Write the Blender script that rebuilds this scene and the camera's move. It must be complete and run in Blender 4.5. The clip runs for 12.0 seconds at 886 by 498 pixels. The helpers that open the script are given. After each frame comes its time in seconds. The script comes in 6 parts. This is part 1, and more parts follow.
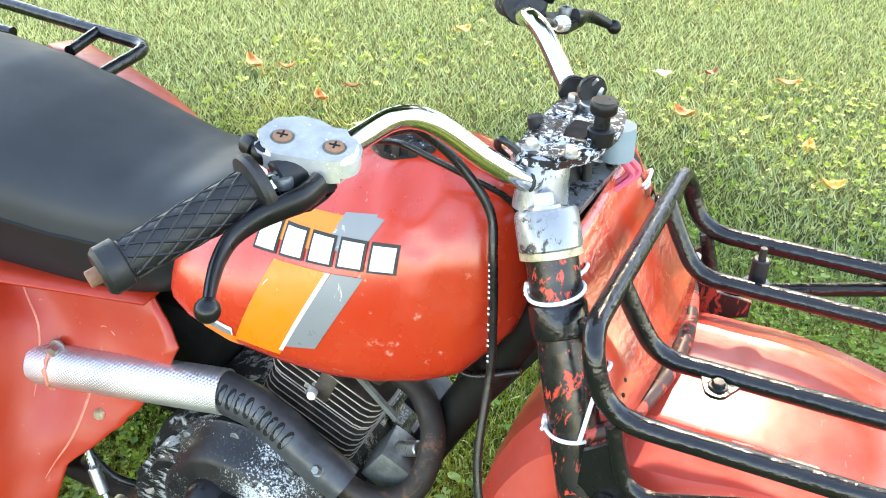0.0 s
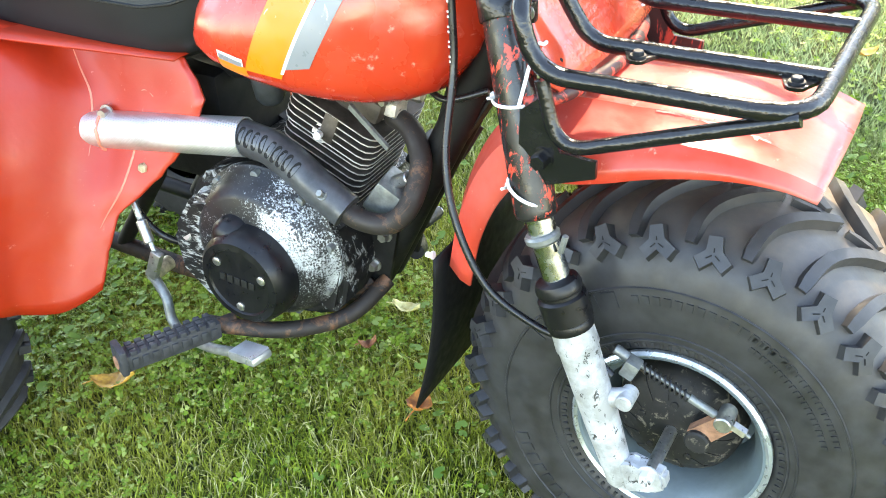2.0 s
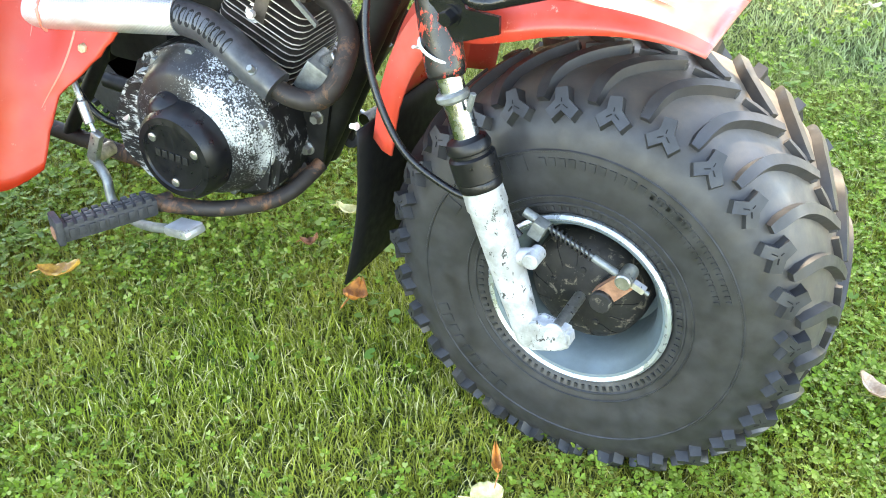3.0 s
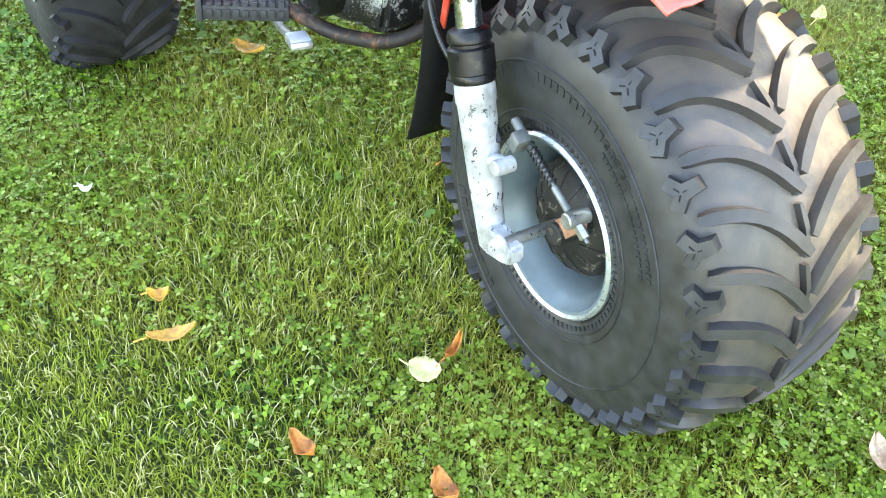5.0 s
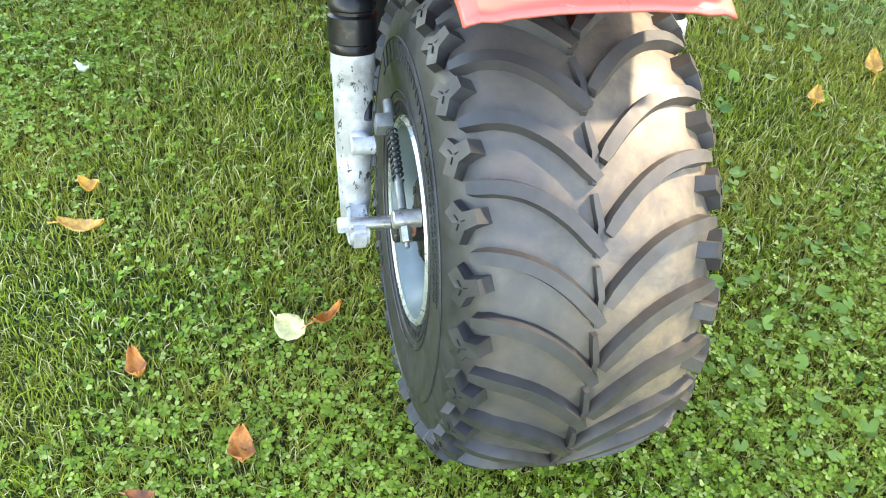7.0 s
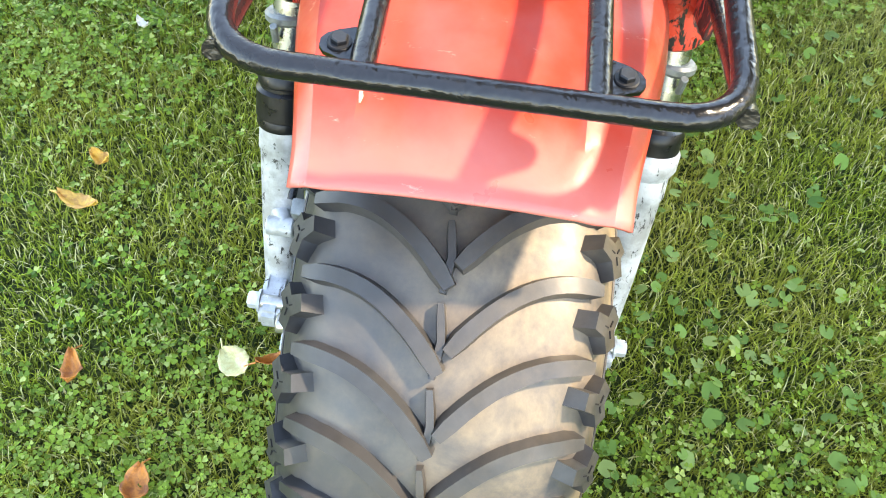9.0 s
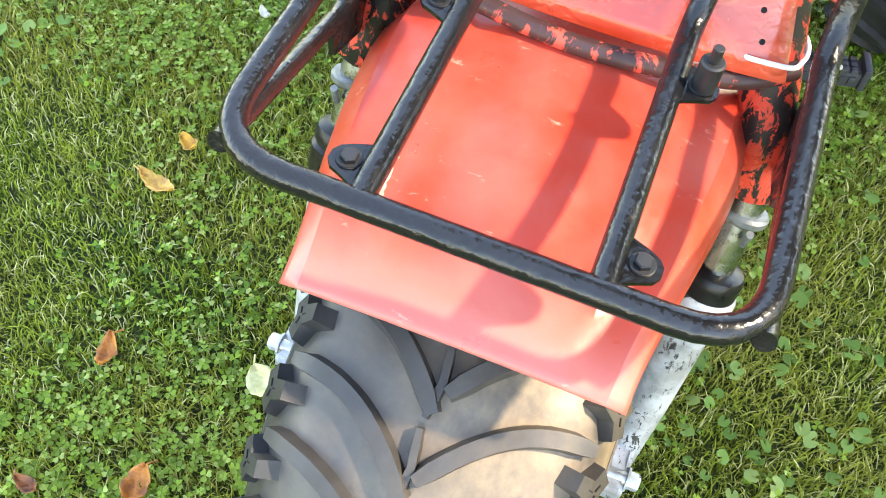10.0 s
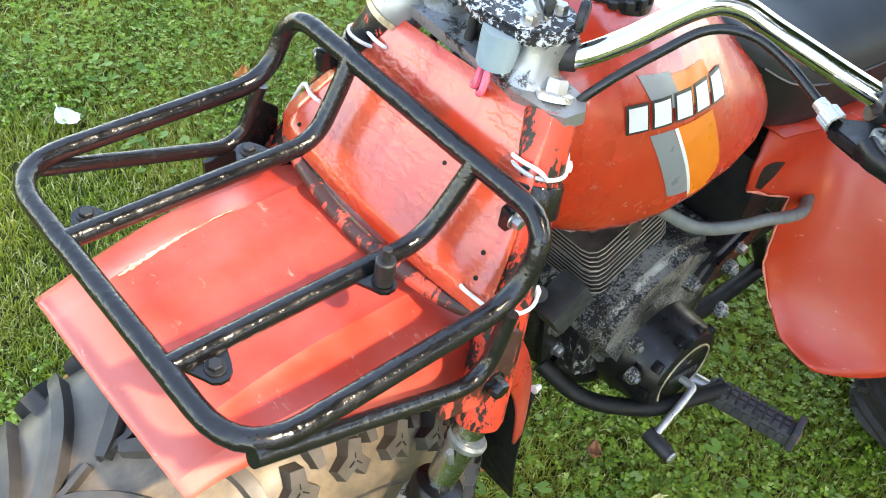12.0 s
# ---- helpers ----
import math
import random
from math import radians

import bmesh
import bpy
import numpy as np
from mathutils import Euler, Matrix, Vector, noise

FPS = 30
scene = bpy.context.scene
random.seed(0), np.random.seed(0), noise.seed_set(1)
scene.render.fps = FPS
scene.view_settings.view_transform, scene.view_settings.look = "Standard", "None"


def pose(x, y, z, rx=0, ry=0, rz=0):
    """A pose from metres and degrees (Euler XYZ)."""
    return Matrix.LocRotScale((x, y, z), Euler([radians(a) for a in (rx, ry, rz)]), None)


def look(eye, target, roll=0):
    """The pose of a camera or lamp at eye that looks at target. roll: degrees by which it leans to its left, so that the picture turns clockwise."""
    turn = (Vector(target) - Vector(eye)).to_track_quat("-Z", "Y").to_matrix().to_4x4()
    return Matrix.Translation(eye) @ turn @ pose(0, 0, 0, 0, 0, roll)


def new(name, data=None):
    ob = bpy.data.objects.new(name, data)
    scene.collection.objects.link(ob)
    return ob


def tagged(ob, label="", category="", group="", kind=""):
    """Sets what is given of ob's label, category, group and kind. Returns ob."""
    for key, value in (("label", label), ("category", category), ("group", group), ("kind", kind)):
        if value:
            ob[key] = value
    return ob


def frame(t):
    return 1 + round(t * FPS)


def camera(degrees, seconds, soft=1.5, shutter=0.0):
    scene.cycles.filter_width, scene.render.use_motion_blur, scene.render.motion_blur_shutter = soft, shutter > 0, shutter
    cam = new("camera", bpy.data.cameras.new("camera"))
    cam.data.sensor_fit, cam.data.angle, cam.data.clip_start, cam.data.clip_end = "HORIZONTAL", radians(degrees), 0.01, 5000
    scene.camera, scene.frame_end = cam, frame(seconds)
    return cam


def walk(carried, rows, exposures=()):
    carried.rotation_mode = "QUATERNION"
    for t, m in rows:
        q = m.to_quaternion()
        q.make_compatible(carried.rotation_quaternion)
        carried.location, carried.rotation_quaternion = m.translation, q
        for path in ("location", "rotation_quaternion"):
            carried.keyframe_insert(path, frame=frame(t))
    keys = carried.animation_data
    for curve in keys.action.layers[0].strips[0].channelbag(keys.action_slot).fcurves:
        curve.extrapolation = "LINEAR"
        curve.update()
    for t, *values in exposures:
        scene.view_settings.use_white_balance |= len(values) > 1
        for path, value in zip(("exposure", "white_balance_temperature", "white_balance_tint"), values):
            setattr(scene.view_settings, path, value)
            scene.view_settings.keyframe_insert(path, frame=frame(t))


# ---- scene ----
cam = camera(47.3, 12.0, soft=1.0)
PATH = [
    (0, (-0.014, -0.928, 1.467), (-0.695, 0.617, 0.394), 2.0),
    (0.5, (0.008, -1.005, 1.434), (-0.652, 0.564, 0.383), 2.9),
    (0.7, (0.006, -1.037, 1.416), (-0.625, 0.548, 0.373), 2.6),
    (1, (0.014, -1.123, 1.402), (-0.591, 0.487, 0.381), 2.7),
    (1.5, (0.094, -1.17, 1.355), (-0.58, 0.406, 0.324), 0.1),
    (2, (0.267, -1.164, 1.287), (-0.568, 0.282, 0.186), -2.4),
    (2.5, (0.389, -1.201, 1.241), (-0.462, 0.236, 0.141), -1.2),
    (3, (0.409, -1.237, 1.195), (-0.388, 0.197, 0.052), -0.9),
    (3.5, (0.513, -1.213, 1.167), (-0.366, 0.111, -0.046), 0.9),
    (3.7, (0.6, -1.196, 1.165), (-0.402, 0.031, -0.056), 2.7),
    (5.3, (0.89, -0.764, 1.257), (-0.388, -0.058, -0.109), 2.7),
    (5.5, (0.923, -0.717, 1.265), (-0.385, -0.073, -0.104), 3.2),
    (6, (0.942, -0.593, 1.272), (-0.387, -0.079, -0.131), 1.4),
    (6.5, (0.93, -0.484, 1.259), (-0.376, -0.026, -0.185), 1.4),
    (6.7, (0.943, -0.431, 1.261), (-0.369, -0.003, -0.186), 4.1),
    (8.3, (0.787, -0.164, 1.313), (-0.424, -0.04, -0.274), 2.0),
    (8.5, (0.748, -0.131, 1.332), (-0.428, -0.035, -0.283), 1.1),
    (8.7, (0.716, -0.075, 1.332), (-0.475, -0.03, -0.274), 1.7),
    (9, (0.661, 0.009, 1.353), (-0.506, -0.049, -0.271), 4.5),
    (9.5, (0.586, 0.073, 1.39), (-0.507, -0.15, -0.269), 6.5),
    (10, (0.511, 0.079, 1.388), (-0.56, -0.214, -0.276), 6.8),
    (10.5, (0.45, 0.235, 1.423), (-0.635, -0.273, -0.179), 9.2),
    (11, (0.445, 0.337, 1.475), (-0.676, -0.346, -0.033), 8.3),
    (11.5, (0.423, 0.423, 1.479), (-0.689, -0.407, 0.038), 8.1),
    (12, (0.382, 0.574, 1.493), (-0.708, -0.38, 0.113), 10.4),
]
EXPOSURES = [(t, e, 8350, 11) for t, e in ((0, 3.14), (1.0, 3.52), (2.0, 3.54), (3.5, 3.68), (5.5, 3.62), (6.5, 3.50), (8.5, 3.44), (9.5, 3.36), (10.5, 3.36), (11.0, 3.22), (12, 3.06))]
walk(cam, [(t, look(eye, target, roll)) for t, eye, target, roll in PATH], EXPOSURES)

# ---- daylight ----
SUN_TO = Vector((-0.12, 0.66, 0.74)).normalized()
world = bpy.data.worlds.new("sky")
scene.world = world
world.use_nodes = True
wn = world.node_tree
sky = wn.nodes.new("ShaderNodeTexSky")
sky.sky_type, sky.sun_disc = "NISHITA", False
sky.sun_elevation = math.asin(SUN_TO.z)
sky.sun_rotation = math.atan2(SUN_TO.x, SUN_TO.y)
sky.dust_density = 0.4
wn.links.new(sky.outputs[0], wn.nodes["Background"].inputs[0])
wn.nodes["Background"].inputs[1].default_value = 0.15
sun = new("sun", bpy.data.lights.new("sun", "SUN"))
sun.data.energy, sun.data.angle, sun.data.color = 1.5, radians(3.0), (1.0, 0.94, 0.84)
sun.matrix_world = look(SUN_TO * 20, (0, 0, 0))


# ---- materials ----
def rgb(r, g, b):
    """Linear colour from display values of 0 to 255."""
    return tuple(((c / 255) / 12.92 if c / 255 < 0.04045 else ((c / 255 + 0.055) / 1.055) ** 2.4) for c in (r, g, b)) + (1.0,)


class Mat:
    """A node material with short ways to add noise, ramps, mixes and bumps."""

    def __init__(self, name, base=(0.5, 0.5, 0.5, 1), rough=0.5, metal=0.0):
        self.m = bpy.data.materials.new(name)
        self.m.use_nodes = True
        self.t = self.m.node_tree
        self.b = self.t.nodes["Principled BSDF"]
        self.b.inputs["Base Color"].default_value = base
        self.b.inputs["Roughness"].default_value = rough
        self.b.inputs["Metallic"].default_value = metal
        self.co = self.t.nodes.new("ShaderNodeTexCoord").outputs["Object"]
        self.height = None

    def link(self, a, b):
        self.t.links.new(a, b)

    def noise(self, scale, detail=4, rough=0.55, stretch=None, distort=0.0):
        n = self.t.nodes.new("ShaderNodeTexNoise")
        n.inputs["Scale"].default_value, n.inputs["Detail"].default_value = scale, detail
        n.inputs["Roughness"].default_value, n.inputs["Distortion"].default_value = rough, distort
        co = self.co
        if stretch:
            mp = self.t.nodes.new("ShaderNodeMapping")
            mp.inputs["Scale"].default_value = stretch
            self.link(co, mp.inputs[0])
            co = mp.outputs[0]
        self.link(co, n.inputs["Vector"])
        return n.outputs[0]

    def ramp(self, fac, lo, hi, a=0.0, b=1.0):
        n = self.t.nodes.new("ShaderNodeMapRange")
        n.inputs["From Min"].default_value, n.inputs["From Max"].default_value = lo, hi
        n.inputs["To Min"].default_value, n.inputs["To Max"].default_value = a, b
        self.link(fac, n.inputs["Value"])
        return n.outputs[0]

    def mix(self, fac, a, b):
        n = self.t.nodes.new("ShaderNodeMix")
        n.data_type = "RGBA"
        for s, v in ((n.inputs[6], a), (n.inputs[7], b)):
            if isinstance(v, tuple):
                s.default_value = v
            else:
                self.link(v, s)
        if isinstance(fac, float):
            n.inputs[0].default_value = fac
        else:
            self.link(fac, n.inputs[0])
        return n.outputs[2]

    def math(self, op, a, b):
        n = self.t.nodes.new("ShaderNodeMath")
        n.operation = op
        for s, v in zip(n.inputs, (a, b)):
            if isinstance(v, (int, float)):
                s.default_value = v
            else:
                self.link(v, s)
        return n.outputs[0]

    def color(self, c):
        self.link(c, self.b.inputs["Base Color"])
        return self

    def rough(self, f):
        self.link(f, self.b.inputs["Roughness"])
        return self

    def bump(self, h, strength=0.3, dist=0.002):
        n = self.t.nodes.new("ShaderNodeBump")
        n.inputs["Strength"].default_value, n.inputs["Distance"].default_value = strength, dist
        self.link(h, n.inputs["Height"])
        if self.height is not None:
            self.link(self.height, n.inputs["Normal"])
        self.height = n.outputs[0]
        self.link(self.height, self.b.inputs["Normal"])
        return self

    def sep(self, axis):
        n = self.t.nodes.new("ShaderNodeSeparateXYZ")
        self.link(self.co, n.inputs[0])
        return n.outputs["XYZ".index(axis)]

    def random(self):
        return self.t.nodes.new("ShaderNodeObjectInfo").outputs["Random"]

    def island(self):
        return self.t.nodes.new("ShaderNodeNewGeometry").outputs["Random Per Island"]


def red_paint(name, base, faded, fade_lo, fade_hi, rough=0.34, coat=0.5, scuffs=0.64, spec=0.5, lip=None):
    m = Mat(name, base, rough)
    m.b.inputs["Specular IOR Level"].default_value = spec
    m.b.inputs["Coat Weight"].default_value, m.b.inputs["Coat Roughness"].default_value = coat, 0.22
    big = m.ramp(m.noise(6, 5, 0.6), fade_lo, fade_hi)
    if lip:
        # bleached towards the front edge, with an uneven border
        worn = m.ramp(m.math("ADD", m.sep("X"), m.math("MULTIPLY", m.noise(16, 4, 0.6), 0.05)), lip[0] + 0.025, lip[1] + 0.025)
        big = m.math("MAXIMUM", m.math("MULTIPLY", big, 0.7), worn)
    c = m.mix(big, base, faded)
    scuff = m.ramp(m.noise(55, 6, 0.75, (1, 0.35, 1)), scuffs, scuffs + 0.08)
    c = m.mix(m.math("MULTIPLY", scuff, 0.55), c, rgb(240, 170, 150))
    m.color(c)
    m.rough(m.ramp(m.noise(20, 4), 0.3, 0.75, rough - 0.1, rough + 0.16))
    m.bump(m.noise(9, 3), 0.4, 0.008).bump(m.noise(34, 3), 0.12, 0.002).bump(m.noise(150, 3), 0.18, 0.0008)
    return m.m


def chipped(name, over, under, lo, hi, scale=26, rough=0.4, metal=0.0, stretch=(1, 1, 0.45), patchy=0.06):
    """Paint, chipped off in ragged patches down to an older coat."""
    m = Mat(name, over, rough, metal)
    n = m.math("ADD", m.noise(scale, 7, 0.72, stretch, 0.6), m.ramp(m.noise(scale * 0.22, 2), 0.3, 0.7, -patchy, patchy))
    f = m.ramp(n, lo, hi)
    m.color(m.mix(f, over, under))
    m.rough(m.ramp(m.noise(40, 3), 0.3, 0.7, rough - 0.12, rough + 0.2))
    m.bump(f, 0.25, 0.0012).bump(m.noise(160, 3), 0.12, 0.0006)
    return m.m


def plain(name, base, rough, metal=0.0, vary=0.25, scale=30, bump=0.15, dist=0.001, spec=0.5):
    m = Mat(name, base, rough, metal)
    m.b.inputs["Specular IOR Level"].default_value = spec
    dark = tuple(c * (1 - vary) for c in base[:3]) + (1.0,)
    light = tuple(min(1.0, c * (1 + vary)) for c in base[:3]) + (1.0,)
    m.color(m.mix(m.ramp(m.noise(scale, 5, 0.65), 0.3, 0.7), dark, light))
    m.rough(m.ramp(m.noise(scale * 2.3, 3), 0.3, 0.7, max(0.02, rough - 0.1), min(1, rough + 0.12)))
    if bump:
        m.bump(m.noise(scale * 6, 3), bump, dist)
    return m.m


RED = (0.52, 0.033, 0.012, 1)
M_RED = red_paint("tank_red", RED, (0.54, 0.048, 0.018, 1), 0.45, 0.8, 0.25, 0.5, 0.615)
M_FENDER = red_paint("fender_red", (0.53, 0.036, 0.016, 1), (0.58, 0.128, 0.098, 1), 0.42, 0.75, 0.36, 0.25, 0.62, 0.45, (0.075, 0.135))
M_REAR = red_paint("rear_red", (0.40, 0.022, 0.006, 1), (0.43, 0.034, 0.011, 1), 0.4, 0.75, 0.40, 0.12)
def wrinkled(name):
    m = Mat(name, (0.58, 0.038, 0.018, 1), 0.26)
    m.b.inputs["Coat Weight"].default_value, m.b.inputs["Coat Roughness"].default_value = 0.7, 0.14
    f = m.ramp(m.noise(7, 4, 0.6), 0.40, 0.62)
    c = m.mix(f, (0.58, 0.042, 0.014, 1), (0.64, 0.100, 0.050, 1))
    streak = m.ramp(m.noise(22, 3, 0.5, (0.3, 1, 0.15)), 0.60, 0.66)
    m.color(m.mix(m.math("MULTIPLY", streak, 0.7), c, (0.55, 0.033, 0.014, 1)))
    m.rough(m.ramp(m.noise(30, 3), 0.3, 0.7, 0.14, 0.32))
    w = m.t.nodes.new("ShaderNodeTexWave")
    w.inputs["Scale"].default_value, w.inputs["Distortion"].default_value = 34, 7
    w.inputs["Detail"].default_value, w.inputs["Detail Scale"].default_value = 3, 2.2
    w.bands_direction = "Z"
    m.link(m.co, w.inputs["Vector"])
    m.bump(m.math("MULTIPLY", w.outputs[1], m.ramp(m.noise(14, 3), 0.42, 0.60)), 0.42, 0.0018)
    m.bump(m.noise(9, 3), 0.2, 0.006).bump(m.noise(180, 3), 0.10, 0.0006)
    return m.m


M_SHIELD = wrinkled("shield_wrinkled_red")
M_FORK_R = chipped("fork_black_over_red", (0.012, 0.011, 0.011, 1), (0.60, 0.06, 0.035, 1), 0.56, 0.58, 125, 0.24, 0.0, (1, 1, 0.45), 0.10)
M_FORK_L = chipped("fork_red_over_black", (0.60, 0.055, 0.03, 1), (0.015, 0.013, 0.013, 1), 0.505, 0.525, 70, 0.34, 0.0, (1, 1, 0.4), 0.12)
M_CREASE = plain("stressed_plastic", (0.66, 0.22, 0.15, 1), 0.5, 0, 0.3, 60)
M_CRACK = chipped("cracked_plastic", (0.66, 0.50, 0.36, 1), (0.60, 0.12, 0.08, 1), 0.50, 0.62, 90, 0.6, 0.0, (0.3, 1, 1))
M_CROSS = chipped("crossbar_chipped", (0.05, 0.02, 0.018, 1), (0.62, 0.08, 0.05, 1), 0.52, 0.56, 40, 0.45)
def rack_paint():
    m = Mat("black_gloss", (0.008, 0.008, 0.009, 1), 0.16)
    chip = m.ramp(m.math("ADD", m.noise(120, 6, 0.7), m.ramp(m.noise(14, 3), 0.3, 0.7, -0.07, 0.07)), 0.74, 0.77)
    m.color(m.mix(chip, (0.007, 0.007, 0.008, 1), (0.30, 0.31, 0.32, 1)))
    m.rough(m.ramp(m.noise(40, 3), 0.3, 0.7, 0.08, 0.30))
    m.bump(m.noise(70, 4), 0.7, 0.0024).bump(m.noise(220, 3), 0.35, 0.0008)
    return m.m


M_BLACK = rack_paint()
M_FRAME = plain("frame_black", (0.008, 0.008, 0.008, 1), 0.55, 0, 0.5, 25, spec=0.28)
def flaking():
    m = Mat("silver_flaking", (0.56, 0.57, 0.58, 1), 0.42, 0.25)
    dirt = m.ramp(m.noise(24, 5, 0.65), 0.42, 0.62)
    c = m.mix(dirt, (0.56, 0.57, 0.58, 1), (0.33, 0.33, 0.32, 1))
    chip = m.ramp(m.math("ADD", m.noise(110, 7, 0.74, (1, 1, 0.5), 0.6), m.ramp(m.noise(18, 2), 0.3, 0.7, -0.07, 0.07)), 0.60, 0.63)
    m.color(m.mix(chip, c, (0.05, 0.048, 0.045, 1)))
    m.rough(m.ramp(m.noise(40, 3), 0.3, 0.7, 0.3, 0.6))
    m.bump(chip, 0.25, 0.001).bump(m.noise(45, 4), 0.3, 0.003)
    return m.m


M_SILVER = flaking()
M_CLAMP = chipped("clamp_black_white", (0.016, 0.016, 0.018, 1), (0.55, 0.60, 0.64, 1), 0.52, 0.545, 130, 0.42, 0.1, (1, 1, 1))
M_HOUSING = plain("tarnished_alloy", (0.78, 0.78, 0.77, 1), 0.16, 0.5, 0.14, 70, 0.25, 0.0012)
M_YOKE = chipped("yoke_worn_silver", (0.30, 0.31, 0.32, 1), (0.05, 0.05, 0.052, 1), 0.57, 0.62, 70, 0.30, 0.6, (1, 1, 0.6), 0.10)
M_ALLOY = plain("cast_alloy", (0.55, 0.55, 0.54, 1), 0.36, 0.75, 0.2, 30)
M_STEEL = plain("steel", (0.45, 0.44, 0.42, 1), 0.35, 0.9, 0.3, 60)
M_STANCHION = plain("stanchion_chrome", (0.36, 0.38, 0.38, 1), 0.24, 1.0, 0.15, 30, 0.05)
M_RUST = chipped("rusty_steel", (0.030, 0.024, 0.021, 1), (0.16, 0.075, 0.040, 1), 0.53, 0.66, 30, 0.6, 0.3, (1, 1, 1), 0.10)
M_RUST_LIGHT = plain("light_rust", (0.30, 0.15, 0.09, 1), 0.8, 0.1, 0.45, 60, 0.3)
M_CASE = chipped("engine_case", (0.014, 0.014, 0.015, 1), (0.42, 0.44, 0.45, 1), 0.57, 0.66, 75, 0.45, 0.35, (1, 1, 0.6), 0.13)
def speckled(name, dark, light, grain, patch, bias, stretch=None):
    """Black coat eaten away in fine grains, thickest in broad patches."""
    m = Mat(name, dark, 0.4, 0.3)
    n = m.math("ADD", m.noise(grain, 5, 0.75, stretch), m.ramp(m.noise(patch, 4, 0.6), 0.32, 0.68, -0.17, 0.17))
    f = m.ramp(n, bias, bias + 0.09)
    worn = m.mix(m.ramp(m.noise(30, 4), 0.3, 0.7), light, tuple(c * 0.55 for c in light[:3]) + (1.0,))
    m.color(m.mix(f, dark, worn))
    m.rough(m.ramp(m.noise(60, 3), 0.3, 0.7, 0.28, 0.55))
    m.bump(f, 0.3, 0.0006).bump(m.noise(40, 3), 0.15, 0.002)
    return m.m


M_SPECKLE = speckled("clutch_cover_speckle", (0.016, 0.016, 0.017, 1), (0.66, 0.69, 0.71, 1), 300, 9, 0.545)
M_STREAK = speckled("case_streaks", (0.012, 0.012, 0.013, 1), (0.62, 0.63, 0.62, 1), 110, 12, 0.50, (0.5, 1, 1.8))
M_CASE_GREY = speckled("left_case_grey", (0.022, 0.022, 0.021, 1), (0.34, 0.34, 0.32, 1), 260, 13, 0.47)
M_STAY = plain("dull_steel", (0.20, 0.21, 0.20, 1), 0.42, 0.5, 0.35, 60)
M_REAR_TYRE = plain("rear_tyre_rubber", (0.018, 0.018, 0.020, 1), 0.62, 0, 0.4, 20, 0.2, 0.002, 0.35)
M_CAP = chipped("cap_black", (0.012, 0.012, 0.013, 1), (0.50, 0.50, 0.50, 1), 0.60, 0.63, 110, 0.35, 0.1, (1, 1, 1))
M_FIN = plain("cylinder_fins", (0.085, 0.070, 0.058, 1), 0.55, 0.55, 0.5, 30)
M_FIN_EDGE = plain("fin_edges", (0.55, 0.50, 0.44, 1), 0.36, 0.35, 0.5, 40)
M_COVER = plain("black_plastic", (0.006, 0.006, 0.007, 1), 0.34, 0, 0.3, 30, spec=0.35)
M_GUARD = plain("heat_guard_grey", (0.062, 0.065, 0.070, 1), 0.38, 0.3, 0.4, 30)
# near-black that paints the shade inside holes, cuts and slots
M_HOLE_SHADE = plain("hole_shade_black", (0.004, 0.004, 0.004, 1), 0.9, 0, 0.2, 30, 0)
M_PLATE_GREY = plain("weathered_plate", (0.045, 0.050, 0.050, 1), 0.45, 0.3, 0.4, 40)
M_RUBBER = plain("black_rubber", (0.012, 0.012, 0.013, 1), 0.5, 0, 0.3, 60, 0.2)
M_PEG = plain("dusty_rubber", (0.035, 0.036, 0.04, 1), 0.55, 0, 0.4, 60, 0.2)
M_HOSE = plain("grey_hose", (0.13, 0.14, 0.13, 1), 0.5, 0, 0.3, 40)
M_FLAP = plain("mudflap_rubber", (0.005, 0.005, 0.006, 1), 0.6, 0, 0.3, 25, spec=0.25)
M_CABLE = plain("cable_sheath", (0.010, 0.010, 0.011, 1), 0.28, 0, 0.2, 30, 0)
M_TIE = plain("white_nylon", (0.80, 0.79, 0.76, 1), 0.4, 0, 0.05, 30, 0)
M_ORANGE = chipped("decal_orange", (0.80, 0.20, 0.012, 1), (0.74, 0.68, 0.58, 1), 0.665, 0.68, 34, 0.36, 0.0, (1, 1, 1), 0.05)
M_GREY = chipped("decal_grey", (0.22, 0.23, 0.24, 1), (0.55, 0.54, 0.48, 1), 0.64, 0.66, 55, 0.36, 0.1, (1, 1, 0.3), 0.06)
M_WHITE = chipped("decal_white", (0.72, 0.70, 0.66, 1), (0.62, 0.20, 0.12, 1), 0.70, 0.74, 90, 0.45, 0, (1, 1, 1))
M_INK = plain("decal_black", (0.010, 0.010, 0.010, 1), 0.45, 0, 0.2, 40, 0)
M_RIM = plain("rim_bluegrey", (0.13, 0.17, 0.19, 1), 0.42, 0.25, 0.2, 14)
M_RIM_EDGE = plain("rim_edge", (0.52, 0.56, 0.58, 1), 0.3, 0.7, 0.2, 40)
M_DRUM = chipped("brake_drum", (0.018, 0.017, 0.016, 1), (0.20, 0.17, 0.13, 1), 0.56, 0.64, 50, 0.6, 0.3, (1, 1, 1))
M_BLUE = plain("bluegrey_plastic", (0.22, 0.30, 0.34, 1), 0.4, 0, 0.12, 30, 0)
M_BRASS = plain("oiled_brass", (0.50, 0.42, 0.28, 1), 0.45, 0.5, 0.6, 60)
M_PINK = plain("pink_wire", (0.62, 0.10, 0.16, 1), 0.5, 0, 0.2, 60, 0)


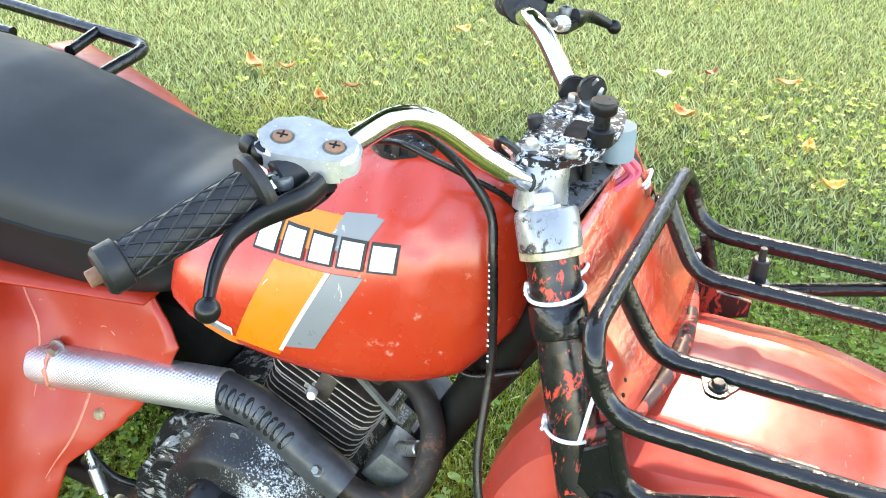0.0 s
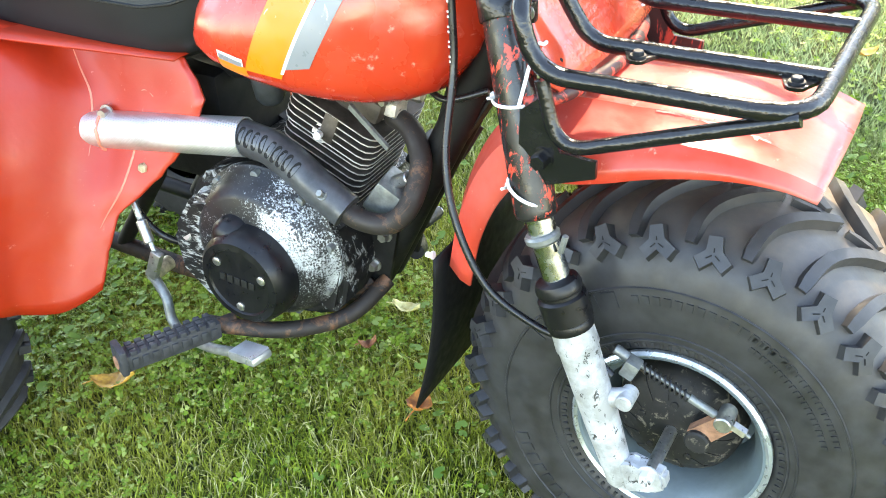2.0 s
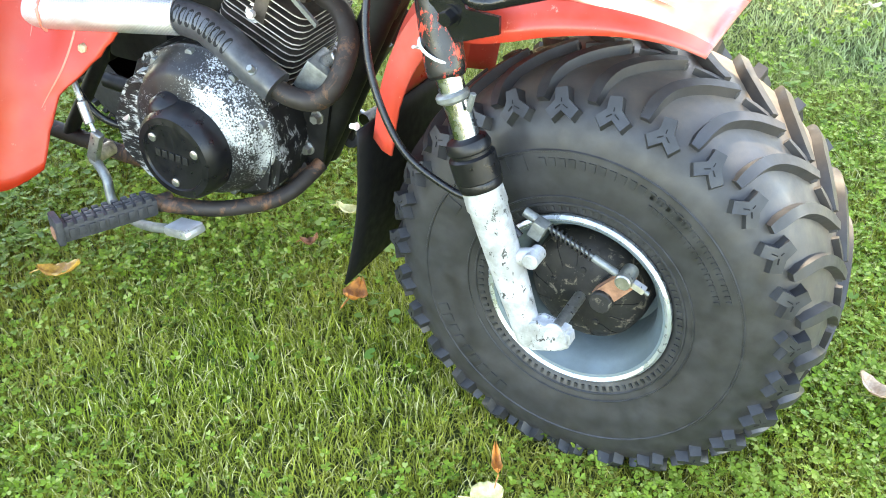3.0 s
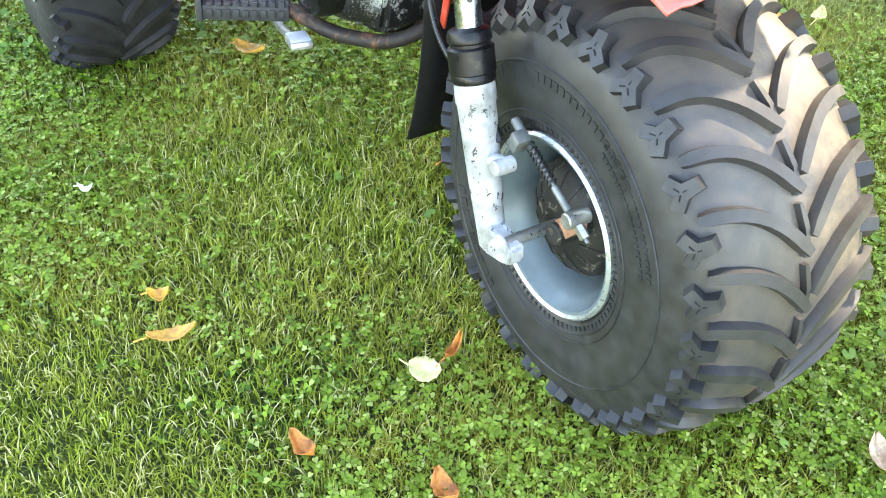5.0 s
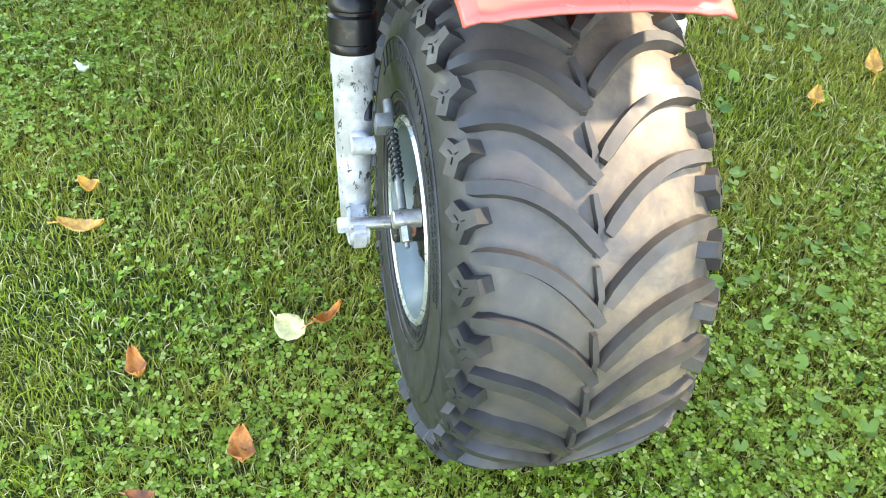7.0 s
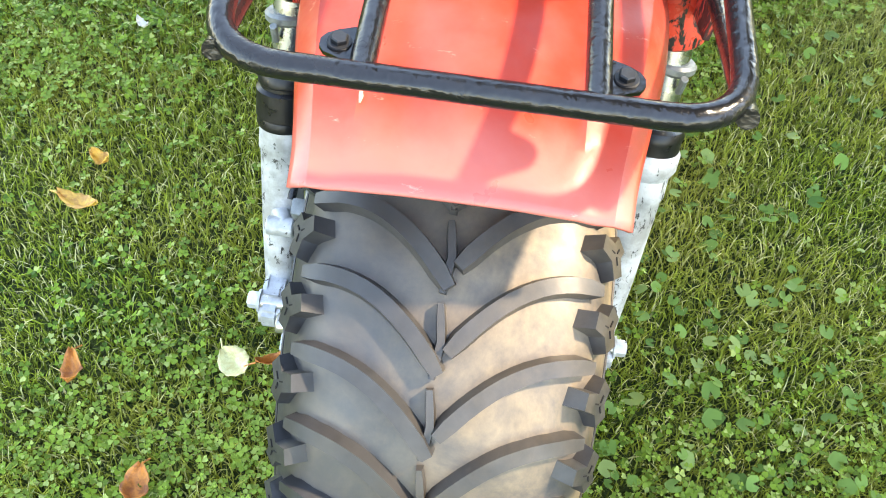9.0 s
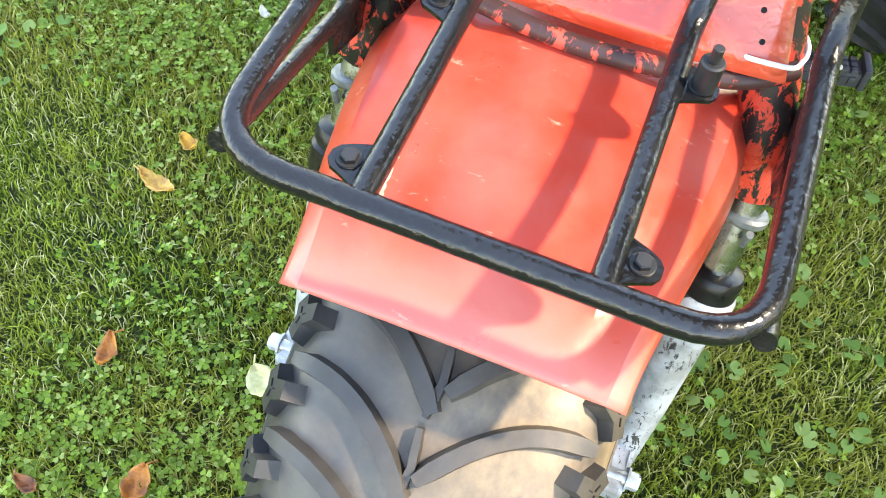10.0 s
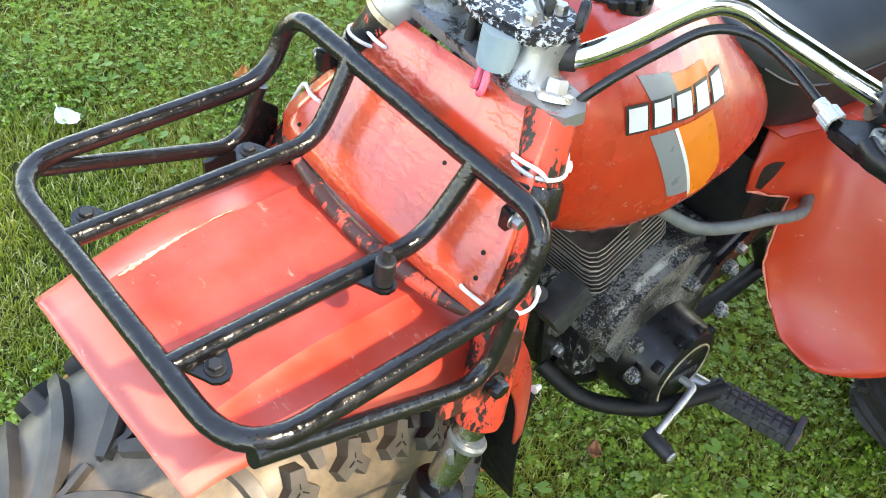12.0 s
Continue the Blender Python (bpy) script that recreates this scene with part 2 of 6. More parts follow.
def chrome():
    m = Mat("chrome", (0.80, 0.80, 0.79, 1), 0.09, 1.0)
    spot = m.ramp(m.noise(120, 5, 0.7), 0.68, 0.75)
    m.color(m.mix(spot, (0.80, 0.80, 0.79, 1), (0.35, 0.27, 0.2, 1)))
    m.rough(m.ramp(m.noise(35, 3), 0.3, 0.8, 0.05, 0.2))
    return m.m


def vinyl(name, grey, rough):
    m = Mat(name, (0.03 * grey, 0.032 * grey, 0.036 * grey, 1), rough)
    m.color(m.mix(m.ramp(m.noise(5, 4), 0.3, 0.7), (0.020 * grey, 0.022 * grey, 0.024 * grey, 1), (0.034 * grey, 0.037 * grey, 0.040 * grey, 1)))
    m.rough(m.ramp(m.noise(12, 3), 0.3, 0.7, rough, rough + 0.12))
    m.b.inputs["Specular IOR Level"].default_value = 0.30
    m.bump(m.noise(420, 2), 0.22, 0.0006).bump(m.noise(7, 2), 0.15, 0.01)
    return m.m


def knurled():
    m = Mat("knurled_aluminium", (0.74, 0.75, 0.76, 1), 0.36, 0.85)
    waves = []
    for rot in (38, -38):
        mp = m.t.nodes.new("ShaderNodeMapping")
        mp.inputs["Rotation"].default_value = (0, radians(rot), 0)
        m.link(m.co, mp.inputs[0])
        w = m.t.nodes.new("ShaderNodeTexWave")
        w.inputs["Scale"].default_value = 95
        w.bands_direction = "Z"
        m.link(mp.outputs[0], w.inputs["Vector"])
        waves.append(w.outputs[1])
    h = m.math("MULTIPLY", *waves)
    m.color(m.mix(m.ramp(m.noise(16, 5), 0.45, 0.75), (0.78, 0.79, 0.80, 1), (0.52, 0.52, 0.51, 1)))
    m.bump(h, 0.55, 0.0015)
    return m.m


def tyre_rubber(name, dust):
    m = Mat(name, (0.03, 0.03, 0.032, 1), 0.62)
    y = m.sep("Y")
    side = m.ramp(y, -0.07, 0.07)
    tread = m.ramp(m.math("ABSOLUTE", y, 0.0), 0.150, 0.115)
    n = m.ramp(m.noise(9, 6, 0.65, (1, 1, 1), 0.4), 0.31, 0.60)
    fine = m.ramp(m.noise(60, 5, 0.7), 0.35, 0.7, 0.6, 1.0)
    black = m.mix(m.ramp(m.noise(40, 4), 0.3, 0.7), (0.013, 0.0135, 0.015, 1), (0.030, 0.031, 0.034, 1))
    # dry mud; its bias to the left also paints sunlight on that side
    mud = m.math("MULTIPLY", m.math("MULTIPLY", n, fine), m.ramp(side, 0, 1, 0.26 * dust, 1.0 * dust))
    # left shoulder kept pale too, sunlit tan put into the mud colour
    mud = m.math("MULTIPLY", mud, m.math("MAXIMUM", m.ramp(tread, 0, 1, 0.12, 1.0), m.ramp(y, 0.10, 0.13, 0.0, 0.9)))
    grey = m.mix(m.math("MULTIPLY", tread, 0.8 * dust), black, (0.050, 0.050, 0.052, 1))
    m.color(m.mix(mud, grey, (0.275, 0.200, 0.122, 1)))
    m.rough(m.ramp(m.noise(25, 3), 0.3, 0.7, 0.34, 0.62))
    m.bump(m.noise(60, 4), 0.18, 0.002).bump(m.noise(14, 3), 0.12, 0.004)
    return m.m


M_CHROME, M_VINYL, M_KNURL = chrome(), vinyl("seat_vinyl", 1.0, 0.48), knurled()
# same vinyl for the skirt, its grey scaled to 0.45 and smoother
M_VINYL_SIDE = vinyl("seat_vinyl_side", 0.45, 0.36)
M_TYRE, M_LUG = tyre_rubber("tyre_carcass", 1.0), tyre_rubber("tyre_lugs", 0.26)


def ground_mat():
    m = Mat("lawn_soil", (0.06, 0.09, 0.02, 1), 0.95)
    a = m.mix(m.ramp(m.noise(3.2, 5, 0.6), 0.35, 0.65), (0.034, 0.056, 0.007, 1), (0.090, 0.105, 0.018, 1))
    b = m.mix(m.ramp(m.noise(55, 6, 0.7), 0.42, 0.62), a, (0.022, 0.028, 0.005, 1))
    m.color(m.mix(m.ramp(m.noise(24, 5, 0.7), 0.6, 0.72), b, (0.15, 0.13, 0.05, 1)))
    m.bump(m.noise(90, 4), 0.8, 0.02)
    return m.m


def blade_mat(name, cols, dry, far_tint=None):
    m = Mat(name, cols[0], 0.5)
    r = m.island()
    c = m.mix(m.ramp(r, 0.0, 0.75), cols[0], cols[1])
    c = m.mix(m.ramp(r, 0.83, 0.86), c, dry)
    patch = m.ramp(m.noise(2.2, 4, 0.6), 0.38, 0.68)
    c = m.mix(m.math("MULTIPLY", patch, 0.75), c, cols[2])
    # blades turn paler as Y rises, with an uneven border
    if far_tint:
        far_lawn = m.math("ADD", m.ramp(m.sep("Y"), 0.4, 2.4), m.ramp(m.noise(0.9, 4, 0.6), 0.3, 0.7, -0.35, 0.35))
        c = m.mix(m.ramp(far_lawn, 0.25, 0.85, 0.0, 0.9), c, m.mix(r, *far_tint))
    m.color(c)
    m.b.inputs["Specular IOR Level"].default_value = 0.2
    out = m.t.nodes["Material Output"]
    tr = m.t.nodes.new("ShaderNodeBsdfTranslucent")
    m.link(c, tr.inputs[0])
    mx = m.t.nodes.new("ShaderNodeMixShader")
    mx.inputs[0].default_value = 0.3
    m.link(m.b.outputs[0], mx.inputs[1])
    m.link(tr.outputs[0], mx.inputs[2])
    m.link(mx.outputs[0], out.inputs[0])
    return m.m


M_GROUND = ground_mat()
M_BARK = plain("bark", (0.10, 0.075, 0.05, 1), 0.9, 0, 0.5, 12, 0.6, 0.02)
M_CROWN = blade_mat("crown_leaves", ((0.04, 0.09, 0.015, 1), (0.07, 0.14, 0.025, 1), (0.09, 0.15, 0.03, 1)), (0.2, 0.18, 0.04, 1))
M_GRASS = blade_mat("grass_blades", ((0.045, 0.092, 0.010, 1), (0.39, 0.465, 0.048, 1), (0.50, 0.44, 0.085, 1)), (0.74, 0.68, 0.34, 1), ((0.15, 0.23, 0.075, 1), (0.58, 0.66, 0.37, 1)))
M_WEED = blade_mat("weed_leaves", ((0.060, 0.150, 0.022, 1), (0.17, 0.30, 0.060, 1), (0.22, 0.32, 0.075, 1)), (0.30, 0.38, 0.12, 1))
M_CLOVER = blade_mat("clover_leaves", ((0.032, 0.088, 0.008, 1), (0.225, 0.36, 0.034, 1), (0.28, 0.37, 0.055, 1)), (0.42, 0.48, 0.15, 1))


def leaf_mat(name, a, b):
    m = Mat(name, a, 0.55)
    m.color(m.mix(m.ramp(m.noise(70, 5, 0.7), 0.42, 0.62), a, b))
    m.bump(m.noise(160, 3), 0.4, 0.002)
    return m.m


M_LEAF = {
    "yellow": leaf_mat("leaf_yellow", (0.72, 0.42, 0.07, 1), (0.48, 0.22, 0.05, 1)),
    "orange": leaf_mat("leaf_orange", (0.60, 0.22, 0.04, 1), (0.30, 0.10, 0.03, 1)),
    "brown": leaf_mat("leaf_brown", (0.34, 0.12, 0.045, 1), (0.15, 0.06, 0.03, 1)),
    "pale": leaf_mat("leaf_pale", (0.74, 0.68, 0.34, 1), (0.60, 0.50, 0.20, 1)),
    "tan": leaf_mat("leaf_tan", (0.58, 0.44, 0.30, 1), (0.36, 0.22, 0.13, 1)),
    "white": leaf_mat("leaf_white", (0.78, 0.76, 0.66, 1), (0.62, 0.58, 0.46, 1)),
}


# ---- mesh helpers ----
def part(name, bm, material, parent=None, label="", smooth=38, solid=0.0):
    """Links a bmesh as one mesh object under a thing or a part."""
    me = bpy.data.meshes.new(name)
    bmesh.ops.recalc_face_normals(bm, faces=bm.faces[:])
    bm.to_mesh(me)
    bm.free()
    me.materials.append(material)
    if smooth:
        me.polygons.foreach_set("use_smooth", [True] * len(me.polygons))
        me.set_sharp_from_angle(angle=radians(smooth))
    ob = new(name, me)
    if parent is not None:
        ob.parent = parent
    if label:
        ob["label"] = label
    if solid:
        md = ob.modifiers.new("thickness", "SOLIDIFY")
        md.thickness, md.offset = solid, 0.0
    return ob


def V(*p):
    return Vector(p)


def ring_basis(d, hint):
    u = hint - d * hint.dot(d)
    if u.length < 1e-6:
        u = d.orthogonal()
    u.normalize()
    return u, d.cross(u)


def fillet(pts, radius, closed=False, n=6):
    """Rounds the corners of a line of points."""
    pts = [Vector(p) for p in pts]
    out, count = [], len(pts)
    for i, p in enumerate(pts):
        if not closed and i in (0, count - 1):
            out.append(p)
            continue
        a, b = pts[i - 1], pts[(i + 1) % count]
        da, db = (a - p), (b - p)
        r = min(radius, da.length * 0.48, db.length * 0.48)
        s, e = p + da.normalized() * r, p + db.normalized() * r
        for k in range(n + 1):
            t = k / n
            out.append(s * (1 - t) ** 2 + p * 2 * t * (1 - t) + e * t ** 2)
    return out


def spline(pts, n=8):
    """A smooth curve through the points."""
    pts = [Vector(p) for p in pts]
    ext = [pts[0] * 2 - pts[1]] + pts + [pts[-1] * 2 - pts[-2]]
    out = []
    for i in range(1, len(ext) - 2):
        p0, p1, p2, p3 = ext[i - 1:i + 3]
        for k in range(n):
            t = k / n
            out.append(0.5 * ((2 * p1) + (p2 - p0) * t + (2 * p0 - 5 * p1 + 4 * p2 - p3) * t * t + (3 * p1 - p0 - 3 * p2 + p3) * t ** 3))
    return out + [pts[-1]]


def tube(bm, pts, r, seg=12, closed=False, flat=1.0):
    """Sweeps a round (or flattened) section along a line. r: one radius, or one for each point."""
    pts = [Vector(p) for p in pts]
    n = len(pts)
    hint = Vector((0.13, 0.21, 0.97))
    rings = []
    for i, p in enumerate(pts):
        a = pts[i - 1] if (i or closed) else pts[i]
        b = pts[(i + 1) % n] if (i < n - 1 or closed) else pts[i]
        d = (b - a).normalized()
        u, v = ring_basis(d, hint)
        hint = u
        rr = r[i] if isinstance(r, (list, tuple)) else r
        rings.append([bm.verts.new(p + (u * math.cos(2 * math.pi * k / seg) + v * math.sin(2 * math.pi * k / seg) * flat) * rr) for k in range(seg)])
    pairs = list(zip(rings, rings[1:])) + ([(rings[-1], rings[0])] if closed else [])
    for q0, q1 in pairs:
        off = 0
        if closed and q1 is rings[0]:
            off = min(range(seg), key=lambda o: (q0[0].co - q1[o].co).length)
        for k in range(seg):
            bm.faces.new((q0[k], q0[(k + 1) % seg], q1[(k + 1 + off) % seg], q1[(k + off) % seg]))
    if not closed:
        bm.faces.new(rings[0][::-1])
        bm.faces.new(rings[-1])
    return bm


def lathe(bm, a, b, profile, seg=32, cap=True, close=False):
    """Turns a profile of (along, radius) round the axis from a towards b; along in metres from a."""
    a, b = Vector(a), Vector(b)
    d = (b - a).normalized()
    u, v = ring_basis(d, Vector((0.11, 0.17, 0.98)))
    rings = [[bm.verts.new(a + d * h + (u * math.cos(2 * math.pi * k / seg) + v * math.sin(2 * math.pi * k / seg)) * r) for k in range(seg)] for h, r in profile]
    for q0, q1 in list(zip(rings, rings[1:])) + ([(rings[-1], rings[0])] if close else []):
        for k in range(seg):
            bm.faces.new((q0[k], q0[(k + 1) % seg], q1[(k + 1) % seg], q1[k]))
    if cap and not close:
        bm.faces.new(rings[0][::-1])
        bm.faces.new(rings[-1])
    return bm


def rod(bm, a, b, r, seg=12, bevel=0.15):
    a, b = Vector(a), Vector(b)
    h = (b - a).length
    e = min(r, h / 2) * bevel
    return lathe(bm, a, b, [(0, r - e), (e, r), (h - e, r), (h, r - e)], seg)


def box(bm, m, size, bevel=0.003):
    """A bevelled block at the pose m."""
    got = bmesh.ops.create_cube(bm, size=1.0, matrix=m @ Matrix.Diagonal((*size, 1)))
    if bevel:
        edges = {e for v in got["verts"] for e in v.link_edges}
        bmesh.ops.bevel(bm, geom=list(edges), offset=min(bevel, min(size) * 0.4), segments=2, affect="EDGES", profile=0.6)
    return bm


def hexhead(bm, a, b, r):
    """A bolt head: a hexagon on a washer, from its seat a towards b."""
    a, b = Vector(a), Vector(b)
    d = (b - a).normalized()
    h = (b - a).length
    lathe(bm, a, b, [(0, r * 1.35), (h * 0.18, r * 1.35)], 16)
    lathe(bm, a + d * h * 0.18, b, [(0, r), (h * 0.62, r), (h * 0.8, r * 0.86)], 6)
    return bm


def loft(bm, rows, closed=False, cap=False):
    """Joins rows of points, each as long as the others, into a sheet (closed: each row is a ring)."""
    g = [[bm.verts.new(Vector(p)) for p in row] for row in rows]
    for r0, r1 in zip(g, g[1:]):
        n = len(r0)
        for k in range(n if closed else n - 1):
            bm.faces.new((r0[k], r0[(k + 1) % n], r1[(k + 1) % n], r1[k]))
    if cap:
        bm.faces.new(g[0][::-1])
        bm.faces.new(g[-1])
    return bm


def prism(bm, outline, d):
    """A plate: an outline of points, made thick by the vector d."""
    d = Vector(d)
    lo = [bm.verts.new(Vector(p) - d / 2) for p in outline]
    hi = [bm.verts.new(Vector(p) + d / 2) for p in outline]
    bm.faces.new(lo[::-1])
    bm.faces.new(hi)
    n = len(lo)
    for k in range(n):
        bm.faces.new((lo[k], lo[(k + 1) % n], hi[(k + 1) % n], hi[k]))
    return bm


def B():
    return bmesh.new()


def interp(x, table):
    """Smooth reading of a table of (x, values...), x falling or rising."""
    xs = [r[0] for r in table]
    order = sorted(range(len(xs)), key=lambda i: xs[i])
    cols = list(zip(*[table[i] for i in order]))
    return [float(np.interp(x, cols[0], c)) for c in cols[1:]]


# the front end stands slightly askew of the frame: a lean about the length axis
LEAN_FRONT = Matrix.Translation((0, 0, 0.826)) @ Matrix.Rotation(radians(-1.2), 4, "X") @ Matrix.Translation((0, 0, -0.82))


def front(*p):
    return LEAN_FRONT @ Vector(p)


def lean(bm):
    bm.transform(LEAN_FRONT)
    return bm


# ---- ground ----
bm = B()
bmesh.ops.create_grid(bm, x_segments=40, y_segments=40, size=60)
ground = tagged(part("ground", bm, M_GROUND), "mown green lawn with clover and dry patches", "lawn", kind="structure")

# ---- three-wheeler ----
trike = tagged(new("three_wheeler"), "worn red three-wheeled all-terrain motorcycle parked on a lawn", "three-wheeler")

# front wheel
CX, CZ = 0.024, 0.305
AX = V(CX, 0, CZ)
TYRE_PROFILE = [(0.140, 0.137), (0.148, 0.145), (0.153, 0.166), (0.1565, 0.200), (0.1565, 0.232), (0.150, 0.262), (0.140, 0.283), (0.124, 0.299), (0.104, 0.310), (0.080, 0.3165), (0.04, 0.3205)]


def tyre_r(y):
    ys = [p[0] for p in TYRE_PROFILE[5:]][::-1]
    return float(np.interp(abs(y), [0] + ys, [0.322] + [p[1] for p in TYRE_PROFILE[5:]][::-1]))


def squash(bm, floor):
    """The tyre stands flat where it meets the ground."""
    for v in bm.verts:
        if v.co.z < floor:
            v.co.z = floor - (floor - v.co.z) * 0.12
    return bm


def polar(a, r, y, c=AX):
    return V(c.x + math.cos(a) * r, c.y + y, c.z + math.sin(a) * r)


def tyre_mesh(c, k=1.0, seg=96):
    bm = B()
    prof = [(-y, r) for y, r in TYRE_PROFILE] + [(0, 0.322)] + [(y, r) for y, r in TYRE_PROFILE[::-1]]
    rings = [[polar(2 * math.pi * i / seg, r * k, y * k, c) for i in range(seg)] for y, r in prof]
    return loft(bm, rings, closed=True)


def strip(bm, pts, w, h, c=AX, k=1.0):
    """A raised rubber bar along points (angle, y) of the tread."""
    rows = []
    n = len(pts)
    for i, (a, y) in enumerate(pts):
        p = polar(a, tyre_r(y) * k, y * k, c)
        a0, y0 = pts[max(0, i - 1)]
        a1, y1 = pts[min(n - 1, i + 1)]
        t = (polar(a1, tyre_r(y1) * k, y1 * k, c) - polar(a0, tyre_r(y0) * k, y0 * k, c)).normalized()
        out = V(math.cos(a), 0, math.sin(a))
        e = 0.02
        slope = (tyre_r(abs(y) + e) - tyre_r(max(0, abs(y) - e))) / (2 * e)
        out = (out - V(0, math.copysign(1, y) * slope, 0)).normalized()
        s = t.cross(out).normalized()
        ww = w * (0.75 if i in (0, n - 1) else 1.0)
        rows.append([p - s * ww * 0.62 - out * 0.004, p - s * ww * 0.42 + out * h, p + s * ww * 0.42 + out * h, p + s * ww * 0.62 - out * 0.004])
    return loft(bm, rows, closed=True, cap=True)


def knob_frame(a, y, c, k):
    """Place, outward normal, and the two directions along the tread and down its side."""
    p = polar(a, tyre_r(y) * k, y * k, c)
    e = 0.012
    slope = (tyre_r(abs(y) + e) - tyre_r(abs(y) - e)) / (2 * e)
    out = (V(math.cos(a), 0, math.sin(a)) - V(0, math.copysign(1, y) * slope, 0)).normalized()
    t = V(-math.sin(a), 0, math.cos(a))
    o = V(0, math.copysign(1, y), 0)
    o = (o - out * o.dot(out)).normalized()
    return p, out, t, o


ARMS = (radians(168), radians(48), radians(-58))


def knob(bm, a, y, size, h, c=AX, k=1.0):
    """A block of three stout arms on the tyre's shoulder: one inward, two down the side."""
    p, out, t, o = knob_frame(a, y, c, k)
    lo, hi = [], []
    w = size * 0.42
    order = sorted(ARMS)
    for i, th in enumerate(order):
        nxt = order[(i + 1) % 3] + (2 * math.pi if i == 2 else 0)
        d = o * math.cos(th) + t * math.sin(th)
        sd = o * -math.sin(th) + t * math.cos(th)
        mid = (th + nxt) / 2
        crotch = (o * math.cos(mid) + t * math.sin(mid)) * w * (1.15 if abs(mid) > 1 else 0.95)
        drop = h * 0.40 if abs(th) < 2 else 0.0
        for q, low in ((d * size - sd * w * 0.86, drop), (d * size + sd * w * 0.86, drop), (crotch, 0)):
            lo.append(bm.verts.new(p + q * 1.10 - out * 0.012))
            hi.append(bm.verts.new(p + q * 0.97 + out * (h - low * 0.5)))
    centre = bm.verts.new(p + out * h)
    n = len(lo)
    for i in range(n):
        bm.faces.new((centre, hi[i], hi[(i + 1) % n]))
        bm.faces.new((lo[i], lo[(i + 1) % n], hi[(i + 1) % n], hi[i]))
    return bm


def sipe(bm, a, y, size, h, c=AX, k=1.0):
    """A black Y laid on a shoulder block, painting the shade in its cut."""
    p, out, t, o = knob_frame(a, y, c, k)
    for th in ARMS:
        d = o * math.cos(th) + t * math.sin(th)
        sd = o * -math.sin(th) + t * math.cos(th)
        q = p + out * (h + 0.0002) + d * size * 0.10
        prism(bm, [q - sd * 0.0007, q + d * size * 0.34 - sd * 0.0007 - out * 0.0010, q + d * size * 0.34 + sd * 0.0007 - out * 0.0010, q + sd * 0.0007], out * 0.0010)
    return bm


def lug(c, k, base, side, step):
    """One curved bar of the tread, from the centre line out to the shoulder, blunt at both ends."""
    bm = B()
    pts = []
    for j in range(13):
        u = 0.02 + 0.98 * j / 12
        pts.append((base + step * (0.47 - 1.07 * (1 - u) ** 2.2), side * 0.128 * u))
    return strip(bm, pts, 0.0175 * k, 0.0135 * k, c, k)


def spur(c, k, base, side, step):
    """The thin ridge along the centre line that joins one bar's foot to the next."""
    return strip(B(), [(base + step * (-0.62 + 0.22 * j), side * (0.0035 + 0.0045 * abs(j / 2 - 1))) for j in range(5)], 0.0085 * k, 0.0095 * k, c, k)


def shoulder(c, k, base, side, step):
    bm = B()
    knob(bm, base, side * 0.1335, 0.0230 * k, 0.0165 * k, c, k)
    return bm


front_wheel = part("front_wheel", lean(squash(tyre_mesh(AX), 0.004)), M_TYRE, trike, "fat black balloon tyre dusted with dry mud, its sunlit left painted paler")
STEP = 2 * math.pi / 27
PHASE = {-1: radians(58.3), 1: radians(61.7)}
for i in range(27):
    for side in (-1, 1):
        base = i * STEP + PHASE[side]
        part("tread_lug", lean(squash(lug(AX, 1.0, base, side, STEP), -0.004)), M_LUG, front_wheel, smooth=25)
        part("shoulder_block", lean(squash(shoulder(AX, 1.0, base, side, STEP), -0.004)), M_LUG, front_wheel, smooth=25)
        part("sipe", lean(sipe(B(), base, side * 0.1335, 0.0230, 0.0165)), M_HOLE_SHADE, front_wheel, smooth=0)
    part("centre_spur", lean(squash(spur(AX, 1.0, i * STEP + PHASE[-1], -1, STEP), -0.004)), M_LUG, front_wheel, smooth=25)
for side in (-1, 1):
    # raised rings and unreadable moulded lettering on the sidewall
    for rr, yy, w in ((0.158, 0.1515, 0.0022), (0.170, 0.1540, 0.0016), (0.238, 0.1555, 0.002)):
        bm = tube(B(), [polar(2 * math.pi * i / 72, rr, side * yy) for i in range(72)], w, 6, True)
        part("sidewall_ring", lean(squash(bm, 0.002)), M_LUG, front_wheel)
bm = B()
for start, n, rr, big in ((0.9, 16, 0.222, 0.010), (0.35, 20, 0.206, 0.006), (0.35, 22, 0.222, 0.006), (2.0, 6, 0.222, 0.020), (3.5, 9, 0.222, 0.014)):
    for i in range(n):
        a = start + i * big * 1.4 / rr
        prism(bm, [polar(a + u * big * 0.45 / rr, rr + w * big * 0.6, -0.1565) for u, w in ((-1, -1), (1, -1), (1, 1), (-1, 1))], (0, 0.0034, 0))
tagged(part("moulded_lettering", lean(bm), M_LUG, front_wheel, "", smooth=0), kind="stuff")
bm = B()
for i in range(84):
    a = 2 * math.pi * i / 84
    box(bm, Matrix.Translation(polar(a, 0.150, -0.1495)) @ Matrix.Rotation(-a, 4, "Y"), (0.007, 0.003, 0.004), 0)
tagged(part("bead_ribbing", lean(bm), M_LUG, front_wheel, "", smooth=0), kind="stuff")
rim_front = part("rim", lean(lathe(B(), AX + V(0, -0.150, 0), AX + V(0, 1, 0), [(0.004, 0.131), (0.0, 0.133), (0.002, 0.126), (0.020, 0.117), (0.028, 0.110), (0.065, 0.106), (0.10, 0.101), (0.108, 0.082), (0.112, 0.05), (0.112, 0.02)], 64, False)), M_RIM, front_wheel, "blue-grey painted steel rim")
